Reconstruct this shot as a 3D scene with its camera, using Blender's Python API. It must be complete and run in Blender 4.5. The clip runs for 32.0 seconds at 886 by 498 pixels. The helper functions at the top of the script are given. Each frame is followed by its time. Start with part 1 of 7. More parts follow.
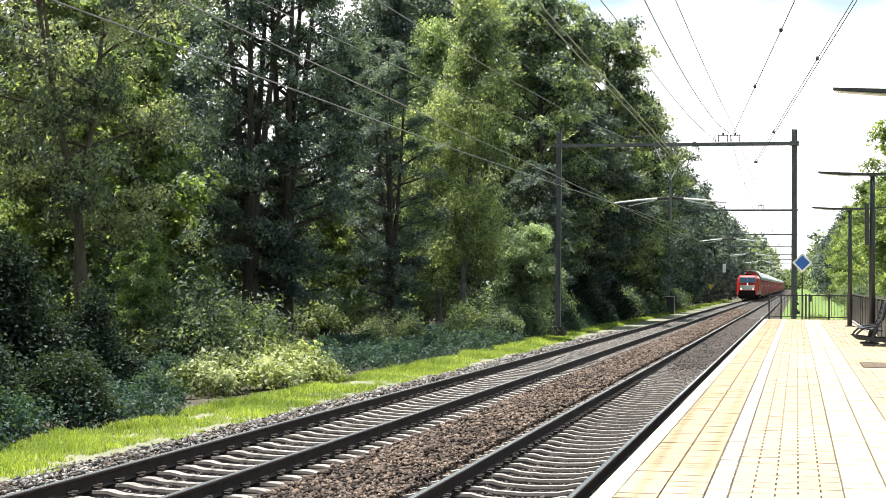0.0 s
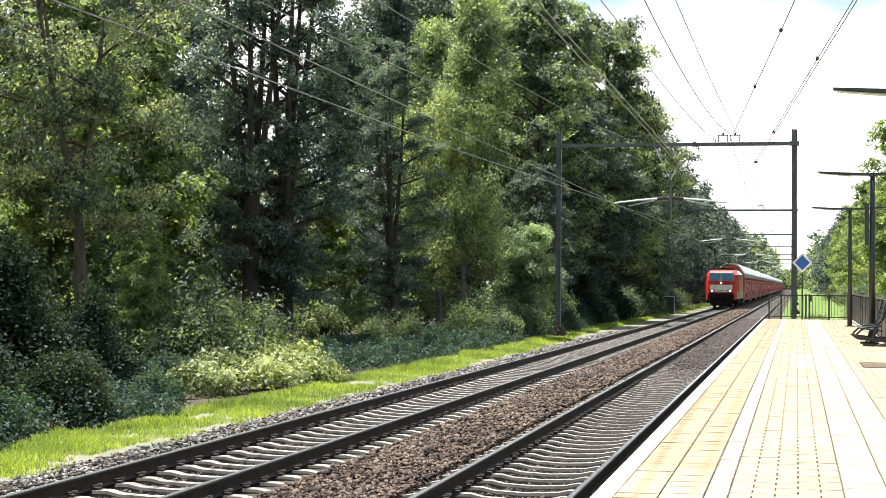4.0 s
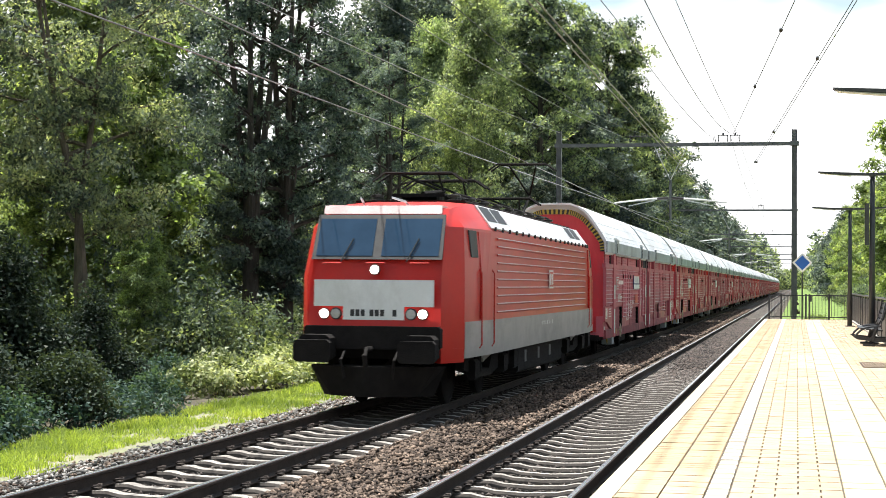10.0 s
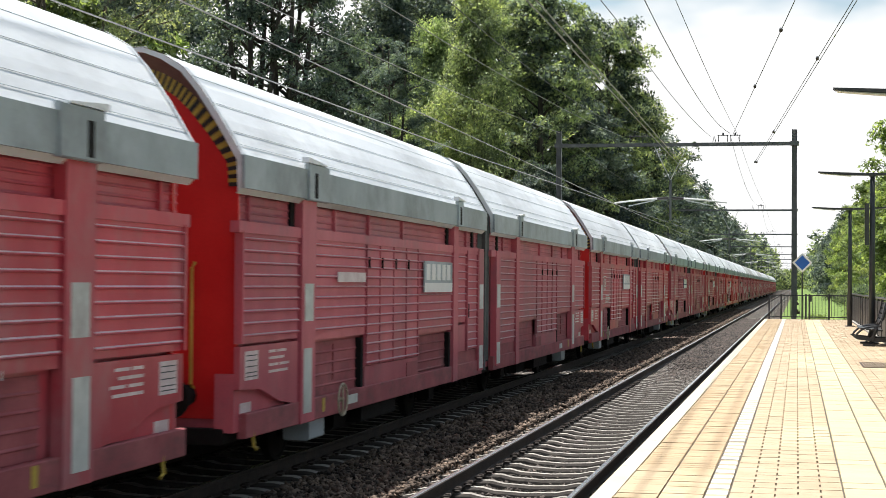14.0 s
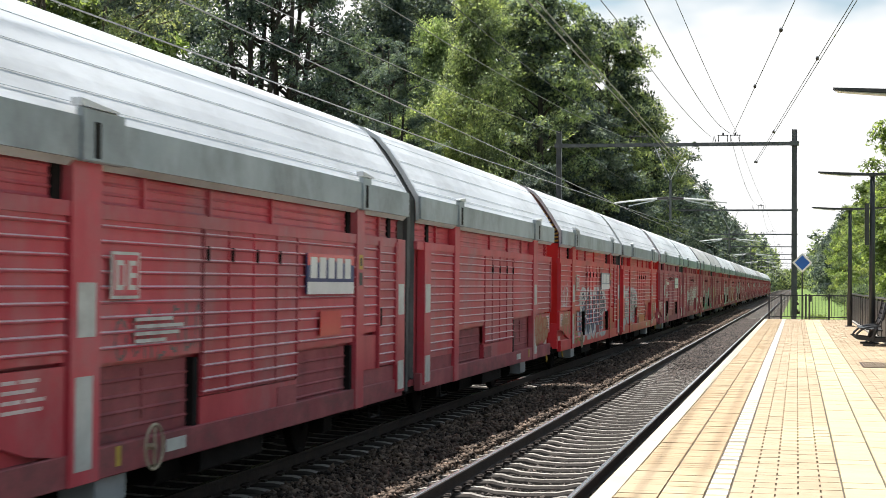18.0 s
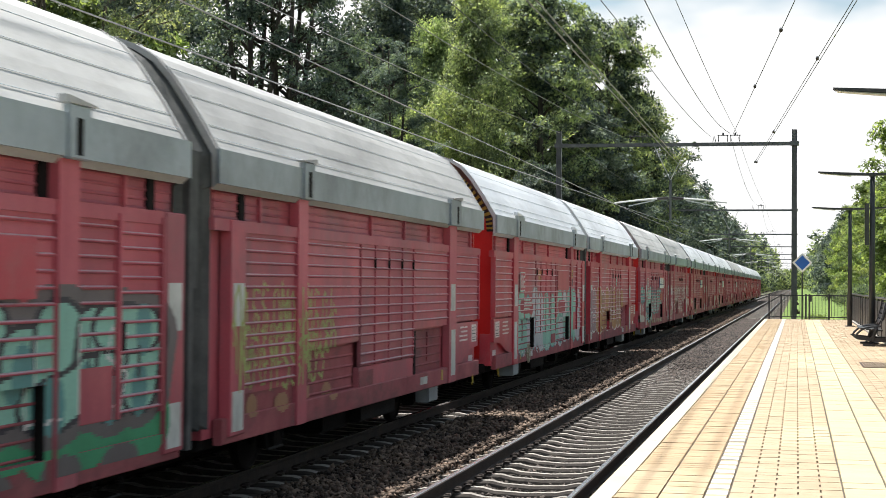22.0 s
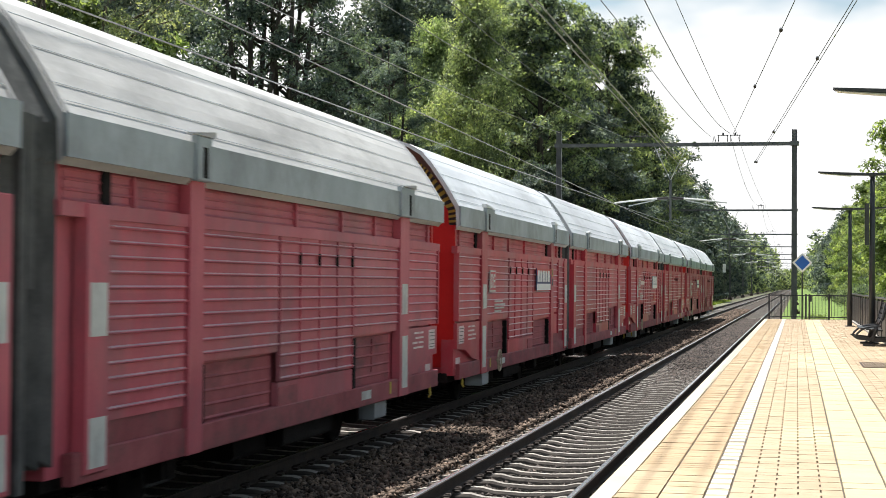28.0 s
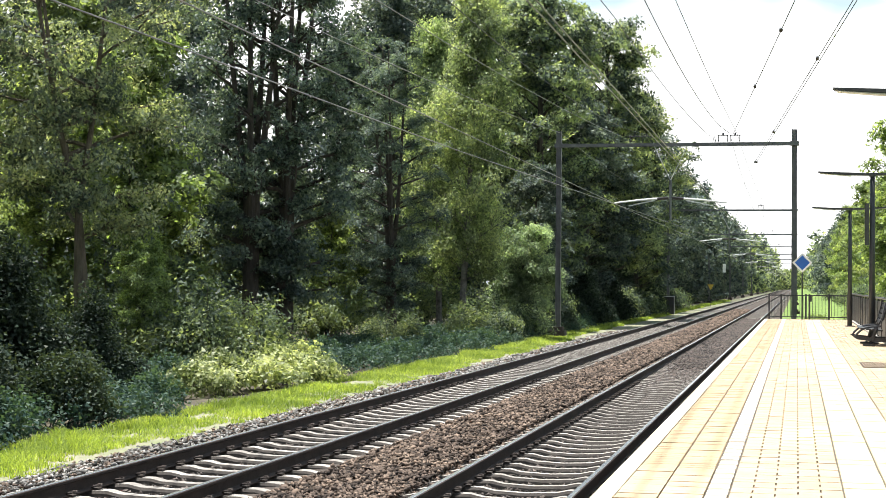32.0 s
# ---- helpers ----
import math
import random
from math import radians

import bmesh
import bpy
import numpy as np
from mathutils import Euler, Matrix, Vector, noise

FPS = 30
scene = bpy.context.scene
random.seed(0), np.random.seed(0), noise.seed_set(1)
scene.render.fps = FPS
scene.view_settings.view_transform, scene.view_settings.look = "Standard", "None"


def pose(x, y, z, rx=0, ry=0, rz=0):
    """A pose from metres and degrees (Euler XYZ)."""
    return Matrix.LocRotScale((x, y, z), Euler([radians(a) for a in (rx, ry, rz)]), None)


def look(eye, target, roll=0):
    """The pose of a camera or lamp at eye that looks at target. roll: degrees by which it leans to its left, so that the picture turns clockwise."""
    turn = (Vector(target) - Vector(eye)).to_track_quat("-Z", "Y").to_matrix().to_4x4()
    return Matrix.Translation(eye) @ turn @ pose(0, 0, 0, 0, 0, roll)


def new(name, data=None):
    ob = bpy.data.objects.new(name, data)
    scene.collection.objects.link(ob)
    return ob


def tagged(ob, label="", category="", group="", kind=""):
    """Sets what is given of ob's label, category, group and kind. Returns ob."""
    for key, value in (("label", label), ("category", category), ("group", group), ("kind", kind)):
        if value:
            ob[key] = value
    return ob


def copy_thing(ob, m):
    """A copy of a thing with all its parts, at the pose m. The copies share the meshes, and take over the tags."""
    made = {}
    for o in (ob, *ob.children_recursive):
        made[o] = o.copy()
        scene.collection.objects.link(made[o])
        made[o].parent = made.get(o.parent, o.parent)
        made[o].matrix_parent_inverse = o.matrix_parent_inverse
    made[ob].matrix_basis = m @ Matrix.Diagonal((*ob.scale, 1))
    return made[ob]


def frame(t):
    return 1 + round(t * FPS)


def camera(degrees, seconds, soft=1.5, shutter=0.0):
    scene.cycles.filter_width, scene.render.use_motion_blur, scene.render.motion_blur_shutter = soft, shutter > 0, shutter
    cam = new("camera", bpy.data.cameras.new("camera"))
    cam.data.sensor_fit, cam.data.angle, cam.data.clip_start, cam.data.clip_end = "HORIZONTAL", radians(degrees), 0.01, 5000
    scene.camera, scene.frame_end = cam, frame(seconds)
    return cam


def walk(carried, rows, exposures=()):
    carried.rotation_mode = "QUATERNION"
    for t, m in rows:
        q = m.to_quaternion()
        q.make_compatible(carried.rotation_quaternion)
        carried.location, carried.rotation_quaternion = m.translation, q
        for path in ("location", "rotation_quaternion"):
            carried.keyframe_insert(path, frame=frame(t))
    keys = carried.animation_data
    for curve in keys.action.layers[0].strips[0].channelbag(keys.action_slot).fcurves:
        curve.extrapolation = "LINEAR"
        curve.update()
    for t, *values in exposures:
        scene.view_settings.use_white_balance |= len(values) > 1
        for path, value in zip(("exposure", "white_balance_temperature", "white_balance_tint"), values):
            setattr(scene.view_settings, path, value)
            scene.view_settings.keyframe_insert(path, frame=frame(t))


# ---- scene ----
# Rail top is z = 0, the track runs along +Y, the camera stands on the platform at x = y = 0.
EYE = (0.0, 0.0, 2.122)
AIM = (-0.2174, 0.97585, 2.122 + 0.02123)
XL, XR = -6.81, -2.958          # centre lines of the two tracks
PLAT_Z, PLAT_X, PLAT_END = 0.76, -1.30, 66.5
cam = camera(31.144, 32.0, soft=0.6, shutter=0.12)
HOME = look(EYE, AIM, 0.508)
walk(cam, [(0.0, HOME), (32.0, HOME)],
     exposures=[(0.0, 1.28), (9.0, 1.28), (10.2, 1.27), (10.7, 1.17), (11.2, 1.0), (12.0, 0.88), (31.0, 0.88), (31.6, 1.04), (32.0, 1.30)])

# ---- light: high sun from beyond the wood, thin white cloud with a few blue gaps ----
SUN_FROM = Vector((-0.255, 0.10, 1.0)).normalized()
world = bpy.data.worlds.new("sky")
scene.world = world
world.use_nodes = True
wn, wl = world.node_tree.nodes, world.node_tree.links
wn.clear()
w_out = wn.new("ShaderNodeOutputWorld")
w_sky = wn.new("ShaderNodeTexSky")
w_sky.sky_type = "NISHITA"
w_sky.sun_disc = False
w_sky.sun_elevation = math.asin(SUN_FROM.z)
w_sky.sun_rotation = math.atan2(SUN_FROM.x, SUN_FROM.y)
w_bg = wn.new("ShaderNodeBackground")
w_bg.inputs["Strength"].default_value = 0.06
w_cloud = wn.new("ShaderNodeBackground")
w_cloud.inputs["Color"].default_value = (1.0, 1.0, 1.0, 1)
w_cloud.inputs["Strength"].default_value = 0.60
w_co = wn.new("ShaderNodeTexCoord")
w_map = wn.new("ShaderNodeMapping")
w_map.inputs["Scale"].default_value = (1.0, 1.0, 2.2)
w_map.inputs["Location"].default_value = (0.3, 0.1, 0.45)
w_noise = wn.new("ShaderNodeTexNoise")
w_noise.inputs["Scale"].default_value = 3.4
w_noise.inputs["Detail"].default_value = 5
w_ramp = wn.new("ShaderNodeValToRGB")
w_ramp.color_ramp.elements[0].position = 0.44
w_ramp.color_ramp.elements[1].position = 0.53
w_ramp.color_ramp.elements[0].color = (0.25, 0.25, 0.25, 1)
w_mix = wn.new("ShaderNodeMixShader")
w_sep = wn.new("ShaderNodeSeparateXYZ")
w_low = wn.new("ShaderNodeMath")
w_low.operation = "MINIMUM"
w_low.inputs[1].default_value = 0.40
w_drop = wn.new("ShaderNodeMath")
w_drop.operation = "MULTIPLY_ADD"
w_drop.inputs[1].default_value = -1.9
w_drop.inputs[2].default_value = 0.40
w_sum = wn.new("ShaderNodeMath")
w_sum.operation = "ADD"
wl.new(w_co.outputs["Generated"], w_map.inputs["Vector"])
wl.new(w_map.outputs["Vector"], w_noise.inputs["Vector"])
wl.new(w_co.outputs["Generated"], w_sep.inputs["Vector"])
wl.new(w_sep.outputs["Z"], w_low.inputs[0])
wl.new(w_low.outputs["Value"], w_drop.inputs[0])
wl.new(w_noise.outputs["Fac"], w_sum.inputs[0])
wl.new(w_drop.outputs["Value"], w_sum.inputs[1])
wl.new(w_sum.outputs["Value"], w_ramp.inputs["Fac"])
w_tint = wn.new("ShaderNodeHueSaturation")
w_tint.inputs["Hue"].default_value = 0.475
w_tint.inputs["Value"].default_value = 1.15
wl.new(w_sky.outputs["Color"], w_tint.inputs["Color"])
wl.new(w_tint.outputs["Color"], w_bg.inputs["Color"])
wl.new(w_ramp.outputs["Color"], w_mix.inputs["Fac"])
wl.new(w_bg.outputs["Background"], w_mix.inputs[1])
wl.new(w_cloud.outputs["Background"], w_mix.inputs[2])
wl.new(w_mix.outputs["Shader"], w_out.inputs["Surface"])

sun = new("sun", bpy.data.lights.new("sun", "SUN"))
sun.data.energy, sun.data.angle, sun.data.color = 5.0, radians(0.6), (1.0, 0.965, 0.915)
sun.matrix_world = look(SUN_FROM * 100, (0, 0, 0))


# ---- materials ----
def surf(name, a, b, scale=3.0, rough=0.6, metal=0.0, bump=0.0, bump_scale=40.0, fine=0.25, vary=0.0, spec=0.5, coat=0.0, streak=None, island=0.0, dirt=None):
    """Two-tone weathered surface: broad stains from a to b, fine grain, relief, and per-object variation."""
    m = bpy.data.materials.new(name)
    m.use_nodes = True
    n, l = m.node_tree.nodes, m.node_tree.links
    p = n["Principled BSDF"]
    p.inputs["Roughness"].default_value = rough
    p.inputs["Metallic"].default_value = metal
    p.inputs["Specular IOR Level"].default_value = spec
    p.inputs["Coat Weight"].default_value = coat
    p.inputs["Coat Roughness"].default_value = 0.12
    co = n.new("ShaderNodeTexCoord")
    mp = n.new("ShaderNodeMapping")
    if streak:
        mp.inputs["Scale"].default_value = streak
    l.new(co.outputs["Object"], mp.inputs["Vector"])
    t1 = n.new("ShaderNodeTexNoise")
    t1.inputs["Scale"].default_value = scale
    t1.inputs["Detail"].default_value = 6
    t1.inputs["Roughness"].default_value = 0.65
    l.new(mp.outputs["Vector"], t1.inputs["Vector"])
    r = n.new("ShaderNodeValToRGB")
    r.color_ramp.elements[0].position, r.color_ramp.elements[1].position = 0.32, 0.68
    r.color_ramp.elements[0].color, r.color_ramp.elements[1].color = (*a, 1), (*b, 1)
    l.new(t1.outputs["Fac"], r.inputs["Fac"])
    t2 = n.new("ShaderNodeTexNoise")
    t2.inputs["Scale"].default_value = bump_scale
    t2.inputs["Detail"].default_value = 4
    l.new(co.outputs["Object"], t2.inputs["Vector"])
    last = r.outputs["Color"]
    if fine:
        mr = n.new("ShaderNodeMapRange")
        mr.inputs["To Min"].default_value, mr.inputs["To Max"].default_value = 1 - fine, 1 + fine
        l.new(t2.outputs["Fac"], mr.inputs["Value"])
        mu = n.new("ShaderNodeMix")
        mu.data_type, mu.blend_type = "RGBA", "MULTIPLY"
        mu.inputs["Factor"].default_value = 1.0
        l.new(last, mu.inputs[6])
        l.new(mr.outputs["Result"], mu.inputs[7])
        last = mu.outputs[2]
    if vary or island:
        if island:
            src = n.new("ShaderNodeNewGeometry").outputs["Random Per Island"]
        else:
            src = n.new("ShaderNodeObjectInfo").outputs["Random"]
        amount = max(vary, island)
        hs = n.new("ShaderNodeHueSaturation")
        mv = n.new("ShaderNodeMapRange")
        mv.inputs["To Min"].default_value, mv.inputs["To Max"].default_value = 1 - amount, 1 + amount
        l.new(src, mv.inputs["Value"])
        l.new(mv.outputs["Result"], hs.inputs["Value"])
        l.new(last, hs.inputs["Color"])
        last = hs.outputs["Color"]
    if dirt:
        # patches of settled dirt: colour, share, size, run of the patches
        col, share, d_scale, run = dirt
        dm = n.new("ShaderNodeMapping")
        dm.inputs["Scale"].default_value = run
        dm.inputs["Location"].default_value = (3.1, 7.7, 1.3)
        l.new(co.outputs["Object"], dm.inputs["Vector"])
        d1 = n.new("ShaderNodeTexNoise")
        d1.inputs["Scale"].default_value = d_scale
        d1.inputs["Detail"].default_value = 8
        d1.inputs["Roughness"].default_value = 0.72
        l.new(dm.outputs["Vector"], d1.inputs["Vector"])
        dr = n.new("ShaderNodeMapRange")
        dr.inputs["From Min"].default_value, dr.inputs["From Max"].default_value = 0.48, 0.72
        dr.inputs["To Min"].default_value, dr.inputs["To Max"].default_value = 0.0, share
        l.new(d1.outputs["Fac"], dr.inputs["Value"])
        dx = n.new("ShaderNodeMix")
        dx.data_type = "RGBA"
        l.new(dr.outputs["Result"], dx.inputs["Factor"])
        l.new(last, dx.inputs[6])
        dx.inputs[7].default_value = (*col, 1)
        last = dx.outputs[2]
    l.new(last, p.inputs["Base Color"])
    if bump:
        bp = n.new("ShaderNodeBump")
        bp.inputs["Strength"].default_value = bump
        bp.inputs["Distance"].default_value = 0.02
        l.new(t2.outputs["Fac"], bp.inputs["Height"])
        l.new(bp.outputs["Normal"], p.inputs["Normal"])
    return m


def leafy(name, dark, light, trans=0.45, hue=0.02, patch=0.5, top=1.4, glassy=(1.58, 1.5, 0.62), gloss=0.35):
    """Leaves: shaded side bluish, light passing through yellow-green; each leaf its own tone, young growth in patches."""
    m = bpy.data.materials.new(name)
    m.use_nodes = True
    n, l = m.node_tree.nodes, m.node_tree.links
    n.clear()
    out = n.new("ShaderNodeOutputMaterial")
    geo = n.new("ShaderNodeNewGeometry")
    oi = n.new("ShaderNodeObjectInfo")
    co = n.new("ShaderNodeTexCoord")
    pt = n.new("ShaderNodeTexNoise")
    pt.inputs["Scale"].default_value = 0.55
    pt.inputs["Detail"].default_value = 3
    l.new(co.outputs["Object"], pt.inputs["Vector"])
    pm = n.new("ShaderNodeMapRange")
    pm.inputs["From Min"].default_value, pm.inputs["From Max"].default_value = 0.35, 0.68
    pm.inputs["To Min"].default_value, pm.inputs["To Max"].default_value = -patch, patch
    l.new(pt.outputs["Fac"], pm.inputs["Value"])
    ad = n.new("ShaderNodeMath")
    ad.operation = "ADD"
    ad.use_clamp = True
    l.new(geo.outputs["Random Per Island"], ad.inputs[0])
    l.new(pm.outputs["Result"], ad.inputs[1])
    r = n.new("ShaderNodeValToRGB")
    r.color_ramp.elements[0].color, r.color_ramp.elements[1].color = (*dark, 1), (*light, 1)
    r.color_ramp.elements[1].position = 0.75
    # the brightest leaves carry sunlit highlights in their own colour
    high = r.color_ramp.elements.new(1.0)
    high.color = (min(0.7, light[0] * (top + 0.1)), min(0.75, light[1] * top), light[2] * top * 0.9, 1)
    l.new(ad.outputs["Value"], r.inputs["Fac"])
    hs = n.new("ShaderNodeHueSaturation")
    mh = n.new("ShaderNodeMapRange")
    mh.inputs["To Min"].default_value, mh.inputs["To Max"].default_value = 0.5 - hue, 0.5 + hue
    l.new(oi.outputs["Random"], mh.inputs["Value"])
    l.new(mh.outputs["Result"], hs.inputs["Hue"])
    l.new(r.outputs["Color"], hs.inputs["Color"])
    p = n.new("ShaderNodeBsdfPrincipled")
    p.inputs["Roughness"].default_value = 0.5
    p.inputs["Specular IOR Level"].default_value = gloss
    l.new(hs.outputs["Color"], p.inputs["Base Color"])
    tr = n.new("ShaderNodeBsdfTranslucent")
    tc = n.new("ShaderNodeMix")
    tc.data_type, tc.blend_type = "RGBA", "MULTIPLY"
    tc.inputs["Factor"].default_value = 1.0
    tc.inputs[7].default_value = (*glassy, 1)
    l.new(hs.outputs["Color"], tc.inputs[6])
    l.new(tc.outputs[2], tr.inputs["Color"])
    mx = n.new("ShaderNodeMixShader")
    mx.inputs["Fac"].default_value = trans
    l.new(p.outputs["BSDF"], mx.inputs[1])
    l.new(tr.outputs["BSDF"], mx.inputs[2])
    l.new(mx.outputs["Shader"], out.inputs["Surface"])
    return m


def glow(name, color, strength):
    m = bpy.data.materials.new(name)
    m.use_nodes = True
    p = m.node_tree.nodes["Principled BSDF"]
    p.inputs["Base Color"].default_value = (*color, 1)
    p.inputs["Emission Color"].default_value = (*color, 1)
    p.inputs["Emission Strength"].default_value = strength
    return m


M = {}
M["soil"] = surf("soil", (0.035, 0.03, 0.02), (0.07, 0.06, 0.035), 0.6, 0.95, bump=0.6, bump_scale=9)
M["field"] = surf("field_grass", (0.07, 0.12, 0.02), (0.13, 0.2, 0.035), 0.15, 0.9, bump=0.6, bump_scale=12)
M["ballast_bed"] = surf("ballast_bed", (0.024, 0.019, 0.016), (0.075, 0.058, 0.046), 14, 0.95, bump=1.0, bump_scale=30, fine=0.5)
M["stone"] = surf("ballast_stone", (0.052, 0.039, 0.032), (0.145, 0.107, 0.081), 0.9, 0.92, fine=0.2, bump_scale=25, island=0.88, spec=0.3)
M["stone_grey"] = surf("grey_ballast_stone", (0.085, 0.082, 0.078), (0.235, 0.228, 0.215), 0.9, 0.92, fine=0.2, bump_scale=25, island=0.88, spec=0.3)
M["verge"] = surf("verge_earth", (0.25, 0.225, 0.175), (0.12, 0.15, 0.06), 1.3, 0.95, bump=0.6, bump_scale=18)
M["rail_head"] = surf("polished_rail", (0.66, 0.65, 0.64), (0.82, 0.81, 0.80), 2, 0.27, 0.95, fine=0.1, streak=(1, 0.05, 1))
M["rail_web"] = surf("rusty_rail", (0.022, 0.016, 0.013), (0.05, 0.032, 0.024), 4, 0.85, 0.1, bump=0.3)
M["sleeper"] = surf("sleeper_concrete", (0.175, 0.162, 0.148), (0.335, 0.310, 0.278), 5, 0.9, bump=0.3, bump_scale=60, vary=0.2)
M["stone_oily"] = surf("oily_ballast_stone", (0.035, 0.029, 0.026), (0.085, 0.068, 0.058), 0.9, 0.85, fine=0.2, bump_scale=25, island=0.8)
# sleeper sides: their shade is put into a darker colour
M["sleeper_side"] = surf("shaded_sleeper_side", (0.03, 0.026, 0.023), (0.075, 0.065, 0.056), 6, 0.9, bump=0.4, bump_scale=50)
M["clip"] = surf("clip_steel", (0.025, 0.02, 0.018), (0.06, 0.045, 0.035), 8, 0.7, 0.4)
M["tile"] = surf("sandy_paver", (0.358, 0.271, 0.171), (0.450, 0.347, 0.233), 2.0, 0.75, bump=0.15, bump_scale=90, fine=0.12, vary=0.10, dirt=((0.275, 0.198, 0.130), 0.6, 1.1, (1, 0.6, 1)))
M["tile_edge"] = surf("ochre_paver", (0.358, 0.267, 0.157), (0.450, 0.344, 0.221), 2.0, 0.75, bump=0.15, bump_scale=90, fine=0.12, vary=0.12, dirt=((0.289, 0.183, 0.092), 0.7, 1.1, (1, 0.6, 1)))
M["tile_pale"] = surf("pale_paver", (0.427, 0.354, 0.210), (0.511, 0.439, 0.282), 2.0, 0.7, bump=0.15, bump_scale=90, fine=0.1, vary=0.05, dirt=((0.420, 0.351, 0.229), 0.5, 0.9, (1, 0.5, 1)))
M["tile_white"] = surf("white_paver", (0.549, 0.534, 0.488), (0.656, 0.640, 0.603), 3.0, 0.65, bump=0.1, bump_scale=90, fine=0.08, vary=0.05, dirt=((0.381, 0.351, 0.289), 0.6, 1.4, (1, 0.8, 1)))
M["edge_stone"] = surf("cream_edge_stone", (0.427, 0.381, 0.282), (0.518, 0.473, 0.366), 1.2, 0.75, bump=0.15, bump_scale=90, fine=0.1, vary=0.05, dirt=((0.335, 0.282, 0.191), 0.6, 0.8, (1, 0.5, 1)))
M["joint"] = surf("joint_sand", (0.05, 0.043, 0.032), (0.12, 0.10, 0.075), 4, 0.95)
M["hood_edge"] = surf("brown_grey_hood_face", (0.159, 0.091, 0.085), (0.244, 0.159, 0.146), 2.0, 0.6)
M["conc_dark"] = surf("dark_concrete", (0.03, 0.024, 0.022), (0.075, 0.062, 0.055), 2.5, 0.9, bump=0.4)
M["conc"] = surf("grey_concrete", (0.2, 0.19, 0.175), (0.32, 0.31, 0.29), 2.5, 0.9, bump=0.4)
M["mast"] = surf("weathered_mast_steel", (0.075, 0.08, 0.085), (0.15, 0.155, 0.16), 1.5, 0.55, 0.35, bump=0.1)
M["mast_dark"] = surf("dark_painted_steel", (0.025, 0.027, 0.03), (0.05, 0.052, 0.056), 2.0, 0.45, 0.2)
M["galv"] = surf("galvanised_steel", (0.40, 0.41, 0.42), (0.6, 0.61, 0.62), 6, 0.4, 0.7)
M["wire"] = surf("copper_wire", (0.16, 0.15, 0.14), (0.26, 0.25, 0.24), 3, 0.4, 0.6)
M["wire_dark"] = surf("dark_wire", (0.03, 0.03, 0.03), (0.06, 0.06, 0.06), 3, 0.5, 0.4)
M["insul"] = surf("dark_brown_insulator", (0.014, 0.012, 0.011), (0.032, 0.026, 0.023), 3, 0.35)
M["porc"] = surf("pale_insulator", (0.55, 0.56, 0.55), (0.75, 0.76, 0.75), 5, 0.35)
M["blue"] = surf("blue_sign_face", (0.01, 0.10, 0.42), (0.015, 0.13, 0.5), 2, 0.35, fine=0.05)
M["white"] = surf("white_paint", (0.74, 0.74, 0.72), (0.84, 0.84, 0.82), 3, 0.45, fine=0.06)
M["bark"] = surf("bark", (0.030, 0.026, 0.022), (0.080, 0.070, 0.058), 3, 0.95, bump=0.8, bump_scale=25, streak=(3, 3, 0.5))
M["ash_bark"] = surf("ash_bark", (0.065, 0.055, 0.042), (0.17, 0.145, 0.11), 3, 0.95, bump=0.8, bump_scale=25, streak=(3, 3, 0.5))
M["birch_bark"] = surf("birch_bark", (0.05, 0.046, 0.04), (0.22, 0.21, 0.19), 5, 0.85, bump=0.4, bump_scale=20)
M["leaf_oak"] = leafy("oak_leaves", (0.040, 0.062, 0.063), (0.235, 0.300, 0.205), 0.50, patch=0.65)
M["leaf_ash"] = leafy("ash_leaves", (0.056, 0.082, 0.082), (0.255, 0.320, 0.245), 0.48, patch=0.65)
M["leaf_dark"] = leafy("dark_leaves", (0.038, 0.062, 0.064), (0.140, 0.195, 0.178), 0.42)
M["leaf_birch"] = leafy("birch_leaves", (0.100, 0.138, 0.078), (0.310, 0.375, 0.205), 0.5, glassy=(1.3, 1.38, 0.72))
M["leaf_light"] = leafy("pale_willow_leaves", (0.13, 0.17, 0.10), (0.36, 0.43, 0.26), 0.42, glassy=(1.15, 1.3, 0.8))
M["leaf_bramble"] = leafy("bramble_leaves", (0.075, 0.11, 0.045), (0.34, 0.40, 0.21), 0.40, glassy=(1.3, 1.35, 0.7))
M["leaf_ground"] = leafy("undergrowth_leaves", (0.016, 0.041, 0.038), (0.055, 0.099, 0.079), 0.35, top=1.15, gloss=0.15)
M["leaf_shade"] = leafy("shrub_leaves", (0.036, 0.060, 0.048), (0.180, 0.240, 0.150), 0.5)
# near-black leaves: the wood edge's deep shade is put into the colour
M["leaf_holly"] = leafy("shade_dark_holly_leaves", (0.014, 0.024, 0.019), (0.046, 0.070, 0.052), 0.26, top=1.2, gloss=0.1)
M["leaf_wood"] = leafy("wood_leaves", (0.036, 0.054, 0.058), (0.140, 0.180, 0.160), 0.34, gloss=0.2, glassy=(1.35, 1.35, 0.7))
# red roof edge, paled by a sky reflection put into its colour
M["loco_cap"] = surf("sky_sheen_roof_edge", (0.62, 0.46, 0.45), (0.76, 0.62, 0.60), 2.0, 0.35)
M["leaf_lime"] = leafy("lime_leaves", (0.074, 0.102, 0.052), (0.245, 0.310, 0.150), 0.56, glassy=(1.5, 1.5, 0.66))
M["blade"] = leafy("grass_blades", (0.108, 0.162, 0.031), (0.288, 0.360, 0.081), 0.45, patch=0.3)
M["wag_red"] = surf("dusty_red_paint", (0.450, 0.040, 0.060), (0.600, 0.086, 0.114), 1.1, 0.45, fine=0.12, vary=0.12, streak=(1, 1, 0.35), coat=0.08, dirt=((0.370, 0.200, 0.212), 0.85, 0.9, (1, 0.8, 0.5)), spec=0.32)
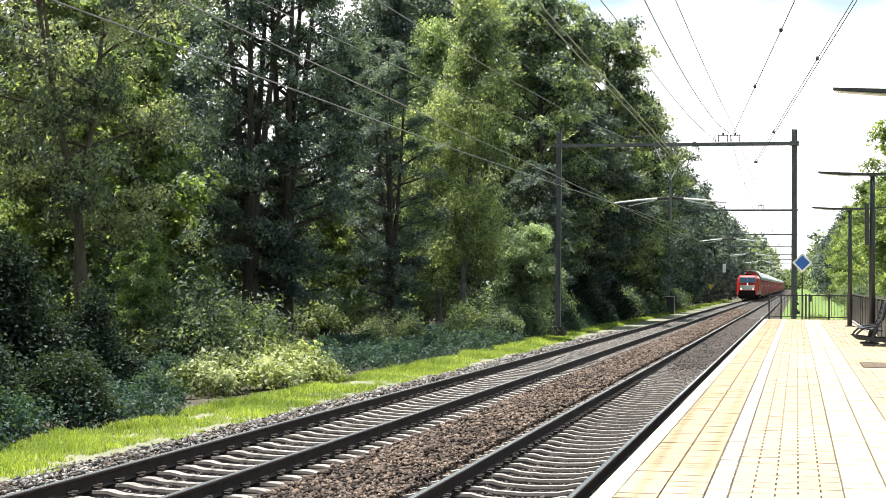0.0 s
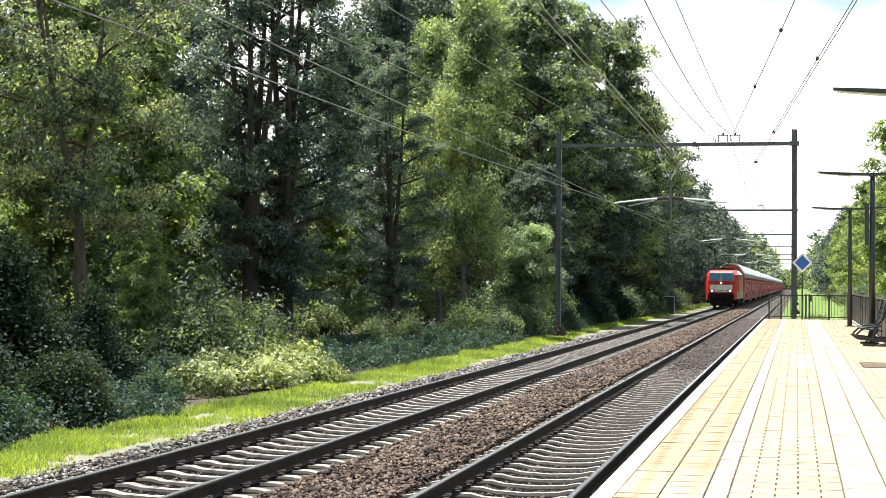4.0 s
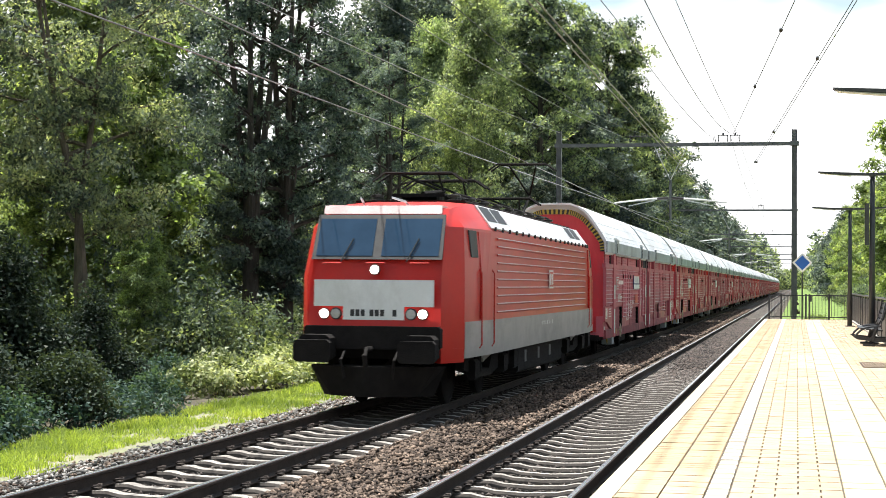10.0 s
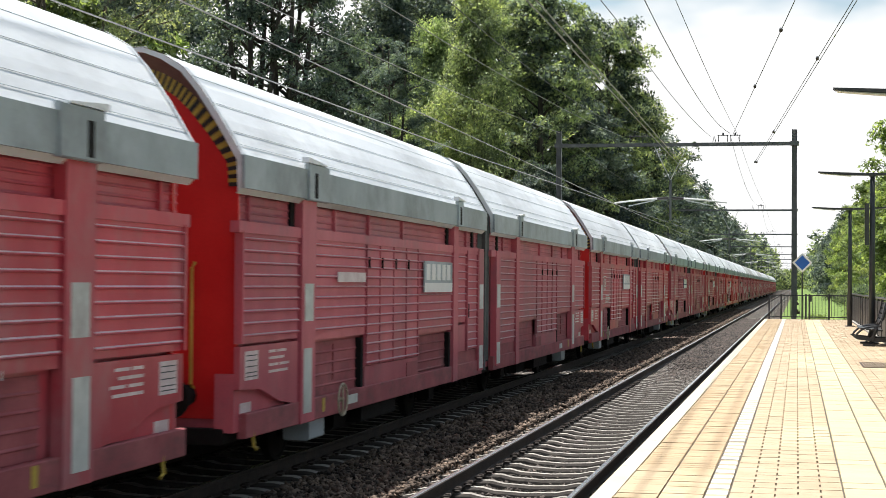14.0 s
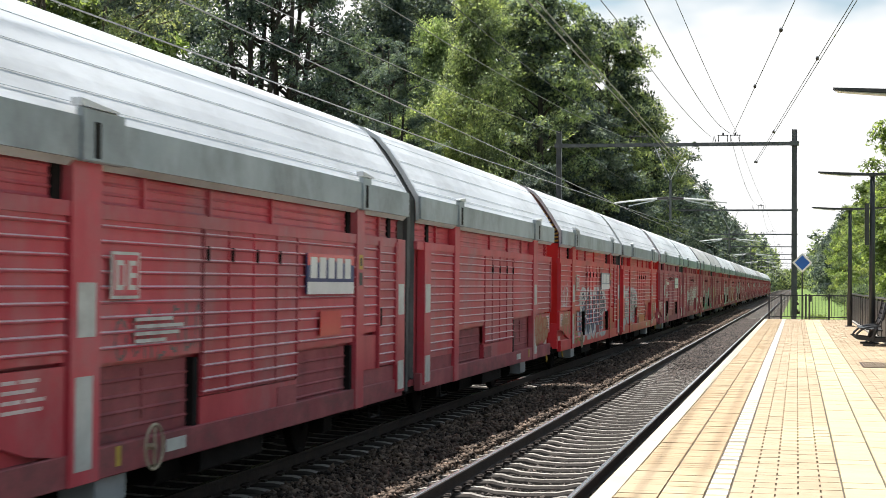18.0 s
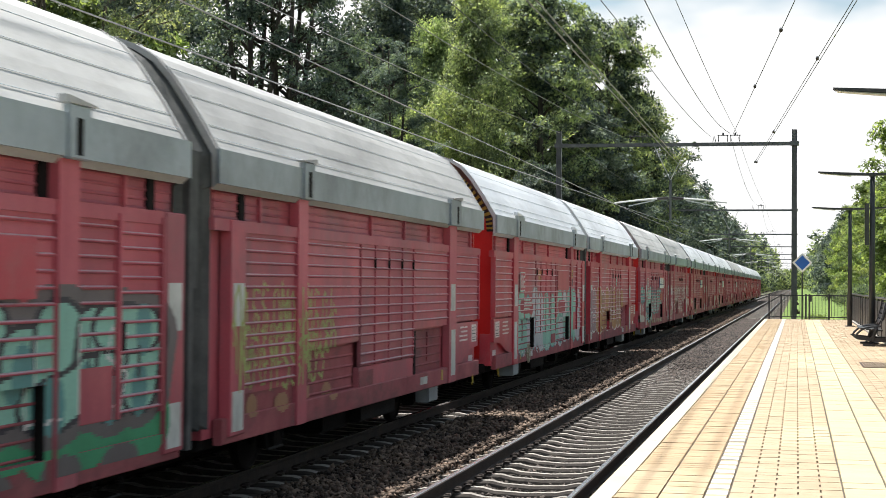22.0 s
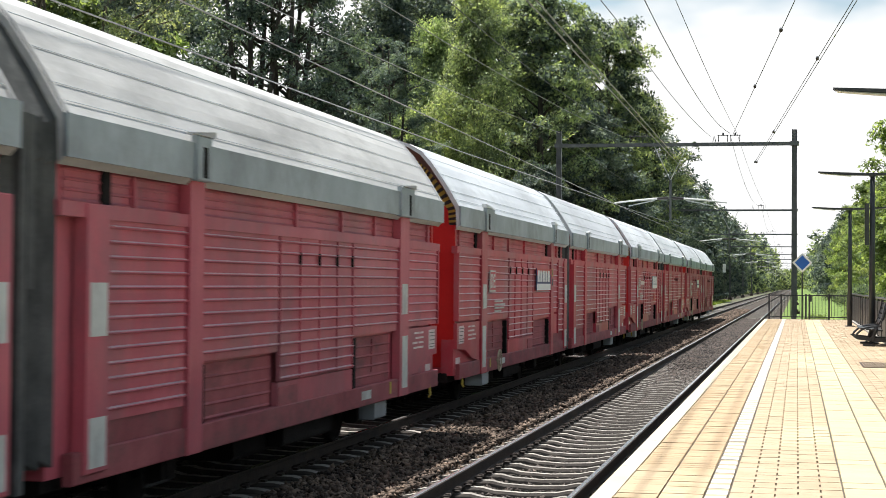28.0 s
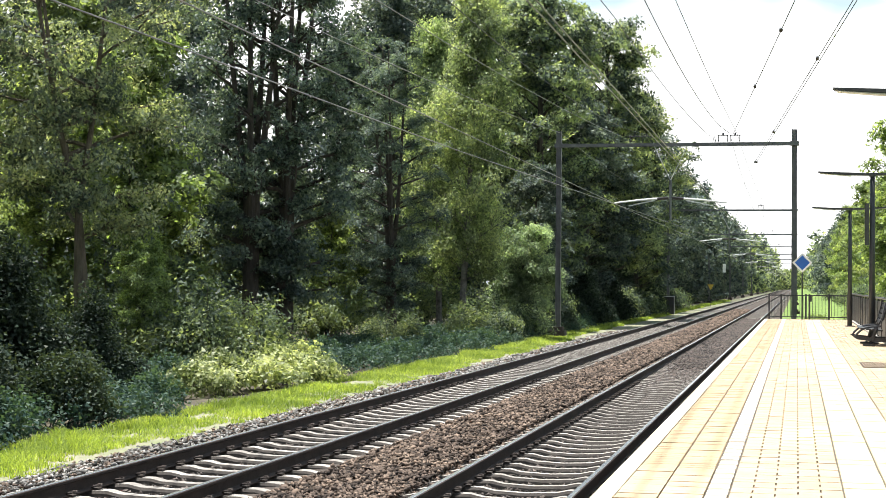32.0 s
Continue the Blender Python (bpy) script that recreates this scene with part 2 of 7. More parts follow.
M["wag_sill"] = surf("brake_dusted_red_sill", (0.270, 0.068, 0.080), (0.405, 0.125, 0.132), 1.6, 0.7, fine=0.2, vary=0.12, dirt=((0.099, 0.075, 0.072), 0.85, 1.1, (1, 0.7, 1.5)), spec=0.22)
M["wag_red_dull"] = surf("dull_maroon_paint", (0.415, 0.078, 0.106), (0.561, 0.138, 0.168), 1.1, 0.55, fine=0.14, vary=0.14, streak=(1, 1, 0.35), coat=0.08, dirt=((0.207, 0.128, 0.140), 0.75, 0.8, (1, 0.8, 0.5)), spec=0.32)
# the sky's glint on dull ribs, put into the colour
M["light_trim_dull"] = surf("dull_rib_glint", (0.415, 0.268, 0.281), (0.610, 0.451, 0.464), 4, 0.5)
M["wag_red_fresh"] = surf("fresh_red_paint", (0.600, 0.030, 0.043), (0.730, 0.064, 0.076), 1.1, 0.36, fine=0.1, vary=0.1, streak=(1, 1, 0.35), coat=0.08, dirt=((0.293, 0.061, 0.073), 0.7, 0.9, (1, 0.8, 0.5)), spec=0.32)
M["wag_red_deep"] = surf("bright_red_paint", (0.600, 0.014, 0.016), (0.700, 0.030, 0.028), 1.0, 0.4, fine=0.1, coat=0.3)
M["wag_roof"] = surf("pale_aluminium_roof", (0.577, 0.595, 0.623), (0.744, 0.763, 0.790), 0.8, 0.40, 0.2, fine=0.06, vary=0.1, streak=(1, 0.25, 1), dirt=((0.335, 0.335, 0.335), 0.75, 0.7, (1, 0.35, 1)))
M["wag_roof_dull"] = surf("matt_grey_roof", (0.372, 0.372, 0.372), (0.521, 0.521, 0.512), 0.9, 0.6, 0.05, fine=0.1, vary=0.1, streak=(1, 0.25, 1), dirt=((0.205, 0.200, 0.195), 0.8, 0.8, (1, 0.3, 1)))
M["wag_fascia"] = surf("grey_green_fascia", (0.305, 0.360, 0.388), (0.430, 0.492, 0.525), 1.2, 0.5, 0.1, fine=0.08, vary=0.1, dirt=((0.122, 0.128, 0.128), 0.8, 0.9, (1, 0.6, 0.5)))
M["wag_dark"] = surf("grimy_underframe", (0.005, 0.0042, 0.004), (0.014, 0.012, 0.011), 4, 0.9, bump=0.3, spec=0.25)
M["wag_bellows"] = surf("grey_rubber_bellows", (0.040, 0.043, 0.044), (0.100, 0.104, 0.102), 3, 0.75)
M["reflect"] = surf("pale_reflector_plate", (0.512, 0.549, 0.512), (0.671, 0.695, 0.659), 4, 0.5, fine=0.1, dirt=((0.244, 0.207, 0.195), 0.8, 2.5, (1, 1, 0.6)))
M["yellow"] = surf("yellow_paint", (0.42, 0.30, 0.04), (0.55, 0.40, 0.06), 4, 0.6)
M["hazard_black"] = surf("black_paint", (0.012, 0.012, 0.012), (0.03, 0.03, 0.03), 4, 0.5)
M["loco_red"] = surf("traffic_red_gloss", (0.46, 0.017, 0.013), (0.56, 0.032, 0.020), 0.8, 0.3, fine=0.05, coat=0.0, dirt=((0.30, 0.045, 0.036), 0.4, 0.9, (1, 1, 0.5)), spec=0.25)
M["loco_grey"] = surf("light_grey_dirty_paint", (0.299, 0.293, 0.276), (0.414, 0.402, 0.380), 1.3, 0.5, fine=0.1, dirt=((0.149, 0.138, 0.127), 0.45, 1.2, (1, 0.4, 1.2)))
M["loco_white"] = surf("cool_white_paint", (0.66, 0.68, 0.66), (0.74, 0.76, 0.74), 2, 0.45, fine=0.05, dirt=((0.42, 0.42, 0.38), 0.5, 2.0, (1, 1, 0.5)))
M["loco_roof"] = surf("silver_roof", (0.60, 0.62, 0.64), (0.76, 0.78, 0.80), 2, 0.45, 0.1, dirt=((0.40, 0.40, 0.40), 0.4, 1.2, (1, 0.4, 1)))
# blue base stands in for the sky mirrored in the windscreen
M["glass"] = surf("sky_blue_glass", (0.010, 0.03, 0.06), (0.018, 0.045, 0.085), 1, 0.03, fine=0.0, spec=0.55)
M["lamp_on"] = glow("lit_headlamp", (1.0, 0.95, 0.8), 4.0)
M["lamp_off"] = surf("lamp_glass", (0.3, 0.3, 0.28), (0.5, 0.5, 0.46), 6, 0.15)
# pale print colour; on ribs it is a painted sky highlight
M["light_trim"] = surf("pale_print_and_rib_glint", (0.580, 0.440, 0.440), (0.820, 0.730, 0.720), 4, 0.4)
M["logo_blue"] = surf("dark_blue_print", (0.02, 0.03, 0.12), (0.03, 0.045, 0.16), 3, 0.5)
M["print_dark"] = surf("black_print", (0.02, 0.02, 0.02), (0.03, 0.03, 0.03), 3, 0.6)
M["brake_ring"] = surf("worn_pale_yellow_paint", (0.34, 0.30, 0.20), (0.5, 0.46, 0.34), 5, 0.6)
M["bare_lamp"] = surf("lamp_diffuser", (0.34, 0.34, 0.30), (0.44, 0.44, 0.38), 3, 0.3)


# ---- mesh helpers ----
class Geo:
    """Collects vertices and faces of one mesh."""

    def __init__(self):
        self.v, self.f = [], []

    def add(self, verts, faces):
        k = len(self.v)
        self.v += [tuple(p) for p in verts]
        self.f += [tuple(k + i for i in q) for q in faces]
        return self

    def box(self, x0, x1, y0, y1, z0, z1, c=0.0):
        """A box; with c its upright and long edges are chamfered all round the xz outline."""
        if c <= 0:
            vs = [(x, y, z) for x in (x0, x1) for y in (y0, y1) for z in (z0, z1)]
            return self.add(vs, [(0, 1, 3, 2), (4, 6, 7, 5), (0, 4, 5, 1), (2, 3, 7, 6), (0, 2, 6, 4), (1, 5, 7, 3)])
        prof = [(x0 + c, z0), (x1 - c, z0), (x1, z0 + c), (x1, z1 - c), (x1 - c, z1), (x0 + c, z1), (x0, z1 - c), (x0, z0 + c)]
        return self.prism_y(prof, y0, y1)

    def prism_y(self, prof, y0, y1):
        """Closed outline (x, z), counter-clockwise seen from -y, drawn along y."""
        n = len(prof)
        vs = [(x, y0, z) for x, z in prof] + [(x, y1, z) for x, z in prof]
        fs = [(i, (i + 1) % n, n + (i + 1) % n, n + i) for i in range(n)]
        fs += [tuple(range(n - 1, -1, -1)), tuple(range(n, 2 * n))]
        return self.add(vs, fs)

    def prism(self, prof, axis, a, b):
        """Closed outline drawn along axis x or z. Outline is (y, z) for x, (x, y) for z."""
        n = len(prof)
        if axis == "x":
            vs = [(a, p, q) for p, q in prof] + [(b, p, q) for p, q in prof]
        else:
            vs = [(p, q, a) for p, q in prof] + [(p, q, b) for p, q in prof]
        fs = [(i, (i + 1) % n, n + (i + 1) % n, n + i) for i in range(n)]
        fs += [tuple(range(n - 1, -1, -1)), tuple(range(n, 2 * n))]
        return self.add(vs, fs)

    def tube(self, pts, r, n=6, r2=None):
        """A round bar along a line of points."""
        pts = [Vector(p) for p in pts]
        rings = []
        for i, p in enumerate(pts):
            d = (pts[min(i + 1, len(pts) - 1)] - pts[max(i - 1, 0)]).normalized()
            u = d.cross(Vector((0, 0, 1)) if abs(d.z) < 0.9 else Vector((1, 0, 0))).normalized()
            w = d.cross(u)
            rad = r if r2 is None else r + (r2 - r) * i / (len(pts) - 1)
            rings.append([p + (u * math.cos(2 * math.pi * j / n) + w * math.sin(2 * math.pi * j / n)) * rad for j in range(n)])
        vs = [q for ring in rings for q in ring]
        fs = [(i * n + j, i * n + (j + 1) % n, (i + 1) * n + (j + 1) % n, (i + 1) * n + j) for i in range(len(pts) - 1) for j in range(n)]
        fs += [tuple(range(n - 1, -1, -1)), tuple(range((len(pts) - 1) * n, len(pts) * n))]
        return self.add(vs, fs)

    def disc(self, c, axis, r, t, n=16, hub=0.0):
        """A turned disc, thickness t, with a raised hub."""
        c, a = Vector(c), Vector(axis).normalized()
        prof = [(0, t / 2 + hub), (r * 0.25, t / 2 + hub), (r * 0.32, t / 2), (r * 0.85, t / 2 * 0.7), (r * 0.9, t / 2), (r, t / 2 * 0.8), (r, -t / 2 * 0.8), (r * 0.9, -t / 2), (0, -t / 2)]
        u = a.cross(Vector((0, 0, 1)) if abs(a.z) < 0.9 else Vector((1, 0, 0))).normalized()
        w = a.cross(u)
        vs = [c + a * h + (u * math.cos(2 * math.pi * j / n) + w * math.sin(2 * math.pi * j / n)) * q for q, h in prof for j in range(n)]
        fs = [(i * n + j, (i + 1) * n + j, (i + 1) * n + (j + 1) % n, i * n + (j + 1) % n) for i in range(len(prof) - 1) for j in range(n)]
        return self.add(vs, fs)

    def ring(self, c, axis, r, t, n=20, k=6):
        c, a = Vector(c), Vector(axis).normalized()
        u = a.cross(Vector((0, 0, 1)) if abs(a.z) < 0.9 else Vector((1, 0, 0))).normalized()
        w = a.cross(u)
        vs = []
        for j in range(n):
            d = u * math.cos(2 * math.pi * j / n) + w * math.sin(2 * math.pi * j / n)
            vs += [c + d * (r + t * math.cos(2 * math.pi * i / k)) + a * t * math.sin(2 * math.pi * i / k) for i in range(k)]
        fs = [(j * k + i, j * k + (i + 1) % k, ((j + 1) % n) * k + (i + 1) % k, ((j + 1) % n) * k + i) for j in range(n) for i in range(k)]
        return self.add(vs, fs)

    def mesh(self, name, material, smooth=False):
        me = bpy.data.meshes.new(name)
        me.from_pydata(self.v, [], self.f)
        bm = bmesh.new()
        bm.from_mesh(me)
        if len(self.f) < 20000:
            bmesh.ops.recalc_face_normals(bm, faces=bm.faces)
        bm.to_mesh(me)
        bm.free()
        me.materials.append(M[material])
        if smooth:
            me.polygons.foreach_set("use_smooth", [True] * len(me.polygons))
        return me


def part(name, geo, material, parent=None, label="", smooth=False):
    """One mesh object under a thing or a part."""
    ob = new(name, geo.mesh(name, material, smooth) if isinstance(geo, Geo) else geo)
    ob.parent = parent
    if label:
        ob["label"] = label
    return ob


def thing(name, label, category, m=None, group="", kind=""):
    ob = tagged(new(name), label, category, group, kind)
    if m is not None:
        ob.matrix_basis = m
    return ob


def quick_mesh(name, verts, faces, material):
    """Many small pieces at once from arrays; every face has the same number of corners."""
    verts, faces = np.asarray(verts, np.float32), np.asarray(faces, np.int32)
    me = bpy.data.meshes.new(name)
    me.vertices.add(len(verts))
    me.vertices.foreach_set("co", verts.ravel())
    k = faces.shape[1]
    me.loops.add(faces.size)
    me.loops.foreach_set("vertex_index", faces.ravel())
    me.polygons.add(len(faces))
    me.polygons.foreach_set("loop_start", np.arange(len(faces), dtype=np.int32) * k)
    me.polygons.foreach_set("loop_total", np.full(len(faces), k, np.int32))
    me.update(calc_edges=True)
    me.validate()
    me.materials.append(M[material])
    return me


# ---- ground ----
def build_ground():
    xs = [-2500, -600, -150, -60, -40, -28, -20, -16, -14, -13, -12, -11.4, -10.8, -10.2, -9.7, -9.2, -8.85, -8.6, -8.3, -7.65, -7.5, -6.8, -6.1, -5.95, -5.4, -4.85, -4.36, -4.24, -3.8, -3.65, -2.9, -2.25, -2.1, -1.2, 2.4, 2.9, 3.6, 5, 8, 14, 30, 80, 300, 2500]
    ys = [-300, -80, -30] + [i * 2.0 for i in range(-5, 60)] + [i * 15.0 for i in range(8, 40)] + [700, 1000, 1500, 3000]

    def level(x, y):
        pts = [(-2500, -0.6), (-30, -0.6), (-14, -0.55), (-11.2, -0.42), (-10.4, -0.34), (-9.2, -0.36), (-8.75, -0.34), (-8.3, -0.24), (-7.65, -0.24), (-7.5, -0.32), (-6.1, -0.32), (-5.95, -0.23), (-4.85, -0.18), (-4.36, -0.215), (-4.24, -0.30), (-3.8, -0.31), (-3.65, -0.32), (-2.25, -0.32), (-2.1, -0.28), (-1.2, -0.32), (2.4, -0.1), (3.6, 0.25), (30, 0.2), (2500, 0.2)]
        z = np.interp(x, [p[0] for p in pts], [p[1] for p in pts])
        amp = 0.12 if x < -12 else 0.05 if x < -9 else 0.0 if x < 3 else 0.05
        return z + amp * noise.noise((x * 0.5, y * 0.35, 0.0))
    vs = [(x, y, level(x, y)) for y in ys for x in xs]
    nx = len(xs)
    fs, mats = [], []
    for j in range(len(ys) - 1):
        for i in range(nx - 1):
            fs.append((j * nx + i, j * nx + i + 1, (j + 1) * nx + i + 1, (j + 1) * nx + i))
            xm = (xs[i] + xs[i + 1]) / 2
            ym = (ys[j] + ys[j + 1]) / 2
            mats.append(0 if xm < -10.9 else 1 if xm < -8.8 else 3 if xm > 2 or (xm > -1.25 and ym > 67) else 2)
    me = bpy.data.meshes.new("ground")
    me.from_pydata(vs, [], fs)
    for k in ("soil", "verge", "ballast_bed", "field"):
        me.materials.append(M[k])
    me.polygons.foreach_set("material_index", mats)
    me.polygons.foreach_set("use_smooth", [True] * len(fs))
    tagged(new("ground", me), "railway corridor ground with ballast bed, verge and woodland floor", "ground", kind="structure")


def build_stones(inner):
    """Loose ballast, thickest beside and between the tracks where it is seen closest."""
    rng = np.random.default_rng(6 if inner else 5)

    def scatter(n, x0, x1, y0, y1, power):
        x = rng.uniform(x0, x1, n)
        y = y0 + (y1 - y0) * rng.uniform(0, 1, n) ** power
        return x, y
    sets = [scatter(22000, -7.5, -6.1, 13.5, 75, 1.5), scatter(34000, -3.7, -2.2, 13.5, 110, 1.5)] if inner else [scatter(40000, -5.6, -4.2, 13.5, 150, 2.2), scatter(6000, -4.25, -3.75, 13.5, 110, 1.9), scatter(12000, -9.2, -7.9, 13.5, 80, 1.7), scatter(4500, -9.65, -9.1, 13.5, 80, 1.7), scatter(2500, -2.2, -1.5, 13.5, 50, 1.6)]
    x = np.concatenate([s[0] for s in sets])
    y = np.concatenate([s[1] for s in sets])
    n = len(x)
    hump = 0.045 * np.exp(-((x + 4.85) / 0.7) ** 2) + rng.uniform(-0.02, 0.025, n)
    z = np.where(x < -8.4, -0.22 + (x + 8.4) * 0.16, -0.215) + hump
    if inner:
        mid = np.where(x < -5, XL, XR)
        # beyond 30 m the near track is filled over its sleepers
        full = np.where(x > -5, np.clip((y - 34) / 16, 0, 1), 0)
        z = -0.268 - 0.03 * np.exp(-((x - mid) / 0.3) ** 2) + rng.uniform(-0.012, 0.02, n) + full * 0.075
    z = np.where((not inner) & (x > -4.22) & (x < -3.7), -0.262, z)
    size = rng.uniform(0.014, 0.038, n) * (1 + 0.014 * (y - 14)) * (0.8 if inner else 1.0)
    base = np.array([(1, 0, 0), (-1, 0, 0), (0, 1, 0), (0, -1, 0), (0, 0, 1), (0, 0, -1)], float)
    tri = np.array([(0, 2, 4), (2, 1, 4), (1, 3, 4), (3, 0, 4), (2, 0, 5), (1, 2, 5), (3, 1, 5), (0, 3, 5)])
    shape = base[None] * rng.uniform(0.6, 1.3, (n, 6, 1)) + rng.normal(0, 0.34, (n, 6, 3))
    ang = rng.uniform(0, 2 * np.pi, n)
    tilt = rng.uniform(-0.7, 0.7, n)
    c, s, ct, st = np.cos(ang), np.sin(ang), np.cos(tilt), np.sin(tilt)
    sx = shape[..., 0] * 1.25
    sy = shape[..., 1] * ct[:, None] - shape[..., 2] * st[:, None] * 0.8
    sz = shape[..., 1] * st[:, None] + shape[..., 2] * ct[:, None] * 0.8
    vx = (sx * c[:, None] - sy * s[:, None]) * size[:, None] + x[:, None]
    vy = (sx * s[:, None] + sy * c[:, None]) * size[:, None] + y[:, None]
    vz = sz * size[:, None] + (z + size * 0.35)[:, None]
    verts = np.stack([vx, vy, vz], -1).reshape(-1, 3)
    faces = (tri[None] + (np.arange(n) * 6)[:, None, None]).reshape(-1, 3)
    me = quick_mesh("ballast_stones", verts, faces, "stone_oily" if inner else "stone")
    me.materials.append(M["stone_grey"])
    # newer grey stone on the shoulder beside the verge
    pale = ((x < -7.8) & (not inner) & (rng.uniform(0, 1, n) < 0.72)).astype(int)
    me.polygons.foreach_set("material_index", np.repeat(pale, 8))
    tagged(new("ballast_stones", me), "dark oily stone ballast between the rails" if inner else "loose brown-grey crushed stone ballast along the tracks", "ballast", kind="stuff")


# ---- tracks ----
RAIL = [(-0.075, -0.172), (0.075, -0.172), (0.075, -0.160), (0.012, -0.142), (0.009, -0.052), (0.036, -0.036), (0.036, -0.012), (0.026, -0.002), (-0.026, -0.002), (-0.036, -0.012), (-0.036, -0.036), (-0.009, -0.052), (-0.012, -0.142), (-0.075, -0.160)]


def sleeper_mesh(width):
    """Concrete sleeper: full seats under the rails, waisted and lower in the middle, sloping ends."""
    prof = [(-1.26, -0.225, 0.07), (-1.0, -0.178, 0.08), (-0.5, -0.174, 0.08), (-0.36, -0.205, 0.072), (0.0, -0.222, 0.066), (0.36, -0.205, 0.072), (0.5, -0.174, 0.08), (1.0, -0.178, 0.08), (1.26, -0.225, 0.07)]
    g = Geo()
    vs, fs = [], []
    for x, z, w in prof:
        w *= width
        vs += [(x, -w - 0.02, -0.36), (x, -w, z - 0.03), (x, -w + 0.022, z), (x, w - 0.022, z), (x, w, z - 0.03), (x, w + 0.02, -0.36)]
    for i in range(len(prof) - 1):
        for j in range(5):
            fs.append((i * 6 + j, i * 6 + j + 1, i * 6 + 6 + j + 1, i * 6 + 6 + j))
    fs += [(0, 1, 2, 3, 4, 5), tuple(48 + i for i in (5, 4, 3, 2, 1, 0))]
    g.add(vs, fs)
    me = g.mesh("sleeper", "sleeper")
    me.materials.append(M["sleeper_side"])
    # faces that don't look up take the painted shade colour
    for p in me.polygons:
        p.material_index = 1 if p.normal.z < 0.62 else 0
    return me


def clip_mesh():
    """Spring rail clip with its shoulder, 12 cm across."""
    g = Geo()
    g.box(-0.035, 0.045, -0.055, 0.055, -0.178, -0.150, 0.006)
    g.tube([(-0.03, -0.05, -0.15), (0.0, -0.06, -0.125), (0.05, -0.045, -0.12), (0.06, 0.0, -0.13), (0.05, 0.045, -0.12), (0.0, 0.06, -0.125), (-0.03, 0.05, -0.15)], 0.011, 5)
    return g


def build_track(name, xc, y0, label, width):
    tr = thing(name, label, "railway track", pose(xc, 0, 0), kind="structure")
    for sx in (-0.7535, 0.7535):
        g = Geo().prism_y([(x + sx, z) for x, z in RAIL], -30, 900)
        rail = part("rail", g, "rail_web", tr, "rust-brown steel rail with a polished head")
        part("rail_head", Geo().prism_y([(sx - 0.027, -0.003), (sx + 0.027, -0.003), (sx + 0.022, 0.0015), (sx - 0.022, 0.0015)], -30, 900), "rail_head", rail, "bright worn running surface")
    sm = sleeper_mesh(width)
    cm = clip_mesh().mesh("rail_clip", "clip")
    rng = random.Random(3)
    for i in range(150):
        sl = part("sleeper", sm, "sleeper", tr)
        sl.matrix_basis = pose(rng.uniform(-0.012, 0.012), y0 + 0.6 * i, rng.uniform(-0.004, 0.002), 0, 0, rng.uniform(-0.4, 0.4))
        if i < 42:
            for sx in (-0.7535, 0.7535):
                for d in (-1, 1):
                    c = part("rail_clip", cm, "clip", sl)
                    c.matrix_basis = pose(sx + d * 0.085, 0, 0.0, 0, 0, 0 if d > 0 else 180)
    far = Geo()
    for i in list(range(-75, 0)) + list(range(150, 700)):
        y = y0 + 0.6 * i
        far.box(-1.25, 1.25, y - 0.08, y + 0.08, -0.3, -0.215 if xc > -5 else -0.19)
    tagged(part("far_sleepers", far, "sleeper", tr), kind="stuff")


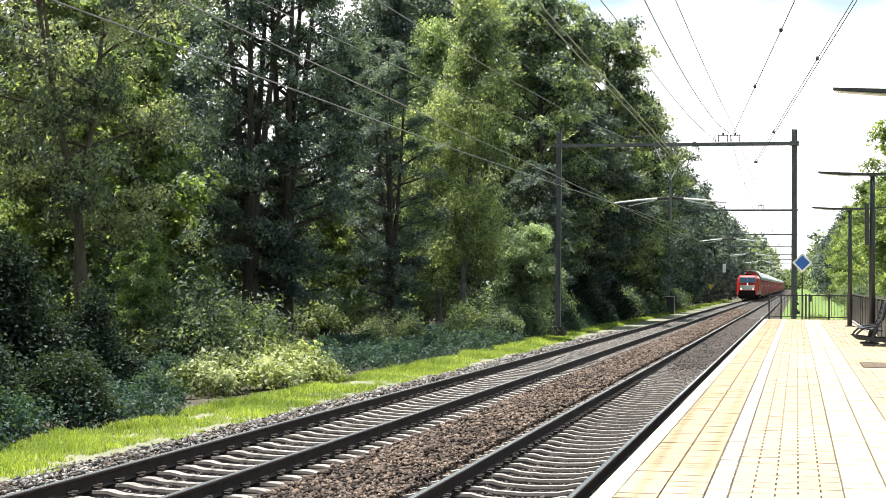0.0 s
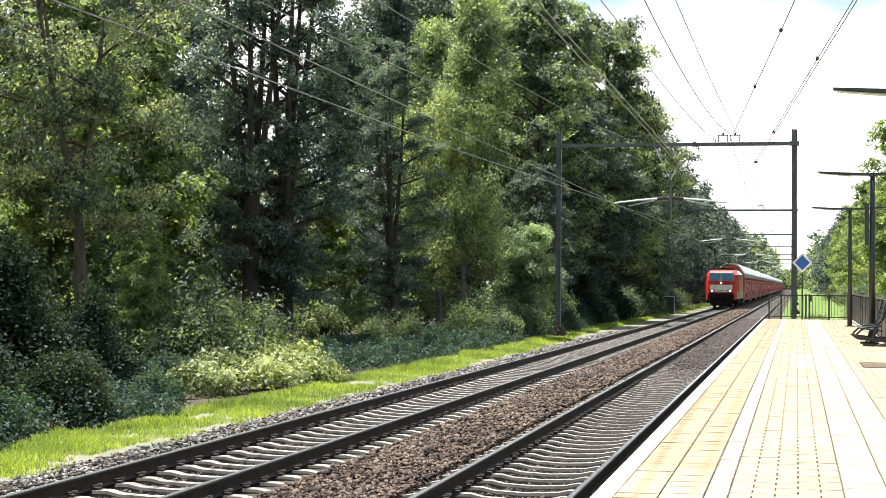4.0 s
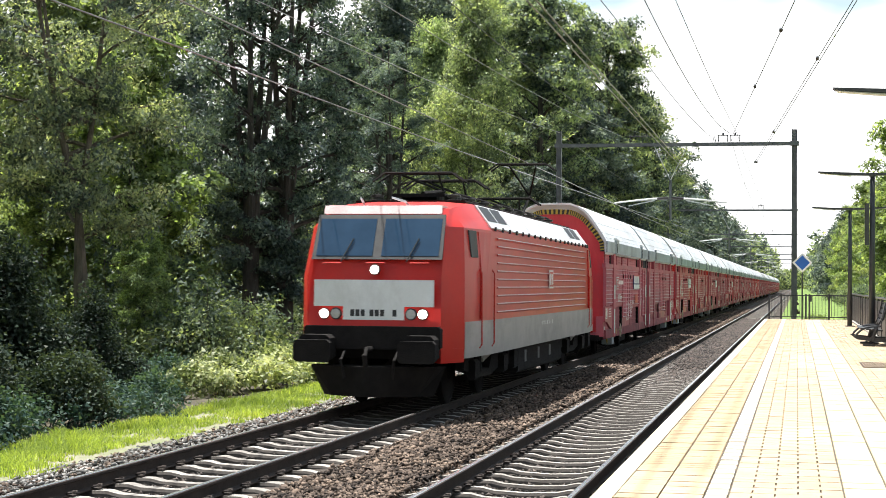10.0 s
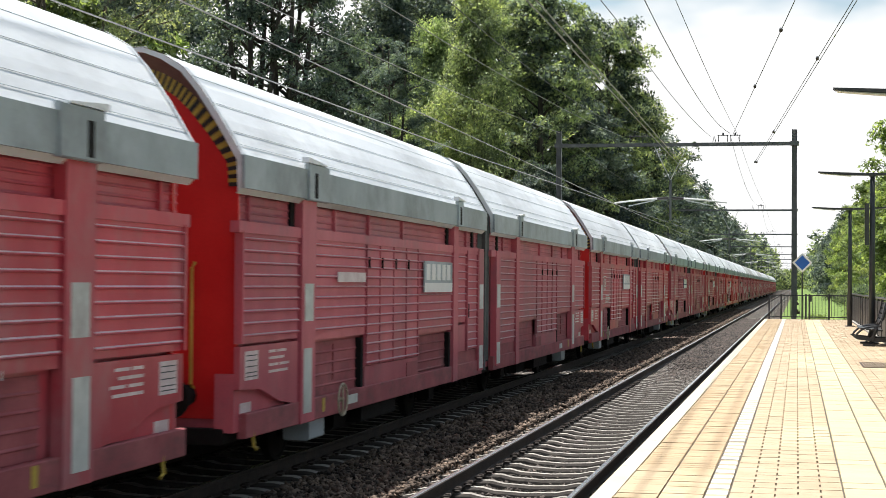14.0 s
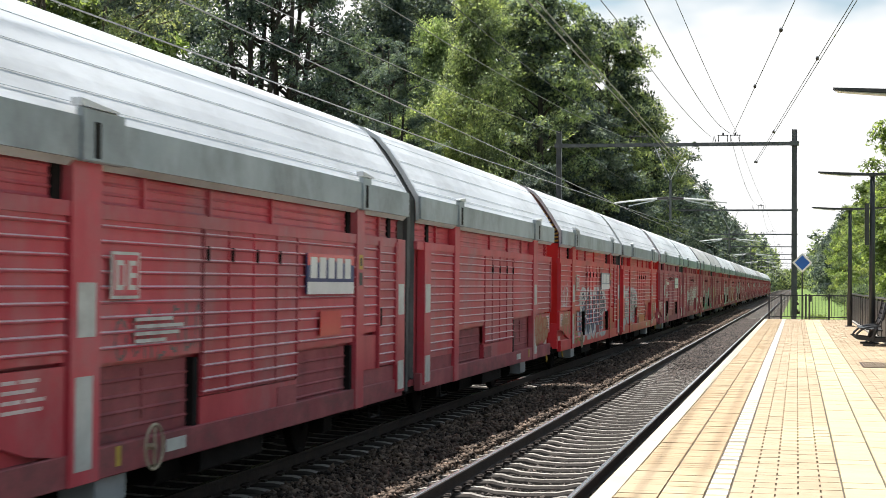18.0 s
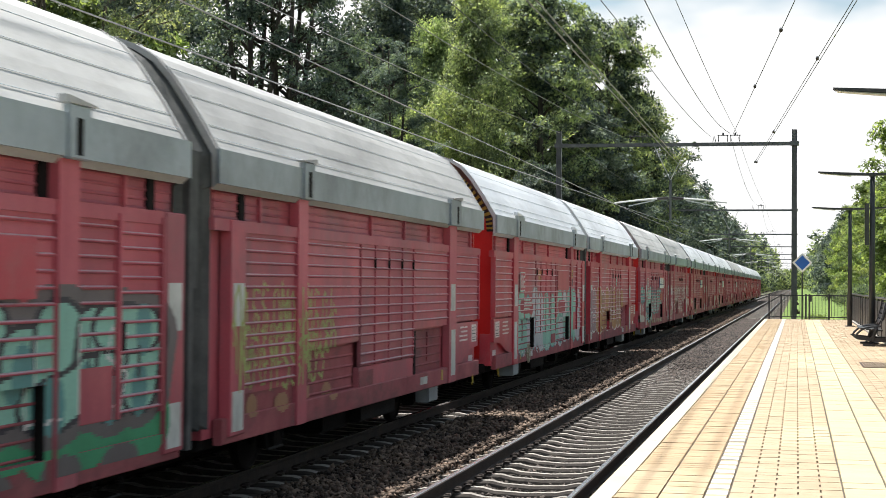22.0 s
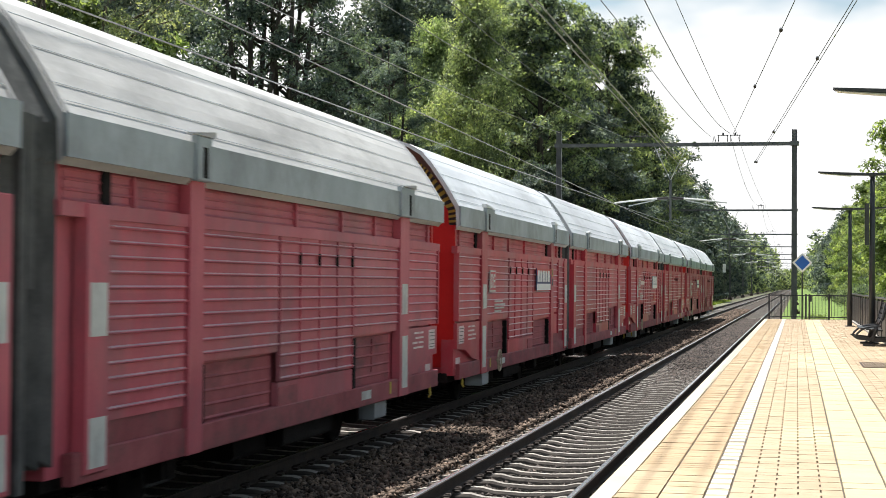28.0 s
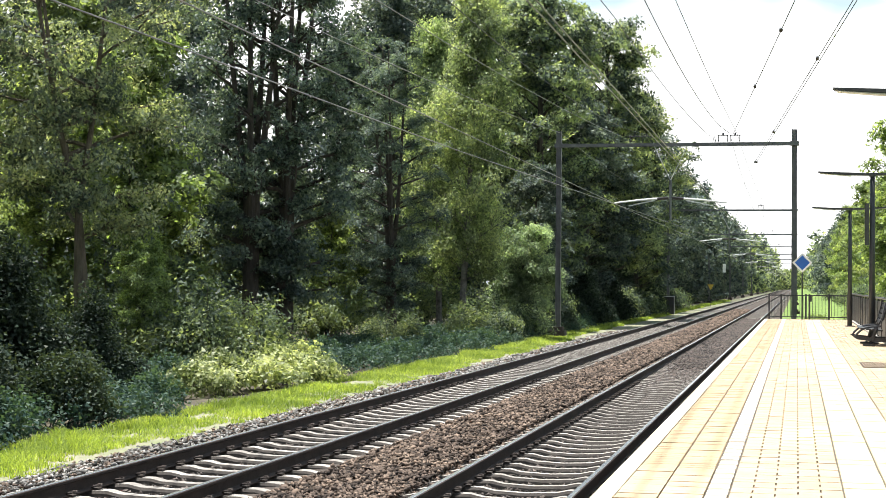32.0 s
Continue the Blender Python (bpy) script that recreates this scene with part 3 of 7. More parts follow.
# ---- platform ----
def build_platform():
    pf = thing("platform", "long railway platform of sandy pavers with a white edge", "platform", kind="structure")
    part("platform_body", Geo().box(PLAT_X + 0.18, 2.35, -12, PLAT_END, -0.4, PLAT_Z - 0.064), "conc_dark", pf, "dark platform wall")
    part("joint_bed", Geo().box(PLAT_X + 0.02, 2.34, -12, PLAT_END, PLAT_Z - 0.06, PLAT_Z - 0.012), "joint", pf)
    # edge slabs overhang the wall
    edge = [(PLAT_X, PLAT_Z - 0.15), (PLAT_X + 0.15, PLAT_Z - 0.15), (PLAT_X + 0.15, PLAT_Z), (PLAT_X + 0.015, PLAT_Z), (PLAT_X, PLAT_Z - 0.02)]
    em = Geo().prism_y(edge, -0.996, 0.996).mesh("edge_slab", "edge_stone")
    for i in range(39):
        o = part("edge_slab", em, "tile_white", pf)
        o.matrix_basis = pose(0, -11 + 2 * i, 0)

    def row(x0, x1, dy, y0, y1, material, stagger=0.0, gap=0.006, near=60, name="paver", gy=0.005, slot=0):
        g = Geo()
        g.prism_y([(x0 + gap, PLAT_Z - 0.05), (x1 - gap, PLAT_Z - 0.05), (x1 - gap, PLAT_Z - 0.006), (x1 - gap - 0.005, PLAT_Z), (x0 + gap + 0.005, PLAT_Z), (x0 + gap, PLAT_Z - 0.006)], gy, dy - gy)
        me = g.mesh(name, material)
        rest = Geo()
        k, y = 0, y0 + stagger * dy
        rng = random.Random(int(x0 * 1000))
        while y < y1 - dy * 0.5:
            dz = rng.uniform(-0.003, 0.002)
            n_slot = round((y - y0) / dy)
            if slot and n_slot % slot == 0:
                y += 0.014
            if 12.0 < y and k < near:
                o = part(name, me, material, pf)
                o.matrix_basis = pose(0, y, dz)
                k += 1
            else:
                rest.box(x0 + gap, x1 - gap, y + gy, y + dy - gy, PLAT_Z - 0.05, PLAT_Z + dz)
            y += dy
        tagged(part("paver_row", rest, material, pf), kind="stuff")
    end = PLAT_END
    for x0, x1, st in ((-1.148, -0.868, 0.0), (-0.866, -0.584, 0.5)):
        row(x0, x1, 0.125, -12, end, "tile_edge", st, near=70, name="edge_paver", gap=0.005, gy=0.0012, slot=8)
    row(-0.582, -0.430, 0.30, -12, end, "tile_white", 0.0, 0.008, near=44, name="white_block", gy=0.055)
    row(-0.582, -0.430, 0.30, -12, end, "tile", 0.5, 0.008, near=40, name="edge_paver", gy=0.098)

    def field(x0, x1, w, near_k, pale):
        """Half-bond field: courses lie across, so the long joints run as dashes."""
        rest, pale_rest = Geo(), Geo()
        shapes = {}
        rng = random.Random(int(x0 * 900))
        y, c = -12.0, 0
        while y < end - 0.1:
            cuts = [x0]
            v = x0 + (w / 2 if c % 2 else w)
            while v < x1 - 0.02:
                cuts.append(v)
                v += w
            cuts.append(x1)
            for a, b in zip(cuts, cuts[1:]):
                white = any(p[0] < (a + b) / 2 < p[1] and p[2] < y < p[3] for p in pale)
                dz = rng.uniform(-0.002, 0.002)
                if 12.5 < y < 12.5 + near_k:
                    key = (round(b - a, 3), white)
                    if key not in shapes:
                        g = Geo()
                        h = (b - a) - 0.012
                        g.prism_y([(0, -0.05), (h, -0.05), (h, -0.005), (h - 0.004, 0), (0.004, 0), (0, -0.005)], 0.0018, 0.1482)
                        shapes[key] = g.mesh("paver", "tile_pale" if white else "tile")
                    o = part("paver", shapes[key], "tile", pf)
                    o.matrix_basis = pose(a + 0.006, y, PLAT_Z + dz)
                else:
                    (pale_rest if white else rest).box(a + 0.006, b - 0.006, y + 0.0018, y + 0.1482, PLAT_Z - 0.05, PLAT_Z + dz)
            y += 0.15
            c += 1
        tagged(part("paver_field", rest, "tile", pf), kind="stuff")
        if pale_rest.f:
            tagged(part("paver_field", pale_rest, "tile_pale", pf), kind="stuff")
    field(-0.428, 0.307, 0.294, 9.0, ((-0.12, 0.32, 27.0, 32.4), (-0.1, 0.31, 14.0, 15.9)))
    row(0.309, 0.598, 0.30, -12, end, "tile_pale", 0.0, 0.006, near=30, name="tactile_paver", gy=0.001)
    row(0.600, 0.888, 0.30, -12, end, "tile_pale", 0.5, 0.006, near=30, name="tactile_paver", gy=0.001)
    field(0.890, 2.05, 0.29, 6.0, ())
    part("back_kerb", Geo().box(2.05, 2.34, -12, end, PLAT_Z - 0.3, PLAT_Z + 0.05, 0.01), "conc", pf)
    part("end_kerb", Geo().box(PLAT_X, 2.34, end, end + 0.15, -0.3, PLAT_Z + 0.004), "conc", pf)


def build_fences():
    rail_z = PLAT_Z + 0.98
    # solid dark panels on posts along the back edge
    f = thing("platform_fence", "dark grey panel fence along the platform's back edge", "fence", pose(2.13, 0, PLAT_Z))
    for i in range(38):
        y = -8 + i * 2.0
        part("post", Geo().box(-0.03, 0.03, y - 0.03, y + 0.03, 0, 1.05, 0.008), "mast_dark", f)
        if i < 37:
            part("panel", Geo().box(-0.012, 0.012, y + 0.05, y + 1.95, 0.08, 0.98), "mast_dark", f)
    part("top_rail", Geo().tube([(0, -8, 1.06), (0, 66.4, 1.06)], 0.03, 8), "mast_dark", f)
    # bar fence and gate across the end
    e = thing("end_railing", "black steel bar railing across the platform's end", "railing", pose(0, PLAT_END - 0.12, PLAT_Z))
    part("top_rail", Geo().box(-1.12, 2.05, -0.025, 0.025, 0.95, 1.0, 0.008), "mast_dark", e)
    part("bottom_rail", Geo().box(-1.12, 2.05, -0.02, 0.02, 0.08, 0.12, 0.008), "mast_dark", e)
    for x in (-1.1, -0.62, 0.36, 0.5, 1.28, 2.0):
        part("post", Geo().box(x - 0.035, x + 0.035, -0.035, 0.035, 0, 1.04, 0.01), "mast_dark", e)
    x = -1.0
    while x < 2.0:
        part("bar", Geo().tube([(x, 0, 0.1), (x, 0, 0.97)], 0.010, 5), "mast_dark", e)
        x += 0.125
    part("gate_lock", Geo().box(0.46, 0.60, -0.06, 0.06, 0.72, 0.95, 0.02), "mast_dark", e)


def build_lamp(y, tall, name="street_lamp"):
    lp = thing(name, "dark platform lamp post with two flat lamp arms", "lamp post", pose(1.76, y, PLAT_Z), group="platform lamps")
    part("foot_plate", Geo().box(-0.16, 0.16, -0.16, 0.16, 0, 0.03, 0.008), "mast_dark", lp)
    part("pole", Geo().tube([(0, 0, 0.02), (0, 0, tall * 0.55), (0, 0, tall)], 0.085, 10, 0.055), "mast_dark", lp, smooth=True)
    part("cap", Geo().box(-0.09, 0.09, -0.07, 0.07, tall - 0.02, tall + 0.07, 0.02), "mast_dark", lp)
    for d in (-1, 1):
        prof = [(0.06 * d, tall - 0.0), (0.45 * d, tall + 0.01), (1.25 * d, tall + 0.075), (1.28 * d, tall + 0.105), (0.45 * d, tall + 0.07), (0.06 * d, tall + 0.06)]
        if d < 0:
            prof = prof[::-1]
        head = part("lamp_head", Geo().prism_y(prof, -0.11, 0.11), "mast_dark", lp)
        low = [(0.5 * d, tall + 0.004), (1.22 * d, tall + 0.062), (1.22 * d, tall + 0.052), (0.5 * d, tall - 0.016)]
        part("diffuser", Geo().prism_y(low if d < 0 else low[::-1], -0.09, 0.09), "bare_lamp", head, "pale diffuser strip")
    return lp


def build_platform_things():
    for y, tall in ((55.8, 3.96), (39.4, 4.02), (22.8, 4.02)):
        build_lamp(y, tall)
    sp = thing("speaker_column", "slim dark loudspeaker column on the lamp post", "loudspeaker", pose(1.63, 39.35, PLAT_Z + 2.35))
    part("housing", Geo().box(-0.05, 0.05, -0.05, 0.05, 0, 1.0, 0.012), "mast_dark", sp)
    # diamond sign on a thin pole
    sg = thing("diamond_sign", "blue diamond railway sign with a white border on a pole", "sign", pose(0.21, 66.0, PLAT_Z))
    part("pole", Geo().tube([(0, 0, 0), (0, 0, 2.1)], 0.028, 8), "mast_dark", sg)
    cz, r = 2.30, 0.40
    part("border", Geo().prism([(-r, 0.0), (0, -r), (r, 0.0), (0, r)], "z", 0.0, 0.02), "white", sg).matrix_basis = pose(0, -0.035, cz, 90)
    r = 0.30
    part("face", Geo().prism([(-r, 0.0), (0, -r), (r, 0.0), (0, r)], "z", 0.0, 0.006), "blue", sg).matrix_basis = pose(0, -0.056, cz, 90)
    # bench of curved steel sides with a slatted seat
    b = thing("bench", "black steel platform bench with curved side frames", "bench", pose(1.25, 37.5, PLAT_Z))
    for dy in (0.0, 1.7):
        blade = [(0.0, 0.21), (0.10, 0.155), (0.30, 0.13), (0.52, 0.10), (0.80, 0.10), (0.80, 0.17), (0.50, 0.185), (0.30, 0.20), (0.10, 0.225), (0.02, 0.235)]
        leg = part("side_frame", Geo().prism_y(blade, dy - 0.03, dy + 0.03), "mast_dark", b, "black curved side frame")
        part("armrest", Geo().tube([(0.05, dy, 0.21), (0.10, dy, 0.29), (0.19, dy, 0.37), (0.30, dy, 0.425), (0.42, dy, 0.45), (0.62, dy, 0.46)], 0.024, 7), "mast_dark", leg)
        part("foot", Geo().box(0.22, 0.50, dy - 0.08, dy + 0.08, 0.0, 0.05, 0.015), "mast_dark", leg)
        part("column", Geo().tube([(0.36, dy, 0.03), (0.42, dy, 0.14), (0.52, dy, 0.42)], 0.045, 7), "mast_dark", leg)
        part("back_post", Geo().tube([(0.50, dy, 0.40), (0.66, dy, 0.62), (0.74, dy, 0.98)], 0.035, 6), "mast_dark", leg)
    for i in range(4):
        part("seat_slat", Geo().box(0.16 + i * 0.13, 0.27 + i * 0.13, -0.12, 1.82, 0.385 - 0.012 * i, 0.42 - 0.012 * i, 0.008), "mast_dark", b)
    for i in range(4):
        o = part("back_slat", Geo().box(-0.012, 0.012, -0.12, 1.82, -0.048, 0.048, 0.006), "mast_dark", b)
        o.matrix_basis = pose(0.63 + i * 0.035, 0, 0.56 + i * 0.118, 0, 18)
    gr = thing("drain_grate", "rusty steel drain grate set in the pavers", "grate", pose(1.34, 28.5, PLAT_Z + 0.003))
    part("frame", Geo().box(-0.25, 0.25, -0.9, -0.86, 0, 0.006).box(-0.25, 0.25, 0.86, 0.9, 0, 0.006).box(-0.25, -0.21, -0.86, 0.86, 0, 0.006).box(0.21, 0.25, -0.86, 0.86, 0, 0.006), "rail_web", gr)
    for i in range(9):
        x = -0.19 + i * 0.047
        part("bar", Geo().box(x, x + 0.025, -0.86, 0.86, -0.001, 0.005), "rail_web", gr)


# ---- overhead line ----
PORTALS = [73.0 + 64.5 * i for i in range(9)]
BEAM_Z = 8.52
XMAST = (-10.79, -0.13)


def h_beam(g, x, y, z0, z1, w=0.115, t=0.018):
    """Upright H section, flanges facing the track."""
    h = 0.012
    prof = [(-w, -w), (-w + t, -w), (-w + t, -h), (w - t, -h), (w - t, -w), (w, -w), (w, w), (w - t, w), (w - t, h), (-w + t, h), (-w + t, w), (-w, w)]
    return g.prism([(x + a, y + b) for a, b in prof], "z", z0, z1)


def build_portal(y, near):
    pt = thing("catenary_portal", "weathered grey steel portal carrying the overhead line", "catenary portal", pose(0, y, 0), group="line portals")
    for x, top in ((XMAST[0], 9.2), (XMAST[1], 9.15)):
        mast = part("mast", h_beam(Geo(), x, 0, 0.1, top), "mast", pt)
        part("mast_foot", Geo().prism([(x - 0.36, -0.36), (x + 0.36, -0.36), (x + 0.36, 0.36), (x - 0.36, 0.36)], "z", -0.6, -0.02).prism([(x - 0.26, -0.26), (x + 0.26, -0.26), (x + 0.26, 0.26), (x - 0.26, 0.26)], "z", -0.02, 0.14), "conc_dark", mast, "dark concrete mast foot")
        part("head_plate", Geo().box(x - 0.2, x + 0.2, -0.15, 0.15, BEAM_Z - 0.1, BEAM_Z + 0.1, 0.03), "mast", mast)
    part("beam", Geo().prism([(-0.11, BEAM_Z - 0.08), (-0.09, BEAM_Z - 0.08), (-0.09, BEAM_Z + 0.05), (0.09, BEAM_Z + 0.05), (0.09, BEAM_Z - 0.08), (0.11, BEAM_Z - 0.08), (0.11, BEAM_Z + 0.07), (-0.11, BEAM_Z + 0.07)], "x", XMAST[0] + 0.2, XMAST[1] - 0.2), "mast", pt)
    for x in ((-3.3, -2.75) if near else (-3.0,)):
        fr = part("wire_support", Geo().tube([(x - 0.2, 0, BEAM_Z + 0.1), (x - 0.2, 0, BEAM_Z + 0.42)], 0.018, 5).tube([(x + 0.2, 0, BEAM_Z + 0.1), (x + 0.2, 0, BEAM_Z + 0.42)], 0.018, 5).tube([(x - 0.24, 0, BEAM_Z + 0.40), (x + 0.24, 0, BEAM_Z + 0.40)], 0.02, 5), "mast_dark", pt)
        part("insulator", Geo().tube([(x, 0, BEAM_Z + 0.38), (x, 0, BEAM_Z + 0.44), (x, 0, BEAM_Z + 0.52)], 0.06, 8, 0.03), "insul", fr)
    for x in ((-7.3, -6.75) if near else (-6.9,)):
        fr = part("wire_support", Geo().tube([(x - 0.2, 0, BEAM_Z + 0.1), (x - 0.2, 0, BEAM_Z + 0.42)], 0.018, 5).tube([(x + 0.2, 0, BEAM_Z + 0.1), (x + 0.2, 0, BEAM_Z + 0.42)], 0.018, 5).tube([(x - 0.24, 0, BEAM_Z + 0.40), (x + 0.24, 0, BEAM_Z + 0.40)], 0.02, 5), "mast_dark", pt)
        part("insulator", Geo().tube([(x, 0, BEAM_Z + 0.38), (x, 0, BEAM_Z + 0.44), (x, 0, BEAM_Z + 0.52)], 0.06, 8, 0.03), "insul", fr)
    part("stay", Geo().tube([(-3.75, 0, BEAM_Z + 0.1), (-3.70, 0, BEAM_Z + 0.42), (-3.62, 0, BEAM_Z + 0.1)], 0.02, 5), "mast_dark", pt)
    # braced drop post between the tracks with an insulated arm to each side
    drop = part("drop_post", Geo().tube([(-5.65, 0, 6.9), (-5.65, 0, 5.05)], 0.06, 8), "mast", pt)
    for d in (-1, 1):
        part("brace", Geo().tube([(-5.65 + 0.75 * d, 0, BEAM_Z - 0.06), (-5.65, 0, 6.88)], 0.022, 5), "galv", drop)
        part("arm_insulator", Geo().tube([(-5.65 + 0.08 * d, 0, 6.08), (-5.65 + 0.6 * d, 0, 6.05)], 0.07, 8, 0.06), "insul", drop)
        part("cantilever_arm", Geo().tube([(-5.65 + 0.6 * d, 0, 6.05), (-5.65 + 1.5 * d, 0, 5.98), (-5.65 + 2.55 * d, 0, 5.86)], 0.055, 8, 0.035), "porc", drop, "pale cantilever arm")
        part("steady_arm", Geo().tube([(-5.65 + 0.7 * d, 0, 5.98), (-5.65 + 1.9 * d, 0, 5.72)], 0.035, 6, 0.02), "porc", drop)


def build_overhead():
    for i, y in enumerate(PORTALS):
        build_portal(y, i == 0)

    def wire(name, pts, r, material, sag=0.0, n=14, label="thin dark overhead wire towards the platform side"):
        line = []
        for a, b in zip(pts, pts[1:]):
            for k in range(n if sag else 1):
                u = k / n
                p = Vector(a).lerp(Vector(b), u)
                p.z -= sag * 4 * u * (1 - u)
                line.append(p)
        line.append(Vector(pts[-1]))
        ob = part(name, Geo().tube(line, r, 5), material)
        tagged(ob, label, "wire")
        return ob
    ys = [-56.0, 8.5] + PORTALS
    for xc, xm in ((XL - 0.3, -6.9), (XR, -3.0)):
        for d in ((0.0,) if xc < -5 else (-0.05, 0.05)):
            wire("contact_wire", [(xc + d + (0.12 if i % 2 else -0.12), y, 5.38 if xc < -5 else 5.25) for i, y in enumerate(ys)], 0.010, "wire", label="copper contact wire above the rails")
        wire("messenger_wire", [(xm, y, BEAM_Z + 0.5 if y > 72 else BEAM_Z + 0.2) for y in ys], 0.011, "wire_dark", 1.1, label="sagging messenger wire above the track")
    wire("messenger_wire", [(-2.68, y, BEAM_Z + 0.5 if y > 72 else BEAM_Z + 0.2) for y in ys], 0.009, "wire_dark", 0.35, label="second messenger wire above the near track")
    # wires that cross over towards the platform side
    wire("feeder_wire", [(-3.85, 73.0, BEAM_Z + 0.35), (-4.15, 36.5, 8.3), (-4.5, 0.0, 8.7)], 0.011, "wire_dark", 0.25)
    wire("feeder_wire", [(-2.85, 73.0, BEAM_Z + 0.45), (-0.0, 36.5, 8.7), (2.85, 0, 8.9)], 0.011, "wire_dark")
    for d in (0, 0.09):
        wire("feeder_wire", [(-2.2 + d, 86.0, 8.7), (1.31 + d, 36.5, 8.7), (3.9 + d, 0, 8.75)], 0.011, "wire_dark")
    for p in ((0.55, 47.0, 8.68), (-1.0, 69.2, 8.68), (-1.41, 54.5, 8.83), (-0.43, 42, 8.74), (-2.2, 86, 8.68), (-2.11, 86, 8.68)):
        tagged(part("line_insulator", Geo().tube([(p[0], p[1] - 0.12, p[2] - 0.02), (p[0], p[1], p[2] + 0.02), (p[0], p[1] + 0.12, p[2] + 0.05)], 0.05, 8), "insul"), "small dark insulator on an overhead wire", "insulator", "line insulators")
    # wires over the far track and along the wood
    wire("contact_wire", [(-8.4, -57, 5.5), (-8.45, 17, 5.36), (-8.45, 40, 5.5), (-8.3, 73, 5.85), (-7.4, 137.5, 6.3)], 0.012, "wire", label="pale overhead wire above the far track")
    wire("messenger_wire", [(-7.9, -57, 8.9), (-7.9, 73, BEAM_Z + 0.4)], 0.010, "wire", 1.55, label="pale sagging wire above the far track")
    wire("feeder_wire", [(-10.6, -57, 9.1), (-10.7, 73, 9.1)], 0.010, "wire", 1.5, label="sagging feeder wire along the wood")
    wire("feeder_wire", [(-10.7, 73, 9.1), (-10.6, 137.5, 9.2)], 0.010, "wire", 0.5, label="sagging feeder wire along the wood")
    # trackside boxes and boards
    bx = thing("trackside_cabinet", "grey trackside equipment cabinet by the wood", "cabinet", pose(-10.2, 131, -0.3))
    part("case", Geo().box(-0.45, 0.45, -0.25, 0.25, 0, 1.5, 0.02), "mast_dark", bx)
    part("door_frame", Geo().box(-0.45, 0.47, -0.27, -0.25, 1.44, 1.5).box(0.41, 0.47, -0.27, -0.25, 0, 1.44), "galv", bx)
    sb = thing("signal_board", "small white board on a thin post beside the track", "sign", pose(-9.9, 225, -0.3))
    part("post", Geo().tube([(0, 0, 0), (0, 0, 4.4)], 0.05, 6), "mast_dark", sb)
    part("board", Geo().box(-0.22, 0.22, -0.05, -0.02, 4.2, 5.4), "white", sb)
    ys2 = thing("warning_sign", "small yellow triangular sign beside the track", "sign", pose(-9.4, 180, -0.3))
    part("post", Geo().tube([(0, 0, 0), (0, 0, 2.0)], 0.03, 6), "mast_dark", ys2)
    part("plate", Geo().prism([(-0.35, 2.5), (0.35, 2.5), (0.0, 1.85)][::-1], "x", -0.01, 0.01), "yellow", ys2).matrix_basis = pose(0, -0.04, 0, 0, 0, 90)


build_ground()
build_stones(False)
build_stones(True)
build_fences()
build_platform_things()
build_overhead()


# ---- trees and undergrowth ----
def leaves(rng, centres, spread, per, size, droop=0.0, flat=0.6, tri=False, order=0.9):
    """Leaves in pads round the centres; the leaves of a pad lie much the same way, outward and up."""
    centres = np.asarray(centres, float)
    k = len(centres)
    sp1 = np.asarray(spread, float)
    sp1 = sp1 if sp1.ndim else np.full(k, float(sp1))
    want = per * np.clip((sp1 / sp1.mean()) ** 2, 0.3, 2.2) * rng.uniform(0.55, 1.35, k)
    count = np.maximum(3, want).astype(int)
    which = np.repeat(np.arange(k), count)
    n = len(which)
    out = centres - centres.mean(0)
    out[:, 2] = 0
    out /= np.linalg.norm(out, axis=1)[:, None] + 0.5
    face = out * 0.6 + np.array([0, 0, 1.0]) + rng.normal(0, 0.35, (k, 3))
    face /= np.linalg.norm(face, axis=1)[:, None]
    fn = face[which]
    off = rng.normal(0, 1, (n, 3))
    off /= np.linalg.norm(off, axis=1)[:, None] + 1e-6
    off *= (rng.uniform(0, 1, n) ** 0.5)[:, None]
    off -= fn * ((off * fn).sum(1) * (1 - flat))[:, None]
    sp = sp1[which]
    off *= sp[:, None]
    p = centres[which] + off
    p[:, 2] -= droop * (off[:, 0] ** 2 + off[:, 1] ** 2) / np.maximum(sp, 0.1)
    nor = rng.normal(0, 0.62, (n, 3)) + fn * order + off / np.maximum(sp, 0.1)[:, None] * 0.5
    nor /= np.linalg.norm(nor, axis=1)[:, None]
    u = np.cross(nor, rng.normal(0, 1, (n, 3)))
    u[:, 2] -= droop * 0.8
    u /= np.linalg.norm(u, axis=1)[:, None] + 1e-6
    w = np.cross(nor, u)
    s = size * rng.uniform(0.55, 1.35, n)[:, None]
    bend = nor * s * 0.18
    if tri:
        v = np.stack([p - u * s, p + u * s * 0.5 + w * s * 0.7, p + u * s * 0.8 - w * s * 0.5], 1).reshape(-1, 3)
        return v, np.arange(n * 3).reshape(-1, 3)
    v = np.stack([p - u * s, p + w * s * 0.52 + bend, p + u * s, p - w * s * 0.52 + bend], 1).reshape(-1, 3)
    f = np.arange(n * 4).reshape(-1, 4)
    return v, f


def limb_points(rng, base, az, length, rise, n=5, curve=0.5):
    pts, p = [Vector(base)], Vector(base)
    for i in range(n):
        k = i / n
        a = az + rng.normal(0, 0.16)
        d = Vector((math.cos(a) * (1 - rise * (1 - k * curve)), math.sin(a) * (1 - rise * (1 - k * curve)), rise * (1 - k * curve) + rng.normal(0, 0.08)))
        p = p + d.normalized() * (length / n)
        pts.append(p.copy())
    return pts


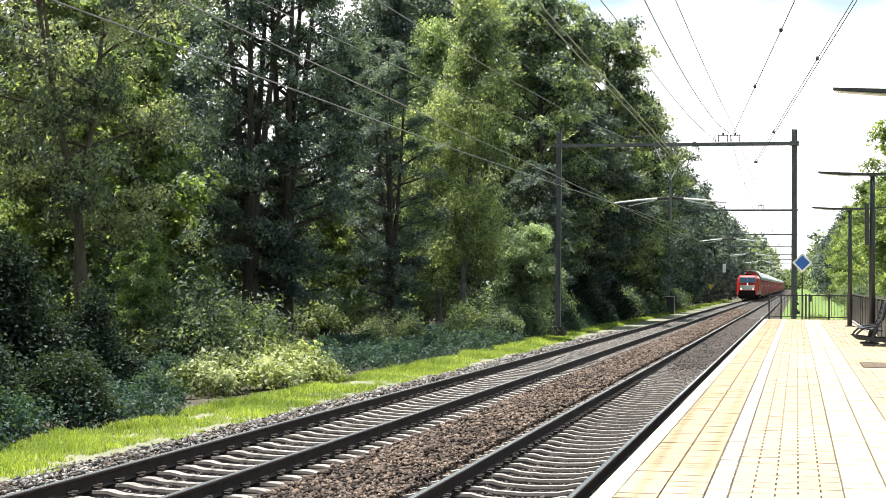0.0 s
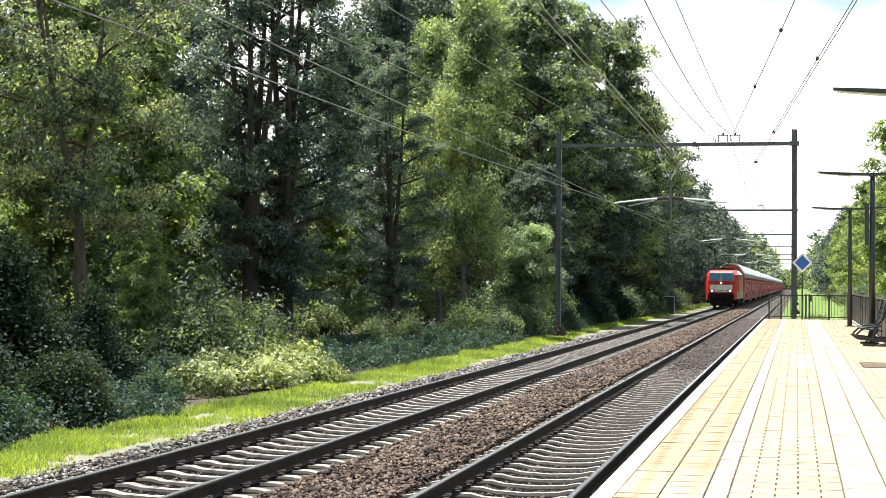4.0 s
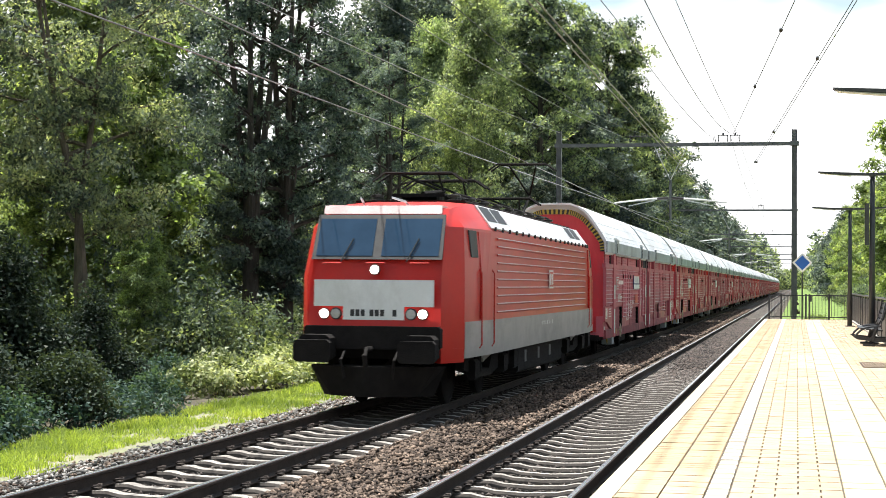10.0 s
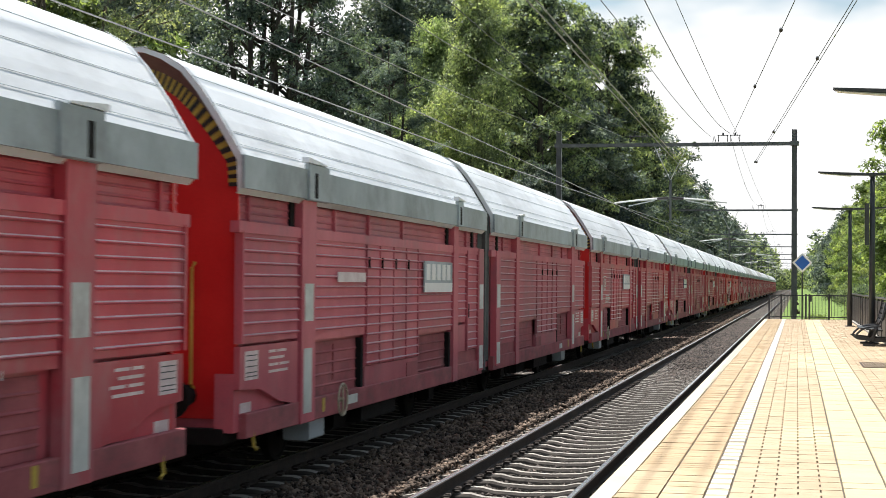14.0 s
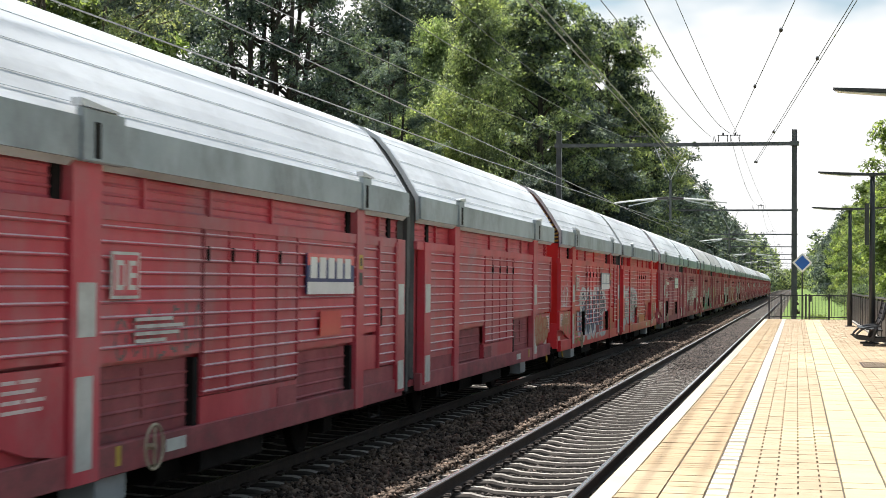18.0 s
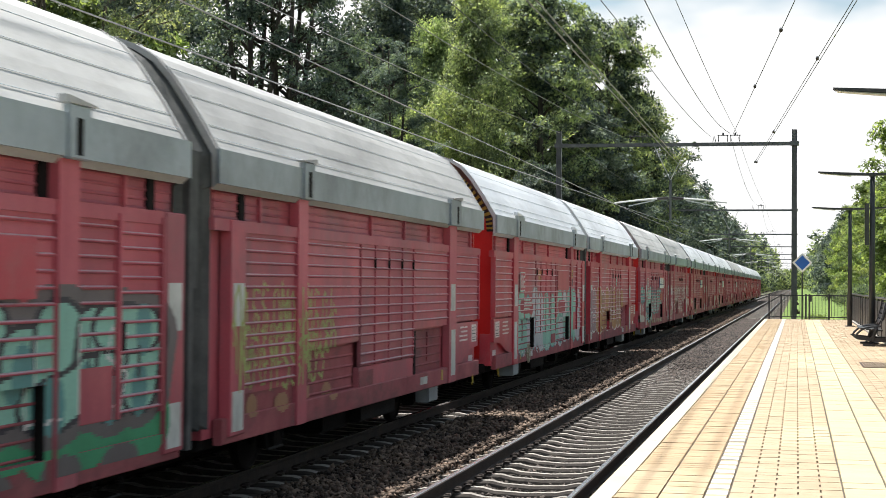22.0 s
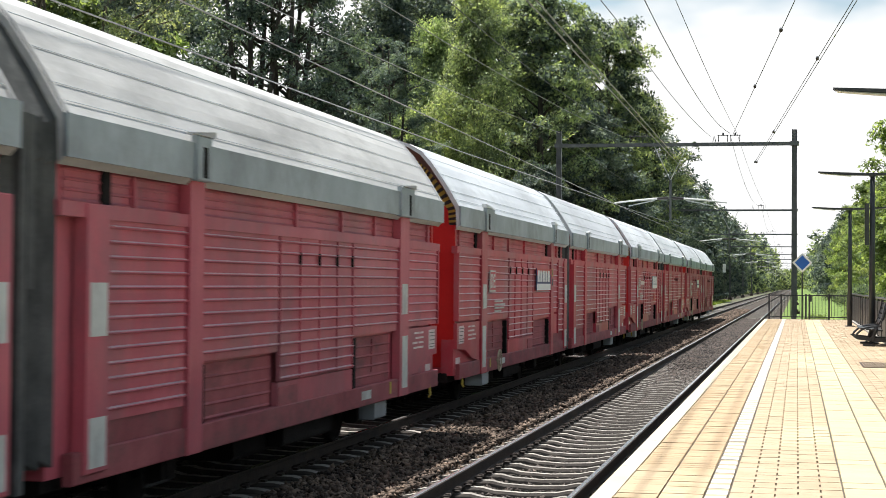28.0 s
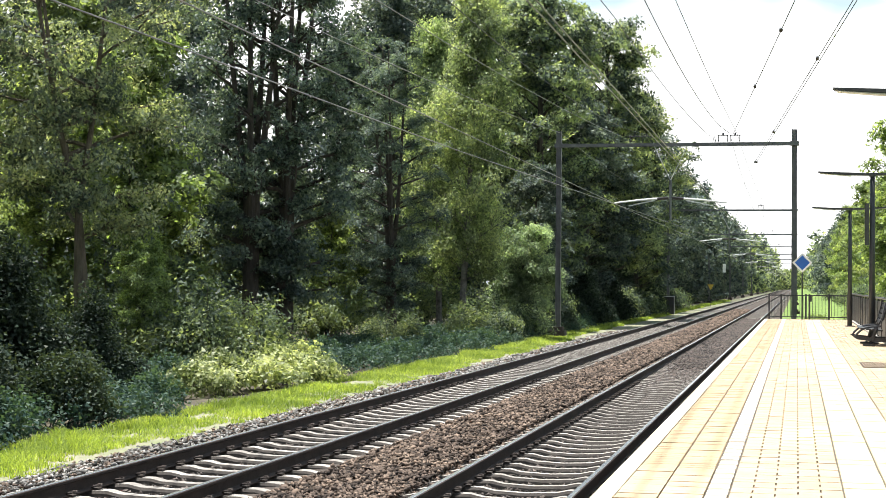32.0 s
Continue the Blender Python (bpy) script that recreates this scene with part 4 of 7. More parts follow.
def tree(name, seed, height, radius, bare, trunk_r, leaf_mat, bark, label, clump, per, size, shape="round", droop=0.0, rise=0.5, limbs=26, flat=0.6, fork=2, m=None, tri=False, leaders=1, split=0.2, open_top=0.0):
    """Tapered trunk, one or more leaders above the split, limbs and twigs, and a crown of leaf pads at their ends."""
    rng = np.random.default_rng(seed)
    tr = thing(name, label, "tree", m, group="trees along the line")
    wood = Geo()
    lean = rng.normal(0, 0.02, 2)
    steps = [0, 0.02, 0.15, 0.3, 0.45, 0.6, 0.75, 0.88, 1.0]
    girth = [1.5, 1.1, 1.0, 0.9, 0.75, 0.58, 0.4, 0.22, 0.06]
    stems = []
    for q in range(leaders):
        az = 2 * math.pi * q / leaders + rng.normal(0, 0.3)
        away = 0.0 if leaders == 1 else radius * rng.uniform(0.28, 0.5)
        line = []
        for k in steps:
            g = max(0.0, (k - split) / (1 - split)) ** 0.8 * away
            line.append((lean[0] * height * k ** 1.3 + 0.12 * math.sin(3 * k + seed) + g * math.cos(az), lean[1] * height * k ** 1.3 + g * math.sin(az), height * 0.94 * k - 0.3 * (k == 0)))
        stems.append(line)
        for i in range(len(steps) - 1):
            if q and steps[i + 1] <= split:
                continue
            slim = 0.5 if leaders > 1 and steps[i] >= split else 1.0
            wood.tube([line[i], line[i + 1]], trunk_r * girth[i] * slim, 8, trunk_r * girth[i + 1] * (0.5 if leaders > 1 and steps[i + 1] >= split else 1.0))
    centres, spreads = [], []
    for i in range(limbs):
        k = bare + (0.97 - bare) * (i + rng.uniform(0, 1)) / limbs
        h = k * height * 0.94
        q = (k - bare) / (1 - bare)
        if shape == "cone":
            reach = radius * (1.02 - q) ** 0.85
        elif shape == "tall":
            reach = radius * (0.35 + 0.65 * math.sin(math.pi * min(1, q * 0.9 + 0.12)))
        elif shape == "dome":
            reach = radius * math.sqrt(max(0.05, 1 - (2 * q - 0.9) ** 2 / 1.25))
        else:
            reach = radius * math.sqrt(max(0.03, 1 - (2 * q - 1.0) ** 2 / 1.5))
        reach *= rng.uniform(0.7, 1.12)
        tp = stems[i % leaders]
        base = (np.interp(h, [t[2] for t in tp], [t[0] for t in tp]), np.interp(h, [t[2] for t in tp], [t[1] for t in tp]), h)
        if leaders > 1:
            reach *= 0.8
        az = i * 2.4 + rng.normal(0, 0.3)
        r0 = max(0.02, trunk_r * 0.38 * (1 - 0.7 * q))
        main = limb_points(rng, base, az, reach, rise * (0.5 + q * 0.7))
        wood.tube(main, r0, 4, 0.012)
        sparse = open_top and q > 0.35 and rng.random() < open_top
        for pt in main[4 if sparse else 2:]:
            centres.append(pt + Vector(rng.normal(0, clump * 0.25, 3)))
            spreads.append(clump * rng.uniform(0.6, 1.25))
        for b in range(fork):
            mid = main[1 + int(rng.integers(0, 3))]
            tw = limb_points(rng, mid, az + rng.choice((-1, 1)) * rng.uniform(0.5, 1.0), reach * rng.uniform(0.35, 0.6), rise * 0.8, 3)
            wood.tube(tw, r0 * 0.5, 3, 0.008)
            for pt in tw[3 if sparse else 1:]:
                centres.append(pt)
                spreads.append(clump * rng.uniform(0.5, 1.05))
    part("trunk", wood, bark, tr)
    centres = np.array([tuple(c) for c in centres])
    v, f = leaves(rng, centres, np.array(spreads), per, size, droop, flat, tri)
    part("crown", quick_mesh("crown", v, f, leaf_mat), leaf_mat, tr)
    return tr


def bush(name, seed, lx, ly, h, leaf_mat, label, n, per, size, m, category="bush", group="", spread=0.3, stems=12):
    """A mound of leafy shoots on thin stems."""
    rng = np.random.default_rng(seed)
    b = thing(name, label, category, m, group=group)
    c, stem = [], Geo()
    mounds = []
    for i in range(max(5, int(4 * lx * ly / 2))):
        a, r = rng.uniform(0, 2 * math.pi), math.sqrt(rng.uniform(0, 0.85))
        mounds.append((r * lx * math.cos(a), r * ly * math.sin(a), rng.uniform(0.3, 0.6) * min(lx, ly), h * rng.uniform(0.5, 1.08) * (1 - 0.35 * r * r)))
    for i in range(n):
        mx, my, mr, mh = mounds[int(rng.integers(0, len(mounds)))]
        a, r = rng.uniform(0, 2 * math.pi), math.sqrt(rng.uniform(0, 1))
        x, y = mx + r * mr * math.cos(a), my + r * mr * math.sin(a)
        z = mh * math.sqrt(max(0.05, 1 - 0.85 * r * r)) * rng.uniform(0.2, 1.05) ** 0.5
        if rng.random() < 0.08:
            z = min(z * 1.25, h * 1.2)
        c.append((x, y, z))
        if i < stems:
            stem.tube([(x * 0.5, y * 0.5, -0.25), (x * 0.8, y * 0.8, z * 0.6), (x, y, z)], 0.018, 4, 0.006)
    v, f = leaves(rng, c, spread, per, size, 0.15, 0.8, True)
    part("foliage", quick_mesh("foliage", v, f, leaf_mat), leaf_mat, b)
    tagged(part("stem_wood", stem, "bark", b), kind="stuff")
    return b


def build_grass():
    rng = np.random.default_rng(11)
    n = 190000
    y = 13.5 + 240 * rng.uniform(0, 1, n) ** 2.5
    x = rng.uniform(-11.3, -9.0, n)
    clump = np.array([noise.noise((a * 0.9, b * 0.55, 3.0)) for a, b in zip(x, y)])
    edge = np.array([noise.noise((2.0, b * 0.35, 7.0)) for b in y])
    fine = np.array([noise.noise((a * 3.1, b * 2.2, 5.0)) for a, b in zip(x, y)])
    keep = (x < -9.25 - 0.95 * np.clip((y - 62) / 14, 0, 1) + 0.5 * edge + 0.35 * fine) & (clump + 0.6 * fine > -0.3 + 0.3 * (x > -9.7))
    x, y, clump = x[keep], y[keep], clump[keep]
    n = len(x)
    h = rng.uniform(0.025, 0.085, n) * (1 + 2.2 * np.clip(clump, 0, 1)) * (1 + 0.004 * y) * np.clip(0.45 + (-9.3 - x) * 0.8, 0.4, 1.2)
    a = rng.uniform(0, 2 * np.pi, n)
    wdt = rng.uniform(0.003, 0.0065, n) * (1 + 0.02 * y)
    bend = rng.normal(0, 0.7, (n, 2)) * h[:, None]
    base = np.stack([x, y, np.full(n, -0.40)], 1)
    side = np.stack([np.cos(a) * wdt, np.sin(a) * wdt, np.zeros(n)], 1)
    mid = base + np.stack([bend[:, 0] * 0.35, bend[:, 1] * 0.35, h * 0.65 + 0.05], 1)
    tip = base + np.stack([bend[:, 0], bend[:, 1], h + 0.05], 1)
    v = np.stack([base - side, base + side, mid + side * 0.7, tip, mid - side * 0.7], 1).reshape(-1, 3)
    f = (np.array([[0, 1, 2, 4], [4, 2, 3, 3]])[None] + (np.arange(n) * 5)[:, None, None]).reshape(-1, 4)
    quads = f[0::2]
    tris = f[1::2][:, :3]
    allf = np.concatenate([np.stack([quads[:, 0], quads[:, 1], quads[:, 2]], 1), np.stack([quads[:, 0], quads[:, 2], quads[:, 3]], 1), tris])
    tagged(new("verge_grass", quick_mesh("verge_grass", v, allf, "blade")), "bright green tufted grass on the trackside verge", "grass", kind="stuff")


def build_woods():
    oak = tree("oak_tree", 21, 20.5, 5.0, 0.14, 0.30, "leaf_oak", "bark", "tall broadleaf tree with dense dark green crown", 0.85, 95, 0.125, "dome", 0.1, 0.5, 42, 0.45, 3, pose(-14.6, 91, -0.4), True)
    ash = tree("ash_tree", 22, 16.5, 5.4, 0.24, 0.235, "leaf_ash", "ash_bark", "broadleaf tree with spreading limbs and green crown", 0.72, 112, 0.072, "round", 0.6, 0.36, 40, 0.34, 3, pose(-20.9, 44.3, -0.4), False, 3, 0.30)
    fir = tree("elm_tree", 23, 20, 3.9, 0.10, 0.32, "leaf_dark", "bark", "tall dark broadleaf tree with several thin upright stems", 0.62, 112, 0.076, "tall", 0.45, 0.42, 56, 0.34, 2, pose(-18.4, 56.2, -0.4), True, 4, 0.25, 0.55)
    birch = tree("birch_tree", 24, 16.5, 3.4, 0.16, 0.15, "leaf_birch", "birch_bark", "light green birch with hanging twigs", 0.66, 105, 0.082, "tall", 0.9, 0.75, 42, 0.9, 3, pose(-14.6, 70, -0.4), True)
    row = tree("wood_edge_tree", 25, 14.5, 3.9, 0.06, 0.20, "leaf_wood", "bark", "broadleaf tree leafy down to the ground", 0.80, 95, 0.12, "tall", 0.2, 0.45, 38, 0.45, 2, pose(-13.4, 102, -0.4), True)
    back = tree("wood_tree", 26, 17, 5.0, 0.16, 0.22, "leaf_wood", "bark", "broadleaf tree standing deeper in the wood", 1.05, 85, 0.155, "round", 0.1, 0.5, 26, 0.7, 1, pose(-27, 66, -0.4), True)
    slim = tree("wood_tree", 27, 15, 3.9, 0.06, 0.2, "leaf_wood", "bark", "slender leafy tree in the row beside the line", 1.0, 85, 0.15, "tall", 0.1, 0.5, 28, 0.75, 1, pose(-22.5, 76, -0.4), True)
    lime = tree("lime_tree", 28, 13.5, 3.7, 0.05, 0.2, "leaf_lime", "bark", "yellow-green leafy tree beyond the platform's end", 0.82, 85, 0.135, "tall", 0.2, 0.5, 36, 0.45, 2, pose(7.3, 96, -0.4), True)
    coarse = tree("wood_tree", 29, 15.5, 4.2, 0.06, 0.2, "leaf_wood", "bark", "leafy tree in the far row beside the line", 1.25, 26, 0.30, "tall", 0.1, 0.5, 26, 0.75, 1, pose(-14.2, 232, -0.4), True)
    tree("wood_tree", 31, 19.5, 3.6, 0.5, 0.2, "leaf_wood", "bark", "tall tree with bare trunk and high crown", 0.8, 80, 0.13, "dome", 0.1, 0.5, 26, 0.5, 2, pose(-21.6, 84, -0.5), True)
    # kind, x, y, turn, scale: the near wood, the wood behind, its far edge
    near_wood = [
        # the first three are unseen, added to shade the wood's edge
        (ash, -26.0, 34.5, 200, 1.05), (ash, -22.3, 28.0, 30, 1.0), (coarse, -16.0, 22, 130, 0.7), (lime, -25.5, 51, 20, 0.5),
        (lime, -27.5, 44.5, 140, 0.48), (lime, -17.0, 39.8, 30, 0.27), (lime, -24.4, 48.5, 100, 0.52), (lime, -30, 61, 250, 1.15), (lime, -24.5, 58, 80, 0.52), (lime, -19.8, 66, 200, 0.45), (lime, -23.6, 64, 120, 0.5), (lime, -22.3, 51, 310, 0.86),
        (slim, -33, 72, 80, 1.1), (back, -37, 79, 10, 1.1), (slim, -40, 88, 190, 1.3)]
    back_wood = [
        (back, -43, 70, 60, 1.2), (fir, -19.5, 55.4, 80, 0.97), (fir, -16.9, 65.5, 190, 0.7), (oak, -12.2, 107, 140, 0.96),
        (oak, -11.9, 120, 60, 0.92), (oak, -18.5, 100, 250, 1.05), (row, -13.6, 128, 170, 1.1), (row, -13.2, 81, 60, 0.62),
        (birch, -17.8, 79, 120, 1.0), (slim, -21, 90, 200, 1.4), (slim, -24.5, 98, 100, 1.45), (slim, -24, 112, 70, 1.3)]
    edge_wood = [
        (back, -20, 124, 40, 1.2), (back, -34, 66, 170, 1.15), (coarse, -29, 24, 140, 1.1),
        (coarse, -24, 18, 0, 1.0), (coarse, -17, 12, 75, 1.0), (back, -36, 84, 60, 1.2), (slim, -33, 100, 200, 0.6),
        (back, -30, 125, 260, 1.3), (coarse, -38, 48, 10, 1.2), (coarse, -40, 36, 90, 1.2)]
    place = near_wood + back_wood + edge_wood
    rng = random.Random(8)
    y = 140.0
    while y < 420:
        place.append((rng.choice((back, slim, slim)) if y < 190 else coarse, -14.0 + rng.uniform(-0.8, 0.6), y, rng.uniform(0, 360), rng.uniform(0.95, 1.1)))
        if y < 300:
            place.append((rng.choice((back, slim)) if y < 150 else coarse, -21 + rng.uniform(-2, 2), y + 4, rng.uniform(0, 360), rng.uniform(1.0, 1.15)))
        y += rng.uniform(8, 11) * (1 + (y - 140) / 500)
    # the other side of the line, beyond the platform
    y = 106.0
    while y < 420:
        place.append((lime if y < 240 else coarse, 7.1 + rng.uniform(-0.5, 0.6), y, rng.uniform(0, 360), rng.uniform(0.82, 0.93)))
        place.append((lime if y < 190 else coarse, 14 + rng.uniform(-1.5, 1.5), y + 5, rng.uniform(0, 360), rng.uniform(0.8, 0.95)))
        y += rng.uniform(8, 11) * (1 + (y - 98) / 400)
    # unseen row added along the platform and behind its head to cut sky light
    y = -60.0
    while y < 92:
        place.append((coarse, 20 + rng.uniform(-1, 1), y, rng.uniform(0, 360), rng.uniform(0.7, 0.85)))
        y += rng.uniform(7, 9)
    for src, x, yy, turn, s in place:
        copy_thing(src, pose(x, yy, -0.5, 0, 0, turn) @ Matrix.Diagonal((s, s, s * rng.uniform(0.94, 1.06), 1)))
    far = Geo()
    rng2 = np.random.default_rng(4)
    c = np.stack([np.concatenate([rng2.uniform(-24, -9.5, 800), rng2.uniform(5, 30, 600)]), rng2.uniform(420, 900, 1400), rng2.uniform(0, 1, 1400) ** 0.7 * 15], 1)
    across = np.stack([rng2.uniform(-14, 10, 260), rng2.uniform(960, 1060, 260), rng2.uniform(0, 1, 260) ** 0.7 * 11], 1)
    c = np.concatenate([c, across])
    v, f = leaves(rng2, c, 2.6, 50, 0.7, 0.0, 0.8, True)
    tagged(new("far_woods", quick_mesh("far_woods", v, f, "leaf_oak")), "distant hazy green woods on both sides of the line", "woods", kind="stuff")
    # depth of the wood: trunks and leaves behind the first rows
    c = np.stack([rng2.uniform(-75, -40, 1500), rng2.uniform(5, 240, 1500), rng2.uniform(0, 1, 1500) ** 1.5 * 12], 1)
    v, f = leaves(rng2, c, 2.0, 70, 0.28, 0.0, 0.8, True)
    tagged(new("deep_woods", quick_mesh("deep_woods", v, f, "leaf_ash")), "dense dark green wood behind the front trees", "woods", kind="stuff")

    # undergrowth
    bush("bramble_bush", 31, 1.5, 5.2, 1.05, "leaf_bramble", "sunlit pale green bramble thicket beside the verge", 330, 56, 0.062, pose(-12.7, 37.6, -0.45), spread=0.28)
    tree("willow_tree", 32, 5.0, 2.2, 0.04, 0.09, "leaf_light", "bark", "small pale green feathery willow at the wood's edge", 0.45, 130, 0.065, "dome", 0.5, 0.6, 36, 0.6, 3, pose(-12.9, 75, -0.4), True)
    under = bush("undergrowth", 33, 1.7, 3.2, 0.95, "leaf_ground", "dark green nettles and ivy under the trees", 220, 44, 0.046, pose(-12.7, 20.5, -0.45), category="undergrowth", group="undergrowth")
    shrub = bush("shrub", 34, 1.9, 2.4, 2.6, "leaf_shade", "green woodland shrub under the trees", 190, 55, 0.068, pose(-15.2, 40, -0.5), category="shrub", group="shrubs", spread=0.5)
    holly = bush("holly_bush", 35, 1.35, 2.4, 3.5, "leaf_holly", "dense evergreen thicket at the wood's edge, leaves darkened for shade", 520, 70, 0.058, pose(-15.4, 29.0, -0.5), spread=0.45)
    bush("holly_bush", 36, 1.1, 2.6, 1.7, "leaf_holly", "low evergreen thicket beside the verge, leaves darkened for shade", 240, 80, 0.042, pose(-12.7, 24.5, -0.45), spread=0.35)
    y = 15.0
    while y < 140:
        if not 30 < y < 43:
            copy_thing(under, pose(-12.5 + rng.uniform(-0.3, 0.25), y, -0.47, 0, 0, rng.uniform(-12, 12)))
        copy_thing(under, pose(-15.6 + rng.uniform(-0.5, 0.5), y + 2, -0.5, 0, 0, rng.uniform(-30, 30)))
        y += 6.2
    for x, y, k in ((-13.0, 66.5, 0.75), (-13.2, 71.0, 0.85), (-16.5, 47, 0.5), (-17.4, 44.0, 0.8), (-15.0, 58.5, 0.6), (-14.2, 75, 1.0), (-13.4, 84, 1.0), (-13.2, 96, 1.0), (-13.0, 112, 1.1), (-12.8, 124, 1.1), (-13, 138, 1.2), (-13, 152, 1.2), (-26, 44, 1.3), (-22, 49, 1.4), (-23, 58, 1.4), (-20, 68, 1.3), (-20, 84, 1.4), (-25, 42, 1.5), (-21.5, 64, 1.3)):
        copy_thing(shrub, pose(x, y, -0.5, 0, 0, rng.uniform(0, 360)) @ Matrix.Scale(k * rng.uniform(0.9, 1.1), 4))
    for i, (x, y, lx, h) in enumerate(((0.6, 73, 0.5, 0.7), (2.9, 76, 0.9, 1.3), (1.6, 82, 0.8, 0.9), (3.6, 88, 1.0, 1.6), (0.9, 94, 0.7, 0.8), (4.4, 97, 1.0, 1.7))):
        bush("weed_bush", 50 + i, lx, lx * 1.4, h, "leaf_lime", "yellow-green tall weeds beyond the platform's end", 60, 50, 0.05, pose(x, y, -0.1), spread=0.25, stems=6)
    # dark copies stand where the foot of the wood lies in shade
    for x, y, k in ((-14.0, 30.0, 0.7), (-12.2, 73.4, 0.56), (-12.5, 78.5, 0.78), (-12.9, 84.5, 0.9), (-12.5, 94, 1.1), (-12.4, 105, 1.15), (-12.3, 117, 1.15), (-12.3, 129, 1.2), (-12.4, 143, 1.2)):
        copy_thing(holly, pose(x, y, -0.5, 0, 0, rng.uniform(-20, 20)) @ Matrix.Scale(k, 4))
    y = 78.0
    while y < 200:
        copy_thing(shrub, pose(5.8 + rng.uniform(-0.4, 0.8), y, 0.1, 0, 0, rng.uniform(0, 360)) @ Matrix.Scale(rng.uniform(0.7, 1.1), 4))
        y += rng.uniform(5, 8)


build_grass()
build_woods()


# ---- train ----
# Local axes of a vehicle: x across (platform side +), y back along the train, z up from the rail.
HALF = [(1.50, 3.03), (1.515, 3.05), (1.50, 3.36), (1.28, 3.72), (1.05, 4.05), (0.88, 4.24), (0.66, 4.37), (0.46, 4.44)]


def arch(scale_in=0.0):
    right = [(x - scale_in * min(1, x), z - scale_in * (0.9 if z > 3.4 else 0.25)) for x, z in HALF]
    return right, [(-x, z) for x, z in reversed(right)]


def ribbed(x0, sg, s0, s1, z0, z1, pitch=0.121, depth=0.030, pale=True):
    """Louvred sheet: each fold ends in a rounded ledge that looks out and up, painted pale as a sky highlight."""
    prof, z = [(x0, z1)], z1
    while z - pitch > z0:
        prof += [(x0, z - pitch + 0.022), (x0 + sg * depth * 0.8, z - pitch + 0.010), (x0 + sg * depth, z - pitch + 0.003), (x0 + sg * depth * 0.7, z - pitch - 0.006), (x0, z - pitch - 0.010)]
        z -= pitch
    prof += [(x0, z0)]
    back = x0 - sg * 0.03
    prof += [(back, z0), (back, z1)]
    if sg > 0:
        prof = prof[::-1]
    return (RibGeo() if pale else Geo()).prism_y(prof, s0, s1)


class BandGeo(Geo):
    """A painted band of alternate yellow and black fields."""

    def mesh(self, name, material, smooth=False):
        me = Geo.mesh(self, name, material, smooth)
        me.materials.append(M["hazard_black"])
        for p in me.polygons:
            p.material_index = p.index % 2
        return me


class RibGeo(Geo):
    """A ribbed sheet whose ledge faces take the pale highlight colour."""

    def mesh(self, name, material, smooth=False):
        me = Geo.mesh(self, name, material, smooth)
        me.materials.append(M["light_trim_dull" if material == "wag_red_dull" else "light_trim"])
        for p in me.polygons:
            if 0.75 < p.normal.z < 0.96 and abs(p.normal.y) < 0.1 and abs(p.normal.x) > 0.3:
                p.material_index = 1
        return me


